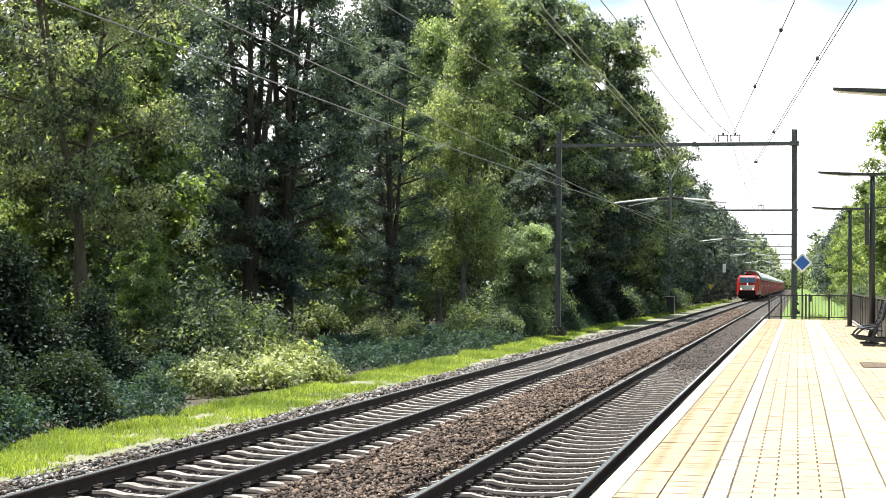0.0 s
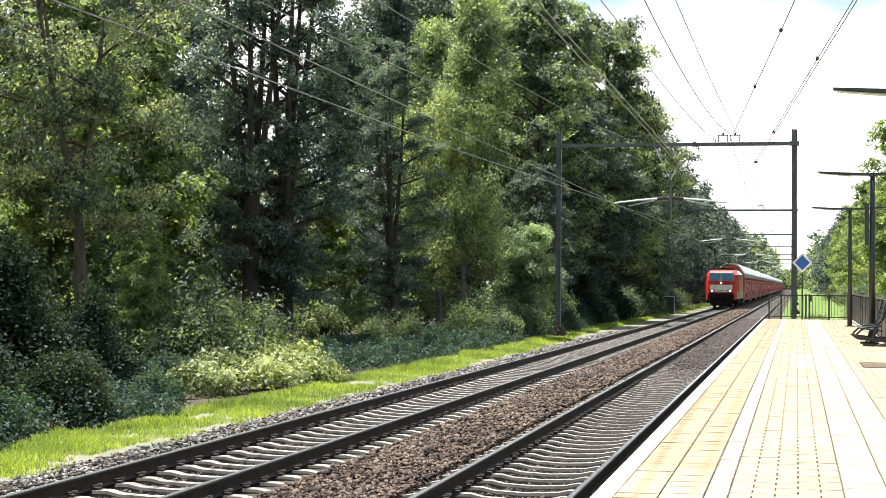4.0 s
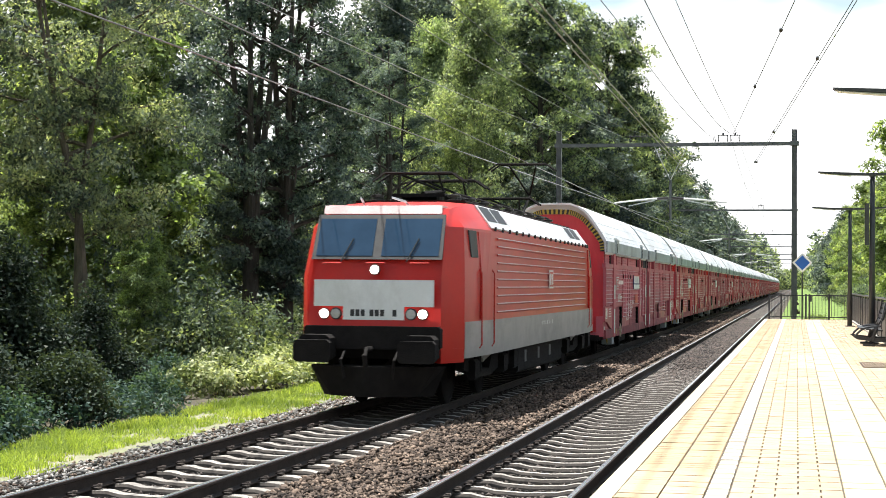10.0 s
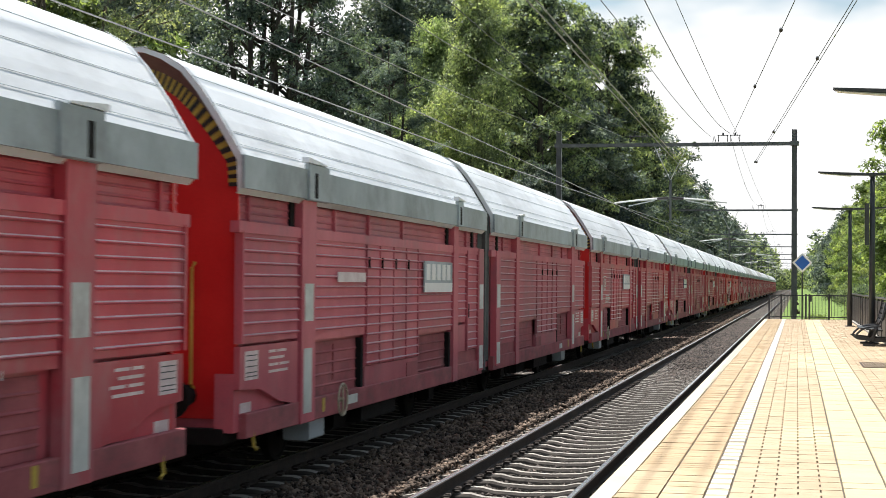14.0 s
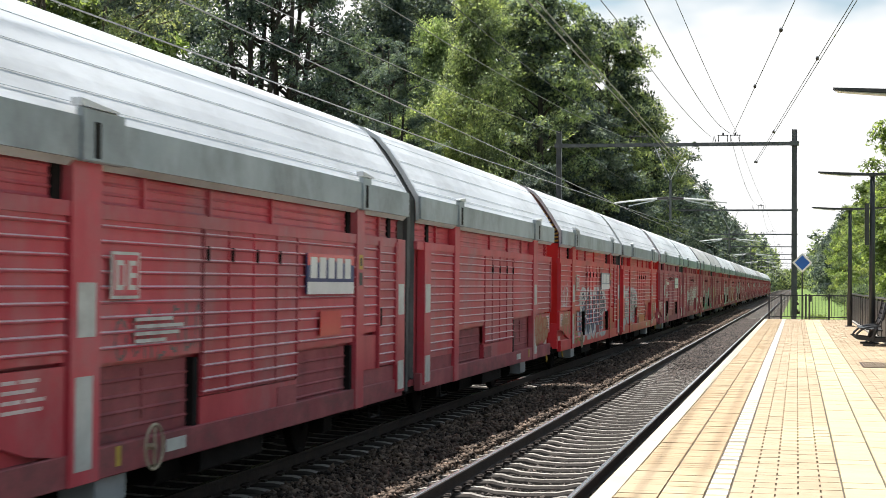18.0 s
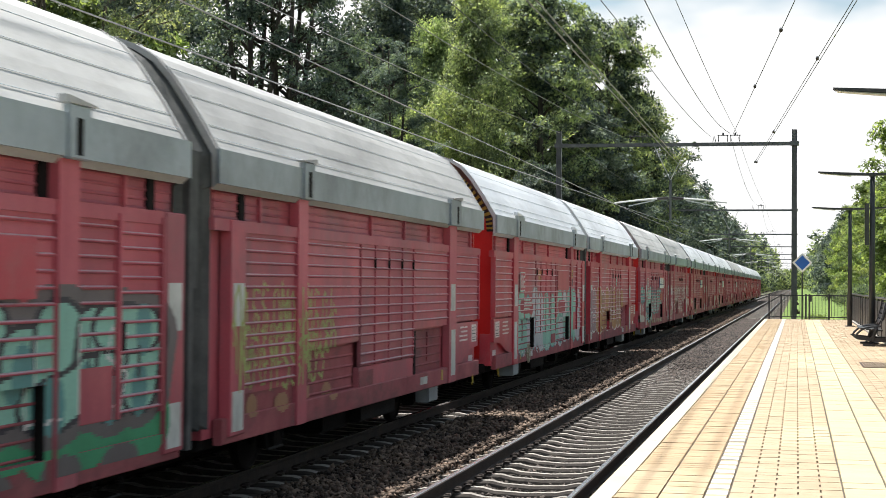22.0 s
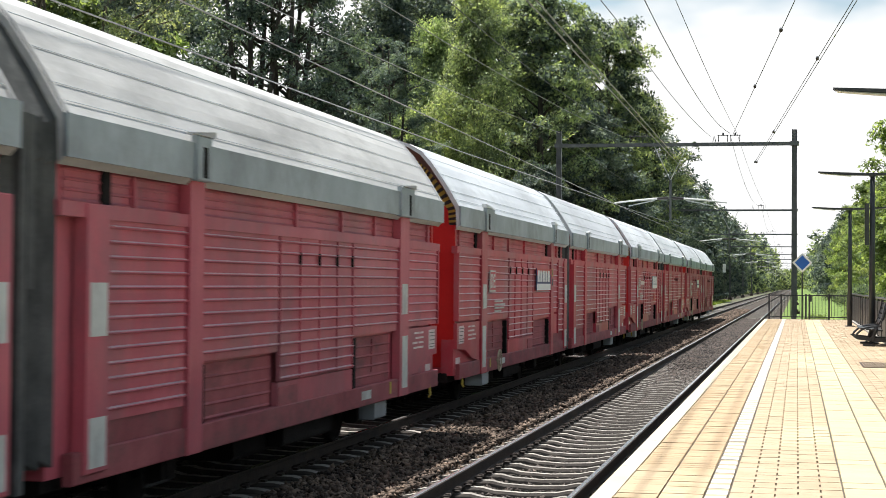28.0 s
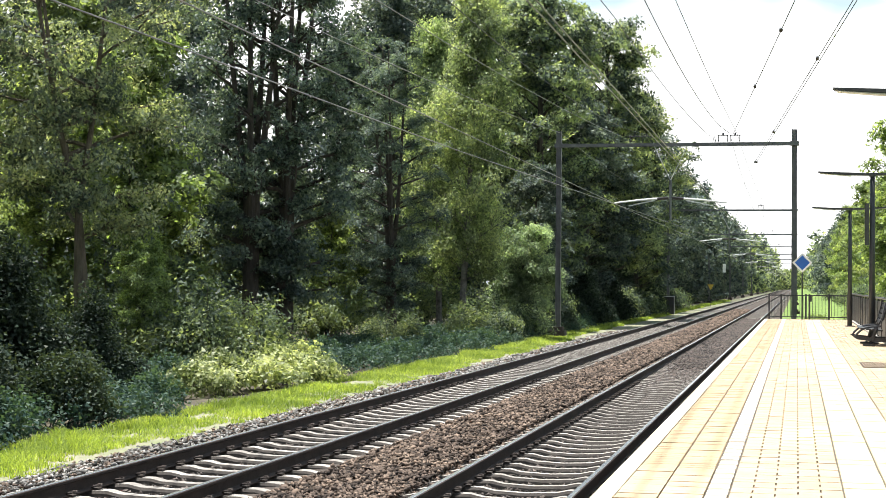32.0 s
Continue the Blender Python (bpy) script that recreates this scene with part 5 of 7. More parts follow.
def wagon_mesh_set(red, deep="wag_red_deep", top="wag_roof", hood="hood_edge"):
    """All meshes of one double wagon, shared by its copies: list of (name, parent index, mesh, label)."""
    parts = []

    def add(name, geo, mat, label="", parent=None, smooth=False):
        parts.append((name, parent, geo.mesh(name, mat, smooth), label))
        return len(parts) - 1
    for (a, b) in ((0.33, 12.78), (13.50, 26.37)):
        front = a < 1
        end_s, joint_s = (a, b) if front else (b, a)
        d = 1 if front else -1        # from the end towards the joint
        # inner box
        body = add("body", Geo().prism_y([(-1.36, 0.62), (1.36, 0.62), (1.36, 3.3), (1.0, 3.9), (0.4, 4.2), (-0.4, 4.2), (-1.0, 3.9), (-1.36, 3.3)], a + 0.22 if front else a + 0.05, b - 0.05 if front else b - 0.22), red, "red steel body behind the side sheets")
        # roof hood as a shell with overlapping sheets
        r_out, l_out = arch()
        outer = r_out + l_out
        inner = [(x * 0.965, z - 0.05) for x, z in outer]
        n = len(outer)
        g = Geo()
        cuts = [a] + [a + (b - a) * k / 5 for k in range(1, 5)] + [b]
        vs = [(x, y, z) for y in (a, b) for x, z in outer] + [(x, y, z) for y in (a, b) for x, z in inner]
        fs = [(i, i + 1, n + i + 1, n + i) for i in range(n - 1)]
        fs += [(2 * n + i, 3 * n + i, 3 * n + i + 1, 2 * n + i + 1) for i in range(n - 1)]
        fs += [(i, 2 * n + i, 2 * n + i + 1, i + 1) for i in range(n - 1)]
        fs += [(n + i, n + i + 1, 3 * n + i + 1, 3 * n + i) for i in range(n - 1)]
        fs += [(0, n, 3 * n, 2 * n), (n - 1, 3 * n - 1, 4 * n - 1, 2 * n - 1)]
        g.add(vs, fs)
        roof = add("roof", g, top, "pale silver curved sliding roof")
        for sg in (-1, 1):
            seam = Geo()
            for (x, z, nx, nz) in ((1.44, 3.47, 0.85, 0.52), (1.355, 3.605, 0.85, 0.52), (1.17, 3.885, 0.83, 0.57), (0.96, 4.15, 0.74, 0.67)):
                seam.tube([(sg * (x + 0.002), a + 0.06, z), (sg * (x + 0.002), b - 0.06, z)], 0.003, 4)
            add("roof_seam", seam, "wag_fascia", "", roof)
            add("fascia", Geo().box(*sorted((sg * 1.495, sg * 1.535)), a, b, 3.035, 3.36), "wag_fascia", "grey-green roof edge strip", roof)
        for s in (a + 0.04, b - 0.09):
            arch_rib = Geo()
            ro = [(x * 1.008, z + 0.012) for x, z in outer]
            m2 = len(ro)
            arch_rib.add([(x, s, z) for x, z in ro] + [(x, s + 0.05, z) for x, z in ro], [(i, i + 1, m2 + i + 1, m2 + i) for i in range(m2 - 1)])
            add("roof_rib", arch_rib, top, "", roof)
        # end wall with hazard band, or bellows at the joint
        es = end_s + d * 0.2
        wall = add("end_wall", Geo().prism_y([(-1.40, 0.75), (1.40, 0.75), (1.40, 3.1), (1.19, 3.62), (0.80, 3.97), (0.35, 4.12), (-0.35, 4.12), (-0.80, 3.97), (-1.19, 3.62), (-1.40, 3.1)], min(es, es + d * 0.05), max(es, es + d * 0.05)), deep, "bright red end wall under the roof hood")
        ring_o = [(1.42, 3.06), (1.40, 3.33), (1.19, 3.66), (0.96, 3.94), (0.79, 4.09), (0.60, 4.20), (0.42, 4.26), (0.0, 4.27)]
        ring_i = [(1.30, 3.06), (1.28, 3.30), (1.08, 3.58), (0.87, 3.83), (0.72, 3.97), (0.55, 4.07), (0.39, 4.12), (0.0, 4.13)]
        edge_o = [(1.515, 3.05), (1.50, 3.36), (1.28, 3.72), (1.05, 4.05), (0.88, 4.24), (0.66, 4.37), (0.46, 4.44), (0.0, 4.44)]
        hood_o = edge_o + [(-x, z) for x, z in reversed(edge_o[:-1])]
        hood_i = ring_o + [(-x, z) for x, z in reversed(ring_o[:-1])]
        nh = len(hood_o)
        y0h, y1h = end_s - d * 0.004, end_s + d * 0.19
        add("hood_face", Geo().add([(x, y0h, z) for x, z in hood_o] + [(x, y1h, z) for x, z in hood_i], [(i, i + 1, nh + i + 1, nh + i) for i in range(nh - 1)]), hood, "brown-grey face of the roof hood" if hood == "hood_edge" else "pale grey face of the roof hood", roof)
        hz = es - d * 0.012
        g, K = BandGeo(), 44
        line_o, line_i = [], []
        for i in range(-K, K + 1):
            u = abs(i) / K * 7
            u = 7 - u
            k = min(6, int(u))
            f = u - k
            sgn = -1 if i < 0 else 1
            line_o.append((sgn * (ring_o[k][0] * (1 - f) + ring_o[k + 1][0] * f), hz, ring_o[k][1] * (1 - f) + ring_o[k + 1][1] * f))
            line_i.append((sgn * (ring_i[k][0] * (1 - f) + ring_i[k + 1][0] * f), hz, ring_i[k][1] * (1 - f) + ring_i[k + 1][1] * f))
        m3 = len(line_o)
        g.add(line_o + line_i, [(i, i + 1, m3 + i + 1, m3 + i) for i in range(m3 - 1)])
        add("hazard_band", g, "yellow", "yellow and black warning band", wall)
        for x in (-0.95, 0.95):
            add("grab_rail", Geo().tube([(x, es, 1.05), (x, es - d * 0.08, 1.1), (x, es - d * 0.08, 2.25), (x, es, 2.3)], 0.018, 6), "yellow", "yellow upright grab rail", wall)
        add("coupling_handle", Geo().tube([(0.55, es - d * 0.03, 1.62), (0.75, es - d * 0.05, 1.5)], 0.018, 5), "yellow", "", wall)
        # sides
        for sg in (-1, 1):
            X = sg * 1.455

            def bx(x_in, x_out, s0, s1, z0, z1, c=0.0):
                return Geo().box(*sorted((sg * x_in, sg * x_out)), *sorted((s0, s1)), z0, z1, c)
            side = add("side_frame", bx(1.38, 1.478, a + 0.02, b - 0.02, 2.60, 2.715), red, "red waist rail")
            add("sill", bx(1.38, 1.47, a + 0.3, b - 0.05, 0.55, 0.80, 0.01), red if red == "wag_red_fresh" else "wag_sill", "red sill dulled by brake dust", side)
            E = lambda k: end_s + d * k
            # recessed upper strip with fine ribs and dividers
            add("upper_strip", ribbed(1.37 * sg, sg, a + 0.25, b - 0.1, 2.72, 3.05, 0.08, 0.012, False), red, "", side)
            for k in (0.5, 3.55, 5.1, 6.9, 11.3):
                add("strip_divider", bx(1.37, 1.41, E(k), E(k + 0.05), 2.71, 3.05), red, "", side)
            # dark boxes for the shade beside the posts
            for k in (1.86, 9.80, 11.80):
                add("latch_recess", bx(1.37, 1.40, E(k), E(k + 0.15), 2.72, 3.05), "wag_dark", "", side)
            # posts
            for k0, k1 in ((2.02, 2.54), (9.95, 10.3)):
                add("post", bx(1.38, 1.492, E(k0), E(k1), 0.55, 3.04, 0.008), red, "wide red upright post", side)
                add("roof_bracket", bx(1.50, 1.565, E(k0 + 0.02), E(k1 + (0.25 if k0 < 5 else 0.02)), 3.02, 3.43, 0.012), "wag_fascia", "grey roof latch bracket", side)
                add("latch_slot", bx(1.50, 1.569, E((k0 + k1) / 2 - 0.05), E((k0 + k1) / 2 + 0.06), 3.05, 3.33), "wag_dark", "", side)
                add("bracket_lip", Geo().prism([(E(k0 - 0.05), 3.43), (E(k1 + 0.12), 3.43), (E(k1 + 0.12), 3.445), (E(k0 - 0.05), 3.49)], "x", *sorted((sg * 1.49, sg * 1.575))), top, "", side)
            add("post", bx(1.38, 1.494, E(12.0), E(12.42), 0.62, 2.71, 0.008), red, "", side)
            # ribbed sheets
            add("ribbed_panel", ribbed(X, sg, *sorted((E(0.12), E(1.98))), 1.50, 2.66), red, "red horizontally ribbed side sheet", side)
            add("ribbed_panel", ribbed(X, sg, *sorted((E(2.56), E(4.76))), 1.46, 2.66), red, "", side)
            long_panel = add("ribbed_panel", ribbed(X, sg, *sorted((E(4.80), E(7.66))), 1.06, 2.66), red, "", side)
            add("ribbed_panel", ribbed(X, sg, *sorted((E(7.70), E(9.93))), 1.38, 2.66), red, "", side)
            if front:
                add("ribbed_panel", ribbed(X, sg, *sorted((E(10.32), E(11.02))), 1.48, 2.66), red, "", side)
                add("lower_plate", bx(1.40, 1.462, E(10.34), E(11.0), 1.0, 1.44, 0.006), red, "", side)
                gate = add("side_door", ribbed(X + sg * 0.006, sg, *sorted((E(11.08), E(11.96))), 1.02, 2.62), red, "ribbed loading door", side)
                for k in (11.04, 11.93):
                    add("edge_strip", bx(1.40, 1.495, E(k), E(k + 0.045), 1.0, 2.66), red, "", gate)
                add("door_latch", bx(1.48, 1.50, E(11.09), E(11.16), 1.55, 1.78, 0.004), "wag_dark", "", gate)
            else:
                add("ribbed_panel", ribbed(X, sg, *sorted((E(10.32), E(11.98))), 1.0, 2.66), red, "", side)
            add("edge_strip", bx(1.40, 1.488, E(0.11), E(0.155), 1.50, 2.62), red, "", side)
            add("recess_rod", bx(1.37, 1.39, E(3.6), E(3.63), 0.95, 1.38), "wag_sill", "", side)
            add("number_tag", bx(1.47, 1.474, E(2.9), E(3.0), 0.62, 0.78), "yellow", "small yellow tag", side)
            add("data_plate", bx(1.47, 1.473, E(3.95), E(4.4), 0.63, 0.74), "reflect", "small faded data plate", side)
            add("hanging_box", bx(1.05, 1.36, E(2.75), E(3.35), 0.30, 0.56, 0.02), "wag_fascia", "grey box hung under the sill", side)
            for k in (4.82, 5.48, 6.2, 6.92, 7.62):
                add("upright_bar", bx(1.45, 1.470, E(k), E(k + 0.03), 1.06, 2.64), red, "", long_panel)
            for k in (4.88, 5.54, 6.26, 6.98) if sg > 0 else ():
                add("bar_catch", bx(1.465, 1.488, E(k), E(k + 0.03), 2.30, 2.44), "wag_dark", "", long_panel)
            # lower boxes: smooth sheet at the end, recesses between
            lo = [(E(0.12), 1.47), (E(1.98), 1.47), (E(1.98), 0.78), (E(1.35), 0.86), (E(0.75), 1.02), (E(0.12), 1.05)]
            add("end_apron", Geo().prism(lo, "x", *sorted((sg * 1.40, sg * 1.462))), red, "", side)
            add("step_box", bx(1.2, 1.40, E(0.12), E(1.9), 0.62, 1.2), red, "", side)
            if sg > 0:
                add("end_plate", bx(1.40, 1.406, E(0.3), E(0.62), 0.72, 0.90), "light_trim", "small pale plate", side)
            for k0, k1, zt in ((2.72, 4.72, 1.42), (7.72, 9.9, 1.34)):
                add("recess_sheet", ribbed(1.375 * sg, sg, *sorted((E(k0), E(k1))), 0.80, zt, 0.13, 0.016, False), red if red == "wag_red_fresh" else "wag_sill", "", side)
                add("recess_jamb", bx(1.36, 1.45, E(k1 - 0.10), E(k1), 0.80, zt), "wag_dark", "", side)
            add("lower_sheet", bx(1.38, 1.452, E(4.78), E(7.68), 0.78, 1.05), red, "", side)
            add("lower_sheet", bx(1.38, 1.44, E(10.3), E(12.0), 0.62, 1.0), red if red == "wag_red_fresh" else "wag_sill", "", side)
            # dull patch in place of a shadow gap in the lower sheet
            add("lower_bracket", bx(1.37, 1.46, E(7.0), E(7.66), 0.80, 1.0), "wag_sill", "", side)
            # pale reflector plates
            for k0, k1, z0, z1 in ((2.12, 2.44, 1.68, 2.1), (2.10, 2.40, 0.66, 1.38)):
                add("reflector_plate", bx(1.492, 1.497, E(k0), E(k1), z0, z1), "reflect", "pale grey plate", side)
            add("reflector_plate", bx(1.494, 1.499, E(12.05), E(12.36), 1.68, 2.1), "reflect", "", side)
            add("reflector_plate", bx(1.494, 1.499, E(12.05), E(12.36), 0.66, 1.05), "reflect", "", side)
            # notice marks on the end apron
            if sg > 0:
                notice = add("notice_label", bx(1.462, 1.4645, E(0.26), E(0.66), 1.13, 1.42), "light_trim", "white notice label with small print", side)
                g = Geo()
                for z in (1.37, 1.32, 1.26, 1.20, 1.16):
                    g.box(*sorted((sg * 1.4645, sg * 1.466)), *sorted((E(0.30), E(0.62))), z, z + 0.010)
                add("print_line", g, "wag_bellows", "", notice)
                g = Geo()
                for i, (k, z, w) in enumerate(((1.0, 1.38, 0.22), (1.27, 1.38, 0.3), (1.0, 1.31, 0.5), (1.0, 1.24, 0.3), (1.36, 1.24, 0.3), (1.0, 1.17, 0.62))):
                    g.box(*sorted((sg * 1.462, sg * 1.4645)), *sorted((E(k), E(k + w))), z, z + 0.028)
                add("print_block", g, "light_trim", "small pale print", side)
            # brake wheel, hoses, hooks
            if front:
                add("brake_wheel", Geo().ring((sg * 1.53, E(3.55), 0.72), (1, 0, 0), 0.19, 0.012).tube([(sg * 1.40, E(3.55), 0.72), (sg * 1.54, E(3.55), 0.72)], 0.03, 6).tube([(sg * 1.53, E(3.55), 0.53), (sg * 1.53, E(3.55), 0.91)], 0.012, 4), "brake_ring", "pale worn brake wheel", side)
            add("lashing_eye", Geo().tube([(sg * 1.45, E(0.55), 0.62), (sg * 1.47, E(0.55), 0.45), (sg * 1.47, E(0.62), 0.42)], 0.02, 5), "yellow", "", side)
            add("step_iron", Geo().tube([(sg * 1.44, E(10.7), 0.6), (sg * 1.46, E(10.7), 0.38), (sg * 1.46, E(11.2), 0.38), (sg * 1.44, E(11.2), 0.6)], 0.015, 5), "wag_dark", "", side)
            # running gear
            for k in (3.3, 9.9):
                w = add("wheel", Geo().disc((sg * 0.75, E(k), 0.40), (sg, 0, 0), 0.40, 0.13, 20, 0.04), "wag_dark", "dark steel wheel")
                add("axle_box", Geo().box(*sorted((sg * 0.95, sg * 1.15)), E(k) - 0.17, E(k) + 0.17, 0.26, 0.55, 0.03), "wag_dark", "", w)
                add("leaf_spring", Geo().box(*sorted((sg * 0.98, sg * 1.12)), E(k) - 0.62, E(k) + 0.62, 0.55, 0.63, 0.02), "wag_dark", "", w)
            add("underframe_box", bx(0.5, 1.30, E(5.2), E(7.0), 0.30, 0.62, 0.03), "wag_dark", "", side)
        under = add("underframe", Geo().box(-1.3, 1.3, a + 0.1, b, 0.50, 0.66, 0.02).box(-0.25, 0.25, a - (0.35 if front else 0), b + (0 if front else 0.35), 0.72, 0.98, 0.02), "wag_dark", "grimy black underframe")
        # block added below the body to stop light from the far side
        add("brake_gear", Geo().box(-0.42, 0.42, a + 1.0, b - 1.0, 0.20, 0.50, 0.06).box(-1.1, 1.1, (a + b) / 2 - 1.6, (a + b) / 2 - 0.4, 0.24, 0.5, 0.05), "wag_dark", "black block that keeps light out under the body", under)
        for x in (-0.875, 0.875):
            bf = add("buffer", Geo().tube([(x, end_s + d * 0.2, 0.98), (x, end_s - d * 0.22, 0.98)], 0.11, 10), "wag_dark", "", under)
            add("buffer_plate", Geo().disc((x, end_s - d * 0.25, 0.98), (0, -d, 0), 0.21, 0.05, 14), "wag_dark", "", under)
        add("air_hose", Geo().tube([(0.4, end_s + d * 0.1, 0.8), (0.42, end_s - d * 0.15, 0.55), (0.4, end_s - d * 0.35, 0.5)], 0.03, 5), "wag_dark", "", under)
    # bellows between the halves
    r_out, l_out = arch()
    o = [(x * 0.97, z - 0.03) for x, z in [(1.50, 0.75)] + r_out + l_out + [(-1.50, 0.75)]]
    g = Geo()
    n = len(o)
    rows = []
    for i in range(8):
        k = 0.985 if i % 2 else 0.94
        rows.append([(x * k, 12.76 + 0.77 * i / 7, 2.2 + (z - 2.2) * (k + 0.01)) for x, z in o])
    vs = [p for r in rows for p in r]
    fs = [(j * n + i, j * n + (i + 1) % n, (j + 1) * n + (i + 1) % n, (j + 1) * n + i) for j in range(7) for i in range(n)]
    g.add(vs, fs)
    add("bellows", g, "wag_bellows", "grey folded bellows between the two halves")
    for sg in (-1, 1):
        add("joint_frame", Geo().box(*sorted((sg * 1.43, sg * 1.49)), 12.86, 12.97, 0.6, 3.3), "wag_bellows", "grey joint frame")
        add("joint_strip", Geo().box(*sorted((sg * 1.43, sg * 1.47)), 13.02, 13.12, 2.05, 3.3), "wag_bellows")
    return parts


for nm, c in (("white", (0.80, 0.79, 0.77)), ("grey", (0.58, 0.61, 0.63)), ("black", (0.03, 0.035, 0.045)), ("tan", (0.44, 0.23, 0.12)), ("green", (0.05, 0.36, 0.17)), ("lime", (0.42, 0.48, 0.16)), ("mint", (0.30, 0.62, 0.50)), ("orange", (0.44, 0.12, 0.04)), ("pale", (0.62, 0.55, 0.48)), ("navy", (0.030, 0.036, 0.062)), ("teal", (0.12, 0.34, 0.33)), ("dim", (0.16, 0.14, 0.14)), ("slate", (0.10, 0.13, 0.22)), ("faded", (0.36, 0.24, 0.26)), ("gold", (0.50, 0.24, 0.07)), ("red", (0.46, 0.045, 0.06))):
    M["spray_" + nm] = surf("sprayed_" + nm, tuple(v * 0.75 for v in c), c, 2.0, 0.55, fine=0.2, streak=(1, 1, 0.4))


def side_level(s):
    """Distance of the outer paint surface from the centre line, as a function of height, at s along the wagon."""
    k = s - 0.33 if s < 13 else 26.37 - s
    if 2.02 <= k <= 2.54 or 9.95 <= k <= 10.3:
        return lambda z: 1.499
    if 12.0 <= k <= 12.42:
        return lambda z: 1.501
    if s < 13 and 11.04 <= k <= 12.0:
        return lambda z: 1.474 if z < 0.80 else 1.456 if z < 1.0 else 1.4655
    if k > 12.42 or k < 0.12:
        return lambda z: None
    low = 1.42 if 2.72 <= k <= 4.62 else 1.34 if 7.72 <= k <= 9.8 else 0.0
    floor = 1.06 if 4.8 <= k <= 7.66 else 1.0 if k > 10.3 else 0.0
    if low:
        return lambda z: 1.474 if z < 0.80 else 1.381 if z < low else 1.4595
    if any(0 <= k - b <= 0.035 for b in (4.82, 5.48, 6.2, 6.92, 7.62)):
        return lambda z: 1.474 if z < 0.80 else 1.456 if z < 1.06 else 1.4725
    if floor:
        return lambda z: 1.474 if z < 0.80 else 1.456 if z < floor else 1.4595
    return lambda z: 1.465 if z < 1.47 else 1.4595


def paint(parent, shapes):
    """Spray paint laid on the folds of a side as thin bands; later shapes cover earlier ones."""
    names = sorted({sh[-1] for sh in shapes})
    vs, fs, mi = [], [], []
    dz, dy = 0.023, 0.02
    y_all = [v for sh in shapes for v in ((sh[1] - sh[3], sh[1] + sh[3]) if sh[0] == "e" else (min(p[0] for p in sh[1]) - 2 * sh[2], max(p[0] for p in sh[1]) + 2 * sh[2]))]
    lo_y, hi_y = min(y_all), max(y_all)
    ys = np.arange(lo_y, hi_y, dy)
    levels = [side_level(y) for y in ys]
    z = 0.66
    while z < 2.58:
        zc = z + dz / 2
        col = np.full(len(ys), -1)
        for sh in shapes:
            m = names.index(sh[-1])
            if sh[0] == "e":
                _, cy, cz, ry, rz, _ = sh
                col[((ys - cy) / ry) ** 2 + abs((zc - cz) / rz) ** 2.4 < 1] = m
            else:
                kind, pts, w, _ = sh
                q = 0.55 if kind == "w" else 1.0
                for (ya, za), (yb, zb) in zip(pts, pts[1:]):
                    ex, ez = (yb - ya) * q, zb - za
                    t = np.clip(((ys - ya) * q * ex + (zc - za) * ez) / (ex * ex + ez * ez + 1e-9), 0, 1)
                    col[((ys - ya) * q - t * ex) ** 2 + (zc - za - t * ez) ** 2 < w * w] = m
        xs = [lv(zc) for lv in levels]
        i = 0
        while i < len(ys):
            j = i
            while j < len(ys) and col[j] == col[i] and xs[j] == xs[i]:
                j += 1
            if col[i] >= 0 and xs[i] is not None:
                k = len(vs)
                ya, yb = ys[i], ys[i] + dy * (j - i)
                vs += [(xs[i], ya, z), (xs[i], yb, z), (xs[i], yb, z + dz), (xs[i], ya, z + dz)]
                fs.append((k, k + 1, k + 2, k + 3))
                mi.append(int(col[i]))
            i = j
        z += dz
    me = bpy.data.meshes.new("graffiti")
    me.from_pydata(vs, [], fs)
    for nm in names:
        me.materials.append(M["spray_" + nm])
    me.polygons.foreach_set("material_index", mi)
    tagged(part("graffiti", me, None, parent, "sprayed graffiti across the ribbed side"), kind="stuff")


def bubble_piece(rng, y0, y1, z0, z1, n, fill, line, halo=None, second=None):
    """Fat rounded shapes side by side with thin outlines, none of them a readable sign."""
    out, front = [], []
    w = (y1 - y0) / n
    for i in range(n):
        cy = y0 + w * (i + 0.5)
        top = z1 - rng.uniform(0, 0.2)
        low = z0 + rng.uniform(0, 0.12)
        mid = low + (top - low) * rng.uniform(0.4, 0.6)
        colour = second if second and rng.random() < 0.4 else fill
        blobs = [(cy, (low + mid) / 2, w * 0.62, (mid - low) * 0.62), (cy + rng.uniform(-0.1, 0.1) * w, (mid + top) / 2, w * rng.uniform(0.36, 0.52), (top - mid) * 0.62)]
        for kind, grow in ((halo, 0.11), (line, 0.030)):
            if kind:
                out += [("e", a, b, c + grow, d + grow, kind) for a, b, c, d in blobs]
        front += [("e", a, b, c, d, colour) for a, b, c, d in blobs]
        arc = [(cy + w * 0.55 * math.cos(t), low + (mid - low) * 0.4 + (mid - low) * 0.5 * math.sin(t)) for t in (0.3, 0.9, 1.6, 2.2, 2.8)]
        front.append(("s", arc, 0.014, line))
        front.append(("s", [(cy - w * 0.1, low + 0.1), (cy - w * 0.05, mid)], 0.014, line))
    return out + front


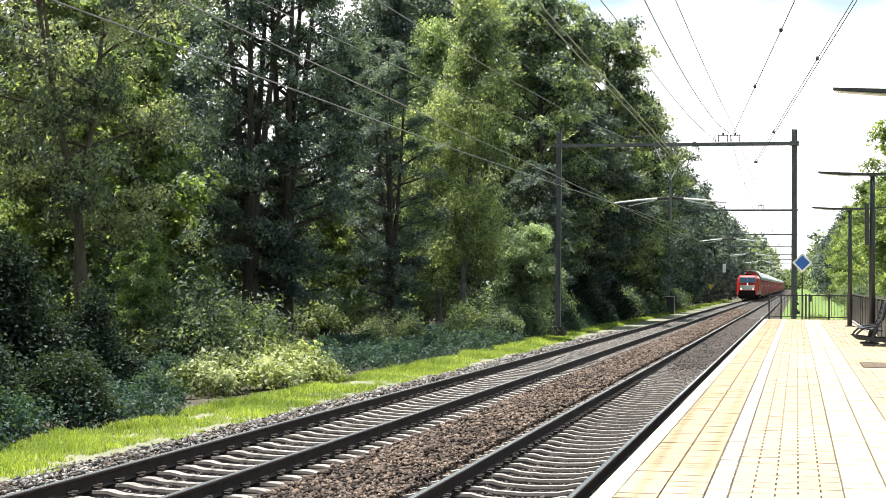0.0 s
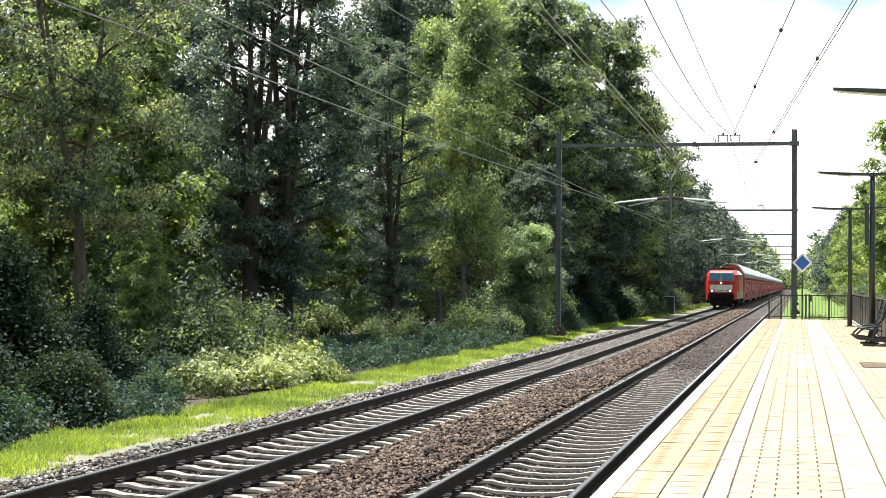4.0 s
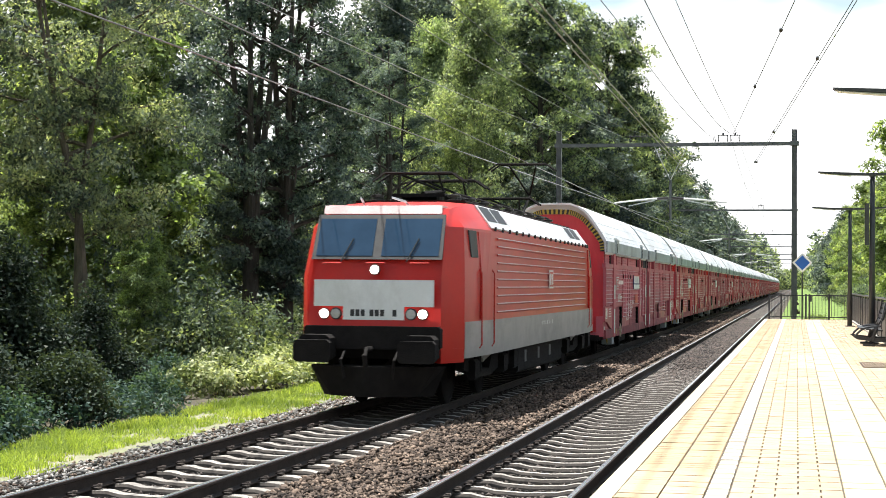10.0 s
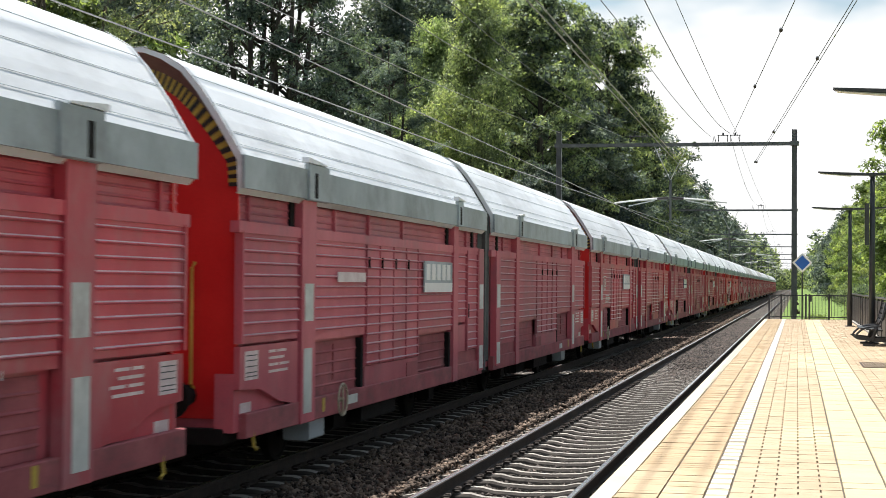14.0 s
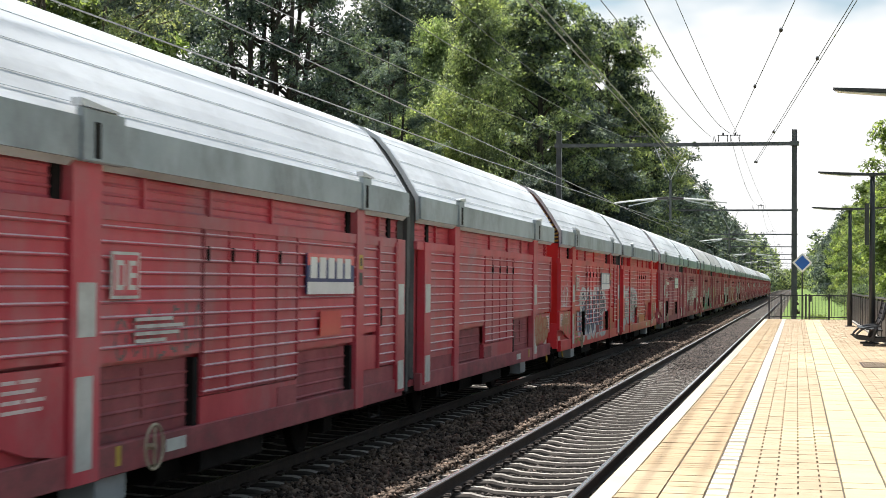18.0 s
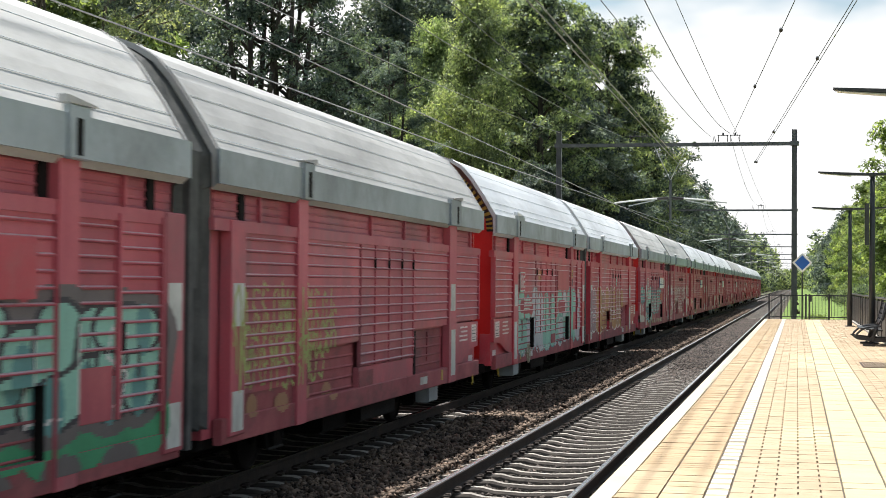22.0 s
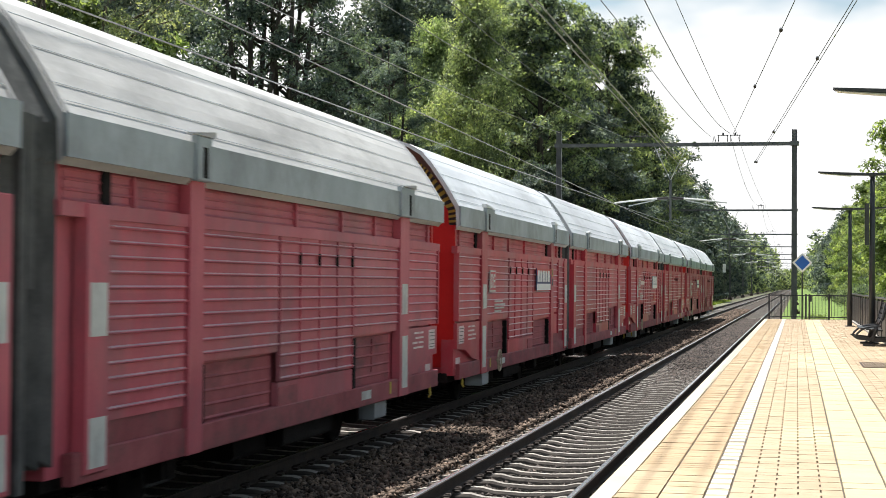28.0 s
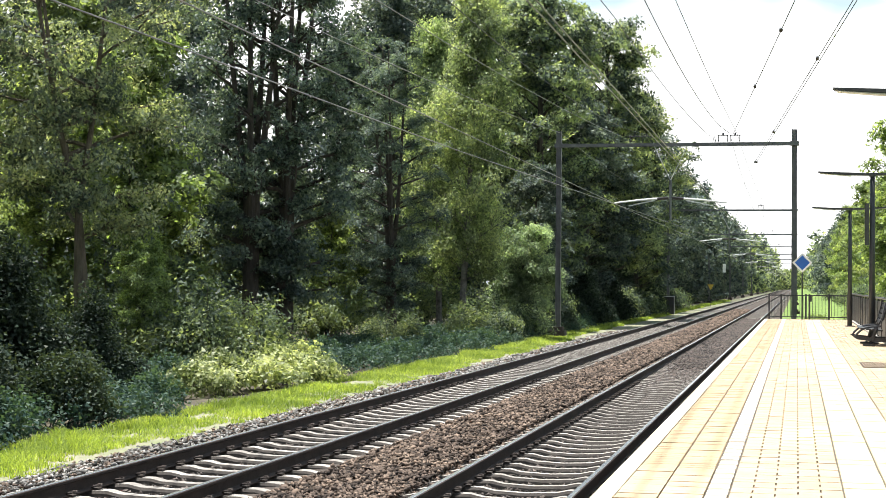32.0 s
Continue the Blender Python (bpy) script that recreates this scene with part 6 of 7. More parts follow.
def letter_row(rng, y0, y1, z0, z1, n, fill, line, halo=None, low_fill=None, thick=0.17, rough=0.0):
    """A row of fat upright forms joined by bars, like lettering but none of it a readable sign."""
    w = (y1 - y0) / n
    h = z1 - z0
    forms = []
    for i in range(n):
        ya = y0 + w * (i + 0.22) + rng.uniform(-0.05, 0.05)
        yb = y0 + w * (i + 0.74) + rng.uniform(-0.05, 0.05)
        lo, hi = z0 + thick + rng.uniform(0, 0.1) * h, z1 - thick - rng.uniform(0, 0.16) * h
        lean = rng.uniform(-0.12, 0.16)
        bar = rng.choice((lo, (lo + hi) / 2, hi, hi))
        forms.append([(ya, lo), (ya + lean, hi)])
        forms.append([(yb, lo + rng.uniform(0, 0.3) * h), (yb + lean, hi - rng.uniform(0, 0.2) * h)])
        forms.append([(ya, bar), (yb + lean * 0.5, min(hi, bar + rng.uniform(-0.1, 0.15) * h))])
    out = []
    if halo:
        for pts in forms:
            out.append(("w", pts, thick + 0.15, halo))
        for _ in range(3 * n):
            a, b = rng.choice(forms)[1]
            out.append(("s", [(a, b), (a + rng.uniform(-0.25, 0.25), b + rng.uniform(0.1, 0.32))], 0.07, halo))
    for pts in forms:
        if line:
            out.append(("w", pts, thick + 0.045, line))
        out.append(("w", pts, thick * rng.uniform(1 - rough, 1 + rough), fill))
    if low_fill:
        for pts in forms:
            a = min(pts, key=lambda p: p[1])
            out.append(("e", a[0], a[1], thick * 0.95, thick * 1.3, low_fill))
    for i in range(n * 2):
        pts = rng.choice(forms)
        if line:
            a, b = pts[0]
            out.append(("s", [(a + rng.uniform(-0.1, 0.1), b + rng.uniform(0, 0.2)), (a + rng.uniform(-0.1, 0.25), b + rng.uniform(0.25, 0.5))], 0.025, line))
    return out


def tag_line(rng, y0, y1, z0, z1, col, width=0.02, step=0.28):
    """Quick looping scrawl: loops, hooks and uprights that spell nothing."""
    out, y = [], y0
    h = z1 - z0
    while y < y1:
        w = step * rng.uniform(0.55, 0.85)
        kind = rng.randrange(5)
        if kind == 0:
            pts = [(y + w * (0.5 + 0.5 * math.cos(t)), z0 + h * (0.45 + 0.42 * math.sin(t))) for t in (0.4, 1.4, 2.4, 3.4, 4.4, 5.4, 6.4)]
        elif kind == 1:
            pts = [(y, z0), (y + w * 0.1, z1), (y + w * 0.5, z0 + h * 0.4), (y + w * 0.9, z1 - h * 0.1), (y + w, z0 + h * 0.05)]
        elif kind == 2:
            pts = [(y + w * 0.9, z1 - h * 0.1), (y + w * 0.3, z1), (y + w * 0.1, z0 + h * 0.65), (y + w * 0.9, z0 + h * 0.4), (y + w * 0.6, z0), (y, z0 + h * 0.1)]
        elif kind == 3:
            pts = [(y + w * 0.2, z1), (y + w * 0.2, z0), (y + w * 0.9, z0 + h * 0.08)]
        else:
            pts = [(y + w * 0.1, z0), (y + w * 0.15, z0 + h * 0.8), (y + w * 0.6, z1), (y + w * 0.9, z0 + h * 0.6), (y + w * 0.85, z0)]
        j = rng.uniform(-0.1, 0.1) * h
        out.append(("s", [(a, b + j + rng.uniform(-0.04, 0.04) * h) for a, b in pts], width * rng.uniform(0.8, 1.2), col))
        y += step * rng.uniform(0.85, 1.2)
    return out


def humps(rng, y0, y1, z, n, col, r=0.3):
    return [("e", y0 + (y1 - y0) * (i + 0.5) / n, z + rng.uniform(-0.05, 0.05), r * rng.uniform(0.8, 1.5), r * rng.uniform(0.5, 0.9), col) for i in range(n)]


def spray_jobs(k):
    rng = random.Random(40 + k)
    if k == 0:
        return tag_line(rng, 6.3, 8.4, 1.05, 1.6, "white", 0.032, 0.62) + tag_line(rng, 10.6, 11.9, 1.45, 2.0, "white", 0.022, 0.4) + tag_line(rng, 10.5, 11.8, 1.05, 1.5, "white", 0.02, 0.42)
    if k == 1:
        return tag_line(rng, 21.5, 23.0, 1.0, 1.5, "white", 0.015, 0.4)
    if k == 5:
        return letter_row(rng, 24.2, 25.9, 0.85, 1.45, 3, "tan", "orange", None, None, 0.09) + tag_line(rng, 3.2, 5.0, 1.5, 1.9, "dim", 0.015)
    if k == 6:
        return (tag_line(rng, 0.7, 1.9, 1.6, 2.05, "white", 0.025, 0.25) + tag_line(rng, 0.8, 2.3, 0.95, 1.42, "tan", 0.05, 0.4)
                + tag_line(rng, 2.6, 3.9, 0.85, 1.35, "tan", 0.035, 0.4) + tag_line(rng, 3.1, 4.2, 0.7, 0.95, "lime", 0.03, 0.5)
                + humps(rng, 4.3, 9.2, 1.15, 8, "grey", 0.45) + humps(rng, 4.6, 8.8, 1.85, 6, "white", 0.22)
                + [("s", [(8.9, 1.9), (9.6, 2.05)], 0.05, "grey"), ("s", [(4.5, 1.6), (4.1, 1.9)], 0.05, "grey"), ("s", [(9.2, 1.4), (9.8, 1.35)], 0.05, "grey")]
                + letter_row(rng, 4.5, 9.3, 0.80, 1.95, 5, "navy", "white", "grey", "slate", 0.17)
                + humps(rng, 4.4, 9.0, 0.74, 7, "pale", 0.12)
                + tag_line(rng, 10.3, 10.9, 0.8, 2.0, "tan", 0.03, 0.3) + tag_line(rng, 9.6, 10.4, 0.75, 1.15, "tan", 0.03, 0.3)
                + humps(rng, 14.8, 18.4, 1.45, 5, "teal", 0.3) + letter_row(rng, 14.6, 18.6, 0.92, 1.95, 4, "dim", "pale", "grey", "pale", 0.11)
                + tag_line(rng, 15.0, 18.4, 1.0, 1.9, "white", 0.022, 0.5) + tag_line(rng, 24.0, 25.9, 0.85, 1.45, "tan", 0.05, 0.5))
    if k == 7:
        return (letter_row(rng, 16.4, 18.7, 0.95, 1.9, 3, "white", "faded", None, None, 0.10, 0.3) + letter_row(rng, 19.0, 21.4, 1.05, 2.05, 4, "white", "faded", None, None, 0.10, 0.3)
                + letter_row(rng, 21.6, 23.7, 1.15, 2.0, 3, "white", "faded", None, None, 0.08, 0.3) + tag_line(rng, 24.0, 25.3, 1.2, 2.0, "white", 0.06, 0.6))
    if k == 8:
        return (humps(rng, 3.2, 4.5, 1.25, 4, "faded", 0.42) + humps(rng, 3.3, 4.4, 0.8, 3, "faded", 0.3)
                + humps(rng, 5.3, 12.2, 0.98, 12, "green", 0.42) + humps(rng, 6.0, 9.5, 1.45, 6, "green", 0.35)
                + humps(rng, 5.6, 12.0, 0.66, 6, "dim", 0.26)
                + [("s", [(6.3, 2.02), (6.55, 1.55), (6.9, 1.2)], 0.22, "black"), ("s", [(6.3, 2.0), (6.55, 1.55), (6.9, 1.2)], 0.18, "mint")]
                + letter_row(rng, 5.2, 9.6, 0.9, 1.75, 5, "mint", "black", None, "teal", 0.16)
                + letter_row(rng, 9.0, 12.1, 0.92, 2.0, 3, "mint", "black", "dim", "teal", 0.17)
                + tag_line(rng, 5.6, 11.8, 1.1, 1.75, "white", 0.014, 0.7)
                + tag_line(rng, 14.0, 17.4, 1.5, 2.05, "lime", 0.02, 0.3) + tag_line(rng, 14.2, 17.2, 1.0, 1.5, "lime", 0.022, 0.34) + tag_line(rng, 13.9, 17.6, 1.25, 1.8, "lime", 0.018, 0.26)
                + humps(rng, 14.2, 18.0, 0.85, 4, "tan", 0.16))
    if k == 9:
        return (humps(rng, 3.0, 12.0, 1.05, 12, "grey", 0.40) + bubble_piece(rng, 3.0, 7.9, 0.72, 2.0, 6, "mint", "teal", None, "grey") + bubble_piece(rng, 8.3, 12.0, 0.80, 2.02, 5, "mint", "teal", None, "grey")
                + [("e", 5.7, 2.28, 0.22, 0.13, "gold"), ("e", 9.9, 2.28, 0.14, 0.13, "gold"), ("s", [(3.4, 1.66), (4.7, 1.62)], 0.13, "red"), ("s", [(8.5, 1.6), (9.4, 1.6)], 0.13, "red")]
                + tag_line(rng, 3.0, 7.0, 0.62, 0.78, "white", 0.014, 0.3)
                + bubble_piece(rng, 13.9, 15.4, 0.78, 2.0, 2, "faded", "white") + humps(rng, 15.7, 22.0, 1.1, 8, "tan", 0.4)
                + bubble_piece(rng, 15.6, 22.3, 0.82, 2.03, 7, "tan", "white", None, "gold") + [("e", 15.9, 2.22, 0.12, 0.16, "pale"), ("e", 20.4, 2.2, 0.16, 0.14, "mint")])
    if k == 10:
        return ([("e", 1.5, 1.75, 0.8, 0.35, "dim")] + letter_row(rng, 1.1, 2.5, 1.45, 2.05, 2, "mint", "black", None, "teal", 0.12) + humps(rng, 0.6, 2.2, 0.85, 4, "pale", 0.25)
                + humps(rng, 2.7, 5.0, 1.3, 5, "teal", 0.45) + bubble_piece(rng, 2.7, 5.1, 1.2, 2.05, 3, "mint", "black", None, "pale") + letter_row(rng, 2.8, 5.2, 0.75, 1.35, 3, "teal", "black", None, "mint", 0.12)
                + humps(rng, 5.0, 9.3, 1.4, 9, "dim", 0.45) + letter_row(rng, 5.1, 9.3, 0.95, 2.05, 6, "teal", "black", None, "mint", 0.11) + tag_line(rng, 5.2, 9.2, 1.15, 1.75, "mint", 0.03, 0.4)
                + tag_line(rng, 5.0, 9.4, 1.1, 1.6, "pale", 0.018, 0.3) + humps(rng, 5.2, 9.4, 0.72, 5, "lime", 0.12) + humps(rng, 6.0, 9.8, 0.75, 4, "pale", 0.12)
                + tag_line(rng, 10.4, 12.1, 1.8, 2.3, "pale", 0.024, 0.24) + tag_line(rng, 10.4, 12.1, 1.2, 1.75, "pale", 0.024, 0.24)
                + tag_line(rng, 13.6, 25.6, 1.66, 2.02, "white", 0.022, 0.30) + tag_line(rng, 14.0, 25.0, 1.22, 1.55, "white", 0.022, 0.32) + tag_line(rng, 16.6, 22.5, 0.9, 1.15, "white", 0.02, 0.4) + tag_line(rng, 14.6, 17.6, 0.85, 1.3, "white", 0.03, 0.6))
    return []


def build_wagons():
    sets = {m: wagon_mesh_set(m) for m in ("wag_red", "wag_red_dull", "wag_red_fresh")}
    sets["first"] = wagon_mesh_set("wag_red_dull", "wag_red_fresh", "wag_roof", "wag_roof")
    sets["worn"] = wagon_mesh_set("wag_red_dull", "wag_red_deep", "wag_roof_dull")
    out = []
    rng = random.Random(17)
    dull = (0, 2, 4, 7, 8, 10, 11, 12, 13, 16)
    for k in range(17):
        state_words = "and sprayed side" if spray_jobs(k) else "and dusty side"
        w = thing("car_carrier_wagon", ("bright red" if k == 6 else "dull maroon" if k in dull else "red") + " car-carrier wagon with " + ("grey" if k in (8, 10, 13) else "silver") + " roof " + state_words, "railway wagon", group="train wagons")
        made = []
        parts = sets["first" if k == 0 else "worn" if k in (8, 10, 13) else "wag_red_fresh" if k == 6 else "wag_red_dull" if k in dull else "wag_red"]
        for name, parent, me, label in parts:
            ob = new(name, me)
            ob.parent = w if parent is None else made[parent]
            if label:
                ob["label"] = label
            made.append(ob)
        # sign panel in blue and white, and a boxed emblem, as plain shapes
        if k in (8, 9):
            part("paint_patch", Geo().box(1.478, 1.490, 8.15, 9.95, 1.98, 2.42), "wag_red", w, "plain repainted patch where a sign was")
        else:
            blue = k in (0, 4, 5, 10, 11, 14, 16)
            sign = part("sign_panel", Geo().box(1.485, 1.505, 8.2, 10.1, 1.98, 2.44), "logo_blue" if blue else "wag_fascia", w, "blue and white sign panel" if blue else "grey and white sign panel")
            part("sign_band", Geo().box(1.505, 1.507, 8.2, 10.1, 1.98, 2.12), "white", sign)
            if blue:
                part("sign_corner", Geo().prism([(8.2, 2.44), (8.2, 2.30), (9.0, 2.38), (10.1, 2.32), (10.1, 2.44)], "x", 1.505, 1.5065), "wag_red_deep", sign, "red upper strip")
            for i in range(5):
                c0 = 8.31 + i * 0.345
                part("sign_block", Geo().box(1.505, 1.509, c0, c0 + 0.25, 2.16, 2.40).mesh("sign_block", "white"), "white", sign)
        if k not in (2, 4, 11):
            em = part("emblem", Geo().box(1.49, 1.499, 3.04, 3.60, 1.97, 2.35), "reflect", w, "pale boxed emblem")
            part("emblem_mark", Geo().box(1.499, 1.502, 3.075, 3.565, 1.995, 2.325), "wag_red", em)
            part("emblem_mark", Geo().box(1.502, 1.504, 3.12, 3.17, 2.04, 2.28).box(1.502, 1.504, 3.17, 3.27, 2.24, 2.28).box(1.502, 1.504, 3.17, 3.27, 2.04, 2.08).box(1.502, 1.504, 3.27, 3.30, 2.07, 2.25).box(1.502, 1.504, 3.36, 3.41, 2.04, 2.28).box(1.502, 1.504, 3.41, 3.52, 2.24, 2.28).box(1.502, 1.504, 3.41, 3.52, 2.14, 2.18).box(1.502, 1.504, 3.41, 3.52, 2.04, 2.08), "reflect", em)
            part("side_lettering", Geo().box(1.486, 1.490, 3.55, 4.35, 1.78, 1.81).box(1.486, 1.490, 3.55, 4.6, 1.72, 1.75).box(1.486, 1.490, 3.55, 4.5, 1.66, 1.69).box(1.486, 1.490, 3.55, 4.2, 1.60, 1.63), "reflect", w, "faded lines of small print")
        if k in (0, 2, 7, 12, 15, 16):
            part("side_lettering", Geo().box(1.486, 1.492, 3.75, 5.0, 2.12, 2.24), "light_trim", w, "faded pale lettering bar")
        if k in (0, 1, 5, 10, 11, 15, 16):
            part("paint_patch", Geo().box(1.486, 1.492, 8.75, 9.6, 1.5, 1.78), "wag_red_deep", w, "fresh red repaint patch")
        if k in (5, 6, 9, 14):
            lab = part("warning_label", Geo().box(1.4925, 1.495, 10.38, 10.54, 2.28, 2.46), "yellow", w, "small yellow warning label")
            part("label_mark", Geo().box(1.495, 1.4965, 10.42, 10.50, 2.32, 2.42), "hazard_black", lab)
            part("warning_label", Geo().box(1.4925, 1.495, 10.38, 10.54, 2.08, 2.24), "hazard_black", w, "small black and yellow warning label")
        if spray_jobs(k):
            paint(w, spray_jobs(k))
        if k == 16:
            for x in (-1.1, 1.1):
                part("tail_board", Geo().box(x - 0.12, x + 0.12, 26.38, 26.40, 1.5, 1.75), "white", w)
        out.append(w)
    return out


# ---- locomotive ----
def loco_ring(s_low, s_top, w, wt=None, roof=0.0):
    """One cross ring of the body shell; the front leans back above the waist, the roof rises behind the cab."""
    wt = w if wt is None else wt
    zs = [(w, 1.02), (w, 1.50), (w, 2.22), (wt - 0.03, 3.06), (wt - 0.16, 3.22 + roof * 0.3), (wt - 0.30 - roof * 0.5, 3.38 + roof), (0.6, 3.42 + roof)]
    pts = []
    for x, z in zs:
        t = max(0.0, min(1.0, (z - 2.2) / 1.2))
        pts.append((x, s_low + (s_top - s_low) * t, z))
    return pts + [(-x, y, z) for x, y, z in reversed(pts)]


def build_loco():
    lo = thing("locomotive", "red electric locomotive with white front panel and lit headlamps", "locomotive", group="train")
    L = 19.15
    rings = [loco_ring(0.42, 1.02, 1.14), loco_ring(1.05, 1.45, 1.40, 1.35), loco_ring(2.7, 2.8, 1.5, None, 0.15), loco_ring(L - 2.7, L - 2.8, 1.5, None, 0.15), loco_ring(L - 1.05, L - 1.45, 1.40, 1.35), loco_ring(L - 0.42, L - 1.02, 1.14)]
    n = len(rings[0])
    g = Geo().add([p for r in rings for p in r], [(j * n + i, j * n + i + 1, (j + 1) * n + i + 1, (j + 1) * n + i) for j in range(len(rings) - 1) for i in range(n - 1)] + [tuple(range(n - 1, -1, -1)), tuple(range((len(rings) - 1) * n, len(rings) * n))])
    body = part("body", g, "loco_red", lo, "glossy red body shell with leaning cab", True)
    body.data.set_sharp_from_angle(angle=radians(14))
    part("floor_pan", Geo().box(-1.2, 1.2, 0.7, L - 0.7, 0.85, 1.03), "wag_dark", lo)
    def side_x(s, z):
        low = np.interp(s, [0.42, 1.05, 2.7], [1.14, 1.40, 1.5])
        top = np.interp(s, [1.02, 1.45, 2.8], [1.14, 1.35, 1.5]) - 0.03
        return float(low + (top - low) * max(0.0, min(1.0, (z - 2.22) / 0.84)))

    def side_sheet(sg, S, s0, s1, z0, z1, out, deep=0.03):
        """A flush sheet that follows the cab side."""
        grid = [(s, z) for z in (z0, (z0 + z1) / 2, z1) for s in (s0, (s0 + s1) / 2, s1)]
        vs = [(sg * (side_x(s, z) + out), S(s), z) for s, z in grid] + [(sg * (side_x(s, z) - deep), S(s), z) for s, z in grid]
        fs = [(r * 3 + c, r * 3 + c + 1, r * 3 + c + 4, r * 3 + c + 3) for r in (0, 1) for c in (0, 1)]
        fs += [tuple(9 + i for i in reversed(f)) for f in fs]
        rim = [0, 1, 2, 5, 8, 7, 6, 3]
        fs += [(rim[i], rim[(i + 1) % 8], 9 + rim[(i + 1) % 8], 9 + rim[i]) for i in range(8)]
        return Geo().add(vs, fs)
    for sg in (-1, 1):
        # grey skirt follows the plan of the body
        plan = [(1.405, 1.07), (1.503, 2.7), (1.503, L - 2.7), (1.405, L - 1.07)]
        vs = []
        for x, s in plan:
            vs += [(sg * x, s, 0.86), (sg * (x + 0.004), s, 1.47), (sg * (x - 0.05), s, 0.86), (sg * (x - 0.05), s, 1.47)]
        fs = []
        for i in range(3):
            k = i * 4
            fs += [(k, k + 4, k + 5, k + 1), (k + 2, k + 3, k + 7, k + 6), (k, k + 2, k + 6, k + 4), (k + 1, k + 5, k + 7, k + 3)]
        part("skirt", Geo().add(vs, fs), "loco_grey", lo, "dirty light grey side skirt")
        for e in (0, 1):
            S = (lambda v: v) if e == 0 else (lambda v: L - v)
            part("cab_skirt", Geo().prism([(sg * 0.98, S(0.62)), (sg * 1.142, S(0.43)), (sg * 1.40, S(1.04)), (sg * 1.15, S(1.04))], "z", 0.80, 1.03), "loco_red", lo, "red lower corner of the cab")
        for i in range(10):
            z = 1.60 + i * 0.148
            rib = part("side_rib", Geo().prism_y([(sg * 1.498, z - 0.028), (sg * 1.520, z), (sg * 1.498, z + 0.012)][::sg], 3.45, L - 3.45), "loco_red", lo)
            # reflected sky along the rib, laid on as a pale strip
            part("rib_sheen", Geo().prism_y([(sg * 1.5205, z - 0.003), (sg * 1.5225, z + 0.003), (sg * 1.501, z + 0.016), (sg * 1.499, z + 0.010)][::sg], 3.45, L - 3.45), "light_trim", rib)
        # cab doors, handrails, windows at both ends
        for e in (0, 1):
            S = (lambda v: v) if e == 0 else (lambda v: L - v)
            xw = lambda s: side_x(s, 1.2)
            part("cab_window", side_sheet(sg, S, 1.52, 1.93, 2.56, 3.02, 0.036, 0.06), "hazard_black", lo, "dark cab side window")
            door = part("cab_door", side_sheet(sg, S, 2.08, 2.86, 1.50, 3.01, 0.026, 0.06), "loco_red", lo, "red cab door")
            for s in (2.02, 2.94):
                part("handrail", Geo().tube([(sg * (side_x(s, 1.0) + 0.01), S(s), 1.0), (sg * (side_x(s, 1.1) + 0.05), S(s), 1.06), (sg * (side_x(s, 2.3) + 0.05), S(s), 2.3), (sg * (side_x(s, 2.5) + 0.01), S(s), 2.36)], 0.014, 5), "loco_red", door, "red handrail")
            part("step_hole", Geo().box(*sorted((sg * (xw(2.2) + 0.004), sg * (xw(2.2) - 0.03))), *sorted((S(2.25), S(2.68))), 1.0, 1.16), "wag_dark", lo)
        # roof panels and louvre windows on the slope
        slope = lambda t: (sg * (1.475 - 0.345 * t), 3.07 + 0.46 * t)
        for s0, s1, mat in ((3.0, 5.2, "glass"), (5.25, 7.4, "loco_roof"), (7.45, 9.6, "loco_roof"), (9.65, 11.8, "loco_roof"), (11.85, 13.6, "loco_roof"), (13.65, 15.7, "glass"), (15.75, 16.4, "loco_roof")):
            a, b = slope(0.06), slope(0.95)
            nrm = (sg * 0.02, 0.02)
            vs = [(a[0], s0, a[1]), (a[0], s1, a[1]), (b[0], s1, b[1]), (b[0], s0, b[1])]
            vs += [(x + nrm[0], y, z + nrm[1]) for x, y, z in vs]
            pn = part("roof_panel", Geo().add(vs, [(0, 3, 2, 1), (4, 5, 6, 7), (0, 1, 5, 4), (1, 2, 6, 5), (2, 3, 7, 6), (3, 0, 4, 7)]), "loco_roof", lo, "silver sloping roof panel")
            if mat == "glass":
                for q in (0, 1):
                    y0, y1 = s0 + 0.12 + q * (s1 - s0 - 0.1) / 2, s0 + (q + 1) * (s1 - s0 - 0.1) / 2
                    a2, b2 = slope(0.32), slope(0.90)
                    vs = [(a2[0] + sg * 0.024, y0, a2[1] + 0.024), (a2[0] + sg * 0.024, y1, a2[1] + 0.024), (b2[0] + sg * 0.024, y1, b2[1] + 0.024), (b2[0] + sg * 0.024, y0, b2[1] + 0.024)]
                    part("roof_window", Geo().add(vs, [(0, 1, 2, 3)]), "hazard_black", pn, "dark louvre window")
            for q in range(3):
                y = s0 + (q + 0.5) * (s1 - s0) / 3
                part("panel_hook", Geo().box(*sorted((sg * 1.46, sg * 1.50)), y - 0.03, y + 0.03, 3.06, 3.14), "hazard_black", pn)
        # bogies
        for c in (3.9, L - 3.9):
            bog = part("bogie_frame", Geo().prism([(c - 2.0, 0.62), (c - 1.9, 0.82), (c - 0.6, 0.82), (c - 0.3, 0.55), (c + 0.3, 0.55), (c + 0.6, 0.82), (c + 1.9, 0.82), (c + 2.0, 0.62), (c + 0.5, 0.42), (c - 0.5, 0.42)][::-1], "x", *sorted((sg * 1.05, sg * 1.22))), "wag_dark", lo, "black grimy bogie frame")
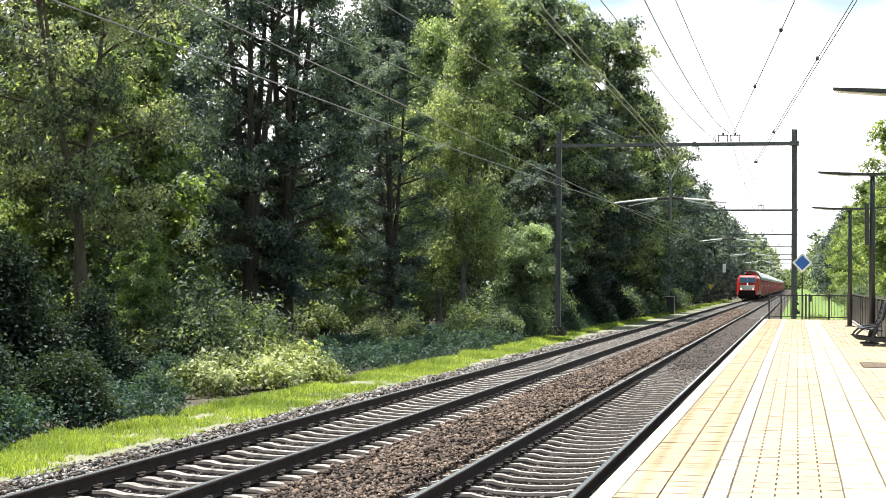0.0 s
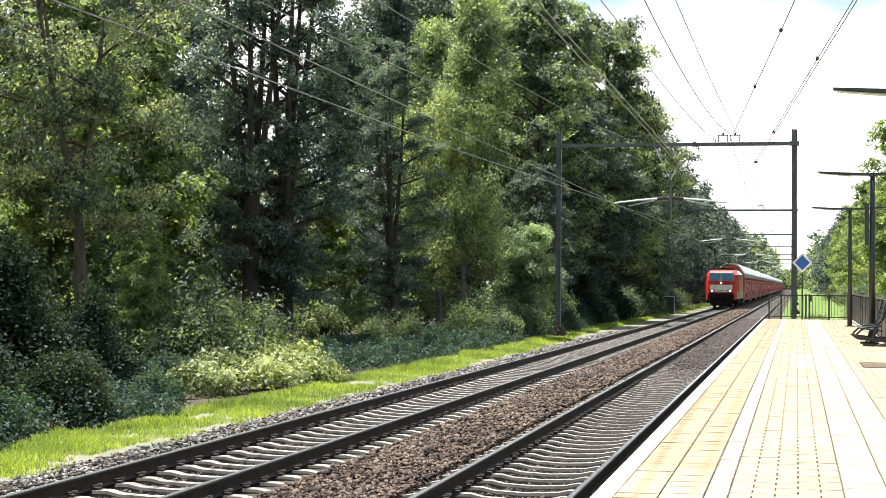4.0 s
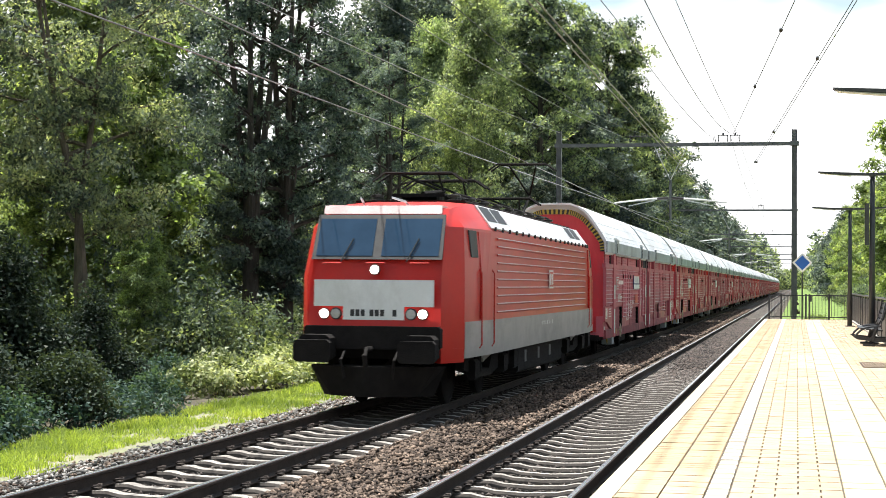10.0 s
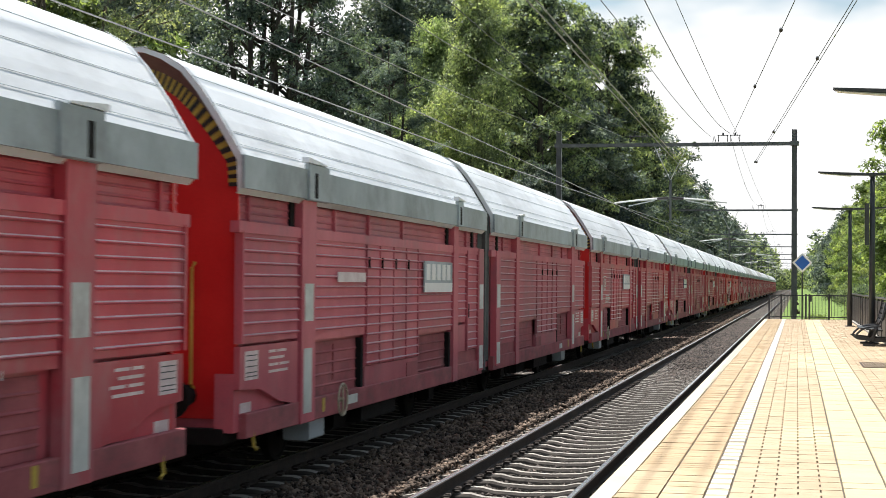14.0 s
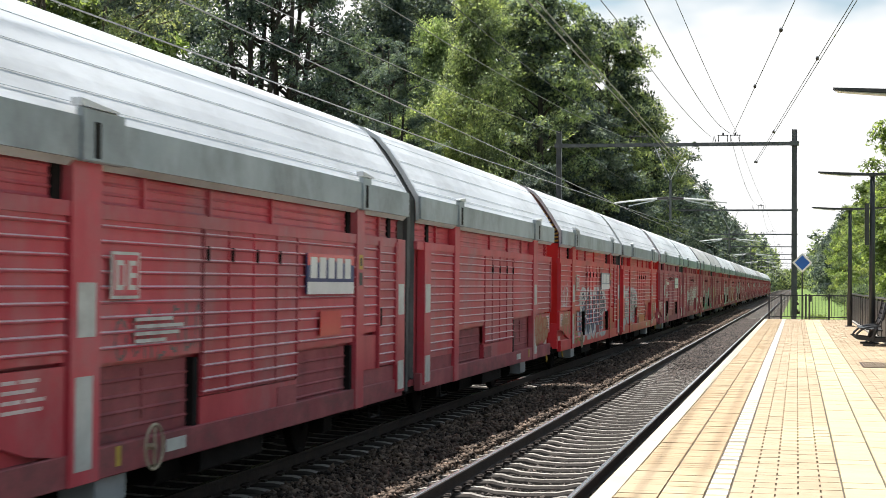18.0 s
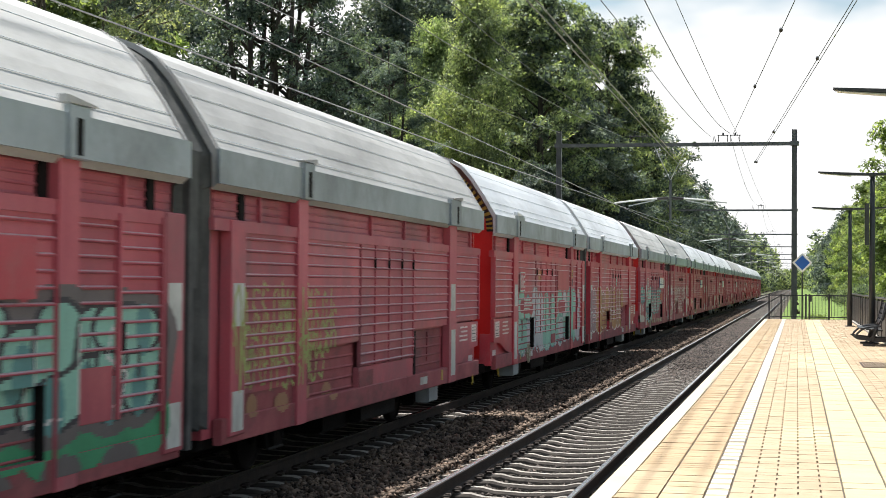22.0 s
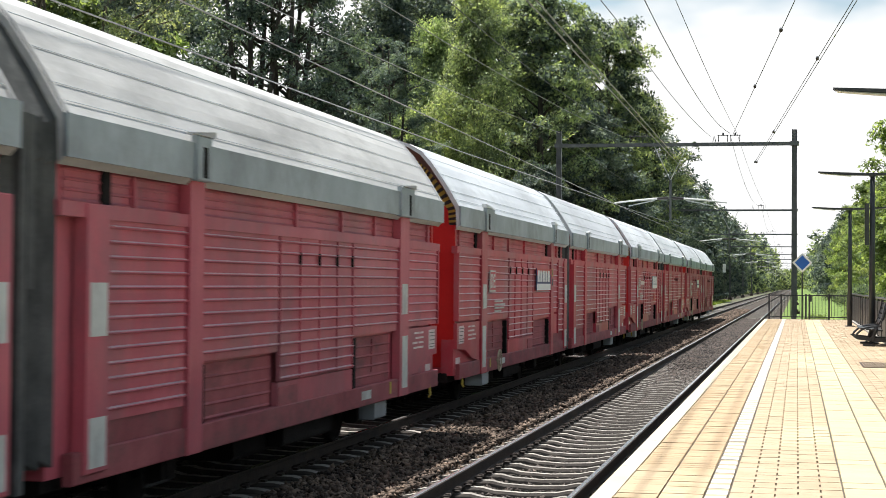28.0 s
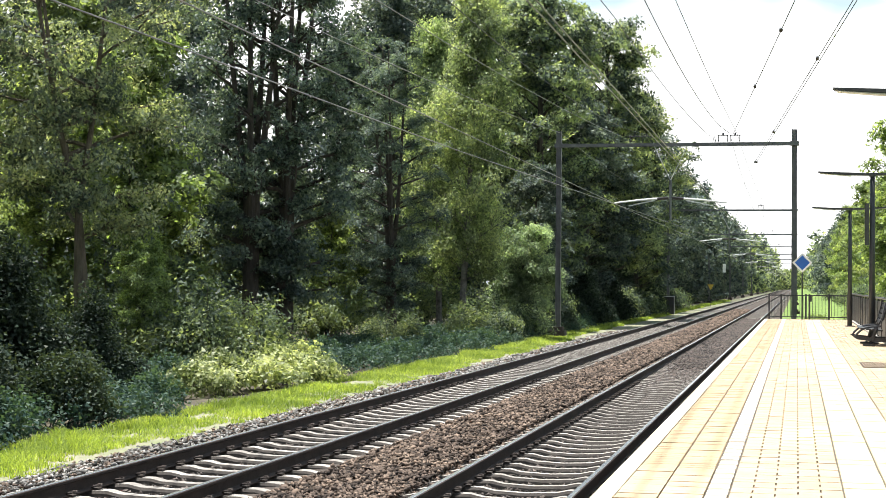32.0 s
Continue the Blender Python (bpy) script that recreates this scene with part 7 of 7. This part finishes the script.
            for dy in (-1.4, 1.4):
                part("wheel", Geo().disc((sg * 0.76, c + dy, 0.60), (sg, 0, 0), 0.60, 0.14, 24, 0.05), "wag_dark", bog)
                part("axle_box", Geo().box(*sorted((sg * 1.2, sg * 1.34)), c + dy - 0.2, c + dy + 0.2, 0.42, 0.78, 0.04), "wag_dark", bog)
                part("spring", Geo().tube([(sg * 1.25, c + dy + 0.35, 0.55), (sg * 1.25, c + dy + 0.35, 0.95)], 0.09, 8), "wag_dark", bog)
            part("damper", Geo().tube([(sg * 1.3, c - 0.9, 0.75), (sg * 1.3, c + 0.6, 0.95)], 0.05, 6), "loco_grey", bog)
            part("sand_box", Geo().box(*sorted((sg * 1.15, sg * 1.38)), c + 2.1, c + 2.5, 0.45, 0.9, 0.03), "wag_dark", bog)
        part("side_tank", Geo().box(*sorted((sg * 0.7, sg * 1.35)), 6.6, L - 6.6, 0.32, 0.86, 0.05), "wag_dark", lo)
        for y in (7.3, 9.0, 10.6):
            part("frame_plate", Geo().box(*sorted((sg * 1.35, sg * 1.365)), y, y + 0.24, 0.52, 0.76, 0.004), "mast", lo)
        em = part("emblem", Geo().box(*sorted((sg * 1.521, sg * 1.526)), 9.5, 10.1, 2.02, 2.42), "loco_white", lo, "pale boxed emblem")
        part("emblem_face", Geo().box(*sorted((sg * 1.526, sg * 1.528)), 9.55, 10.05, 2.06, 2.38), "loco_red", em)
        for y in (9.60, 9.83):
            part("emblem_mark", Geo().box(*sorted((sg * 1.528, sg * 1.530)), y, y + 0.16, 2.10, 2.34), "loco_white", em)
        for i in range(7):
            part("number_bar", Geo().box(*sorted((sg * 1.508, sg * 1.511)), 8.6 + i * 0.24, 8.74 + i * 0.24, 1.25, 1.33), "reflect", lo)
    # fronts
    for e in (0, 1):
        S = (lambda v: v) if e == 0 else (lambda v: L - v)
        F = lambda z: 0.42 + 0.6 * max(0.0, min(1.0, (z - 2.2) / 1.2))

        def plate(name, x0, x1, z0, z1, mat, parent, out=0.012, label="", edge=0.0):
            pts = [(x0 + edge, z0), (x1 - edge, z0), (x1, z1), (x0, z1)]
            vs = [(x, S(F(z) - out), z) for x, z in pts] + [(x, S(F(z) + 0.02), z) for x, z in pts]
            return part(name, Geo().add(vs, [(0, 1, 2, 3), (7, 6, 5, 4), (0, 4, 5, 1), (1, 5, 6, 2), (2, 6, 7, 3), (3, 7, 4, 0)]), mat, parent, label)
        plate("front_panel", -1.02, 1.02, 1.72, 2.16, "loco_white", lo, 0.016, "cool white front panel")
        num = plate("number_field", -0.52, 0.52, 1.50, 1.722, "loco_white", lo, 0.015)
        for x in (-0.36, -0.27, -0.18, -0.03, 0.06, 0.15, 0.36):
            part("number_bar", Geo().box(x - 0.034, x + 0.034, *sorted((S(0.400), S(0.41))), 1.56, 1.67), "print_dark", num)
        fr = plate("window_surround", -1.10, 1.10, 2.50, 3.26, "hazard_black", lo, 0.010, "black windscreen surround", -0.02)
        for x0, x1 in ((-1.05, -0.075), (0.075, 1.05)):
            plate("windscreen", x0, x1, 2.56, 3.19, "glass", fr, 0.018, "dark windscreen with sky blue in its colour")
            part("wiper", Geo().tube([(x0 + 0.45, S(F(2.48) - 0.05), 2.46), (x0 + 0.62, S(F(2.85) - 0.045), 2.85)], 0.012, 5), "hazard_black", fr)
        for x in (-0.75, 0.0, 0.75):
            part("step_bar", Geo().tube([(x - 0.16, S(F(2.45) - 0.05), 2.44), (x + 0.16, S(F(2.45) - 0.05), 2.44)], 0.012, 5), "loco_red", lo)
        on = "lamp_on" if e == 0 else "lamp_off"
        for x, z, r, mt in ((0.0, 2.33, 0.072, on), (-0.84, 1.60, 0.075, on), (0.84, 1.60, 0.075, on), (-0.64, 1.60, 0.08, "lamp_off"), (0.64, 1.60, 0.08, "lamp_off")):
            rim = part("headlamp", Geo().disc((x, S(F(z) - 0.012), z), (0, -1 if e == 0 else 1, 0), r * 1.25, 0.04, 18), "hazard_black", lo, "round headlamp")
            part("lens", Geo().disc((x, S(F(z) - 0.036), z), (0, -1 if e == 0 else 1, 0), r, 0.02, 18), mt, rim, "lit white lens" if mt == "lamp_on" else "clear lens")
        beam = part("buffer_beam", Geo().box(-1.16, 1.16, *sorted((S(0.30), S(0.75))), 1.02, 1.40, 0.04), "wag_dark", lo, "black buffer beam")
        for x in (-0.875, 0.875):
            part("buffer_box", Geo().box(x - 0.26, x + 0.26, *sorted((S(-0.05), S(0.35))), 0.84, 1.26, 0.06), "wag_dark", beam, "black crash box")
            part("buffer_plate", Geo().box(x - 0.31, x + 0.31, *sorted((S(-0.20), S(-0.08))), 0.82, 1.18, 0.05), "wag_dark", beam, "rectangular buffer plate")
        top = [(-1.08, 0.45), (0, 0.12), (1.08, 0.45), (1.15, 0.8), (-1.15, 0.8)]
        low = [(-0.72, 0.50), (0, 0.2), (0.72, 0.50), (0.95, 0.8), (-0.95, 0.8)]
        vs = [(x, S(v), 0.24) for x, v in low] + [(x, S(v), 0.74) for x, v in top]
        part("plough", Geo().add(vs, [(0, 1, 6, 5), (1, 2, 7, 6), (2, 3, 8, 7), (3, 4, 9, 8), (4, 0, 5, 9), (4, 3, 2, 1, 0), (5, 6, 7, 8, 9)]), "wag_dark", beam, "black snow plough")
        part("coupling_hook", Geo().tube([(0, S(0.3), 1.03), (0, S(0.02), 1.03), (0, S(-0.12), 0.93), (0, S(-0.05), 0.75)], 0.045, 6), "wag_dark", beam)
        for x in (-0.45, 0.45):
            part("hose", Geo().tube([(x, S(0.3), 0.98), (x, S(0.05), 0.85), (x * 0.9, S(0.1), 0.55)], 0.03, 6), "wag_dark", beam)
        # pale strip and cap carry the sky's sheen on the roof curve
        plate("front_roof_edge", -1.02, 1.02, 3.275, 3.415, "loco_cap", lo, 0.016, "roof edge with a painted sky sheen")
        cap = [(-0.96, 1.03), (0.96, 1.03), (0.98, 1.6), (-0.98, 1.6)]
        vs = [(x, S(v), z) for z in (3.39, 3.426) for x, v in cap]
        part("roof_cap", Geo().add(vs, [(3, 2, 1, 0), (4, 5, 6, 7), (0, 1, 5, 4), (1, 2, 6, 5), (2, 3, 7, 6), (3, 0, 4, 7)]), "loco_cap", lo, "roof edge above the windscreen with a painted sky sheen")
    # roof gear
    part("roof_deck", Geo().box(-1.02, 1.02, 2.9, L - 2.9, 3.50, 3.60, 0.02), "wag_dark", lo, "dark roof deck")
    for c, up in ((4.2, False), (L - 4.2, True), (6.4, False), (L - 6.2, False)):
        ang = radians(62 if up else 5)
        pan = part("pantograph", Geo().box(-0.5, 0.5, c - 0.7, c + 0.7, 3.70, 3.76, 0.02), "wag_dark", lo, "raised pantograph" if up else "folded pantograph")
        for x in (-0.4, 0.4):
            for yy in (-0.6, 0.6):
                part("insulator", Geo().tube([(x, c + yy, 3.45), (x, c + yy, 3.72)], 0.07, 8), "insul", pan)
        if up:
            kx, kz = c + 1.0, 4.40
            hx, hz = c - 0.1, 5.12
        else:
            kx, kz = c + 1.45, 3.92
            hx, hz = c - 0.55, 4.12
        part("lower_arm", Geo().tube([(0, c - 0.3, 3.78), (0, kx, kz)], 0.045, 6), "wag_dark", pan)
        part("upper_arm", Geo().tube([(0, kx, kz), (-0.35, hx, hz)], 0.025, 5).tube([(0, kx, kz), (0.35, hx, hz)], 0.022, 5), "wag_dark", pan)
        part("head_strip", Geo().tube([(-0.85, hx - 0.18, hz - 0.14), (-0.62, hx - 0.18, hz + 0.02), (0.62, hx - 0.18, hz + 0.02), (0.85, hx - 0.18, hz - 0.14)], 0.022, 5).tube([(-0.85, hx + 0.18, hz - 0.14), (-0.62, hx + 0.18, hz + 0.02), (0.62, hx + 0.18, hz + 0.02), (0.85, hx + 0.18, hz - 0.14)], 0.022, 5), "wag_dark", pan)
    for i in range(9):
        y = 3.3 + i * 1.4
        for x in (0.72, -0.72):
            part("roof_insulator", Geo().tube([(x, y, 3.45), (x, y, 3.74)], 0.07, 9).disc((x, y, 3.52), (0, 0, 1), 0.14, 0.05, 10).disc((x, y, 3.61), (0, 0, 1), 0.13, 0.05, 10).disc((x, y, 3.70), (0, 0, 1), 0.12, 0.05, 10), "insul", lo)
    part("roof_busbar", Geo().tube([(0.72, 3.3, 3.75), (0.72, 14.5, 3.75)], 0.022, 5).tube([(-0.4, 3.6, 3.70), (-0.2, 9.0, 3.66), (-0.4, 14.5, 3.70)], 0.018, 5), "wag_dark", lo)
    part("roof_horn", Geo().tube([(0.3, 1.7, 3.42), (0.3, 1.3, 3.50), (0.1, 1.2, 3.56)], 0.02, 5), "galv", lo)
    part("roof_horn", Geo().tube([(-0.5, 1.7, 3.42), (-0.45, 1.2, 3.55)], 0.02, 5), "galv", lo)
    return lo


loco = build_loco()
wagons = build_wagons()

# ---- track and platform pieces ----
build_track("track_far", XL, 15.615 - 3.0, "straight railway track with concrete sleepers and rusty rails", 1.35)
build_track("track_near", XR, 17.077 - 4.2, "straight railway track with concrete sleepers beside the platform", 1.0)
build_platform()


# ---- movement: the train comes towards the platform, gaining a little speed ----
def front_at(t):
    return 45.82 - 20.819 * (t - 9.0) - 0.1533 * (t - 9.0) ** 2 / 2


def motions():
    times = [float(i) for i in range(33)]
    walk(loco, [(t, pose(XL, front_at(t), 0)) for t in times])
    for k, w in enumerate(wagons):
        walk(w, [(t, pose(XL, front_at(t) + 20.02 + 27.289 * k, 0)) for t in times])


motions()
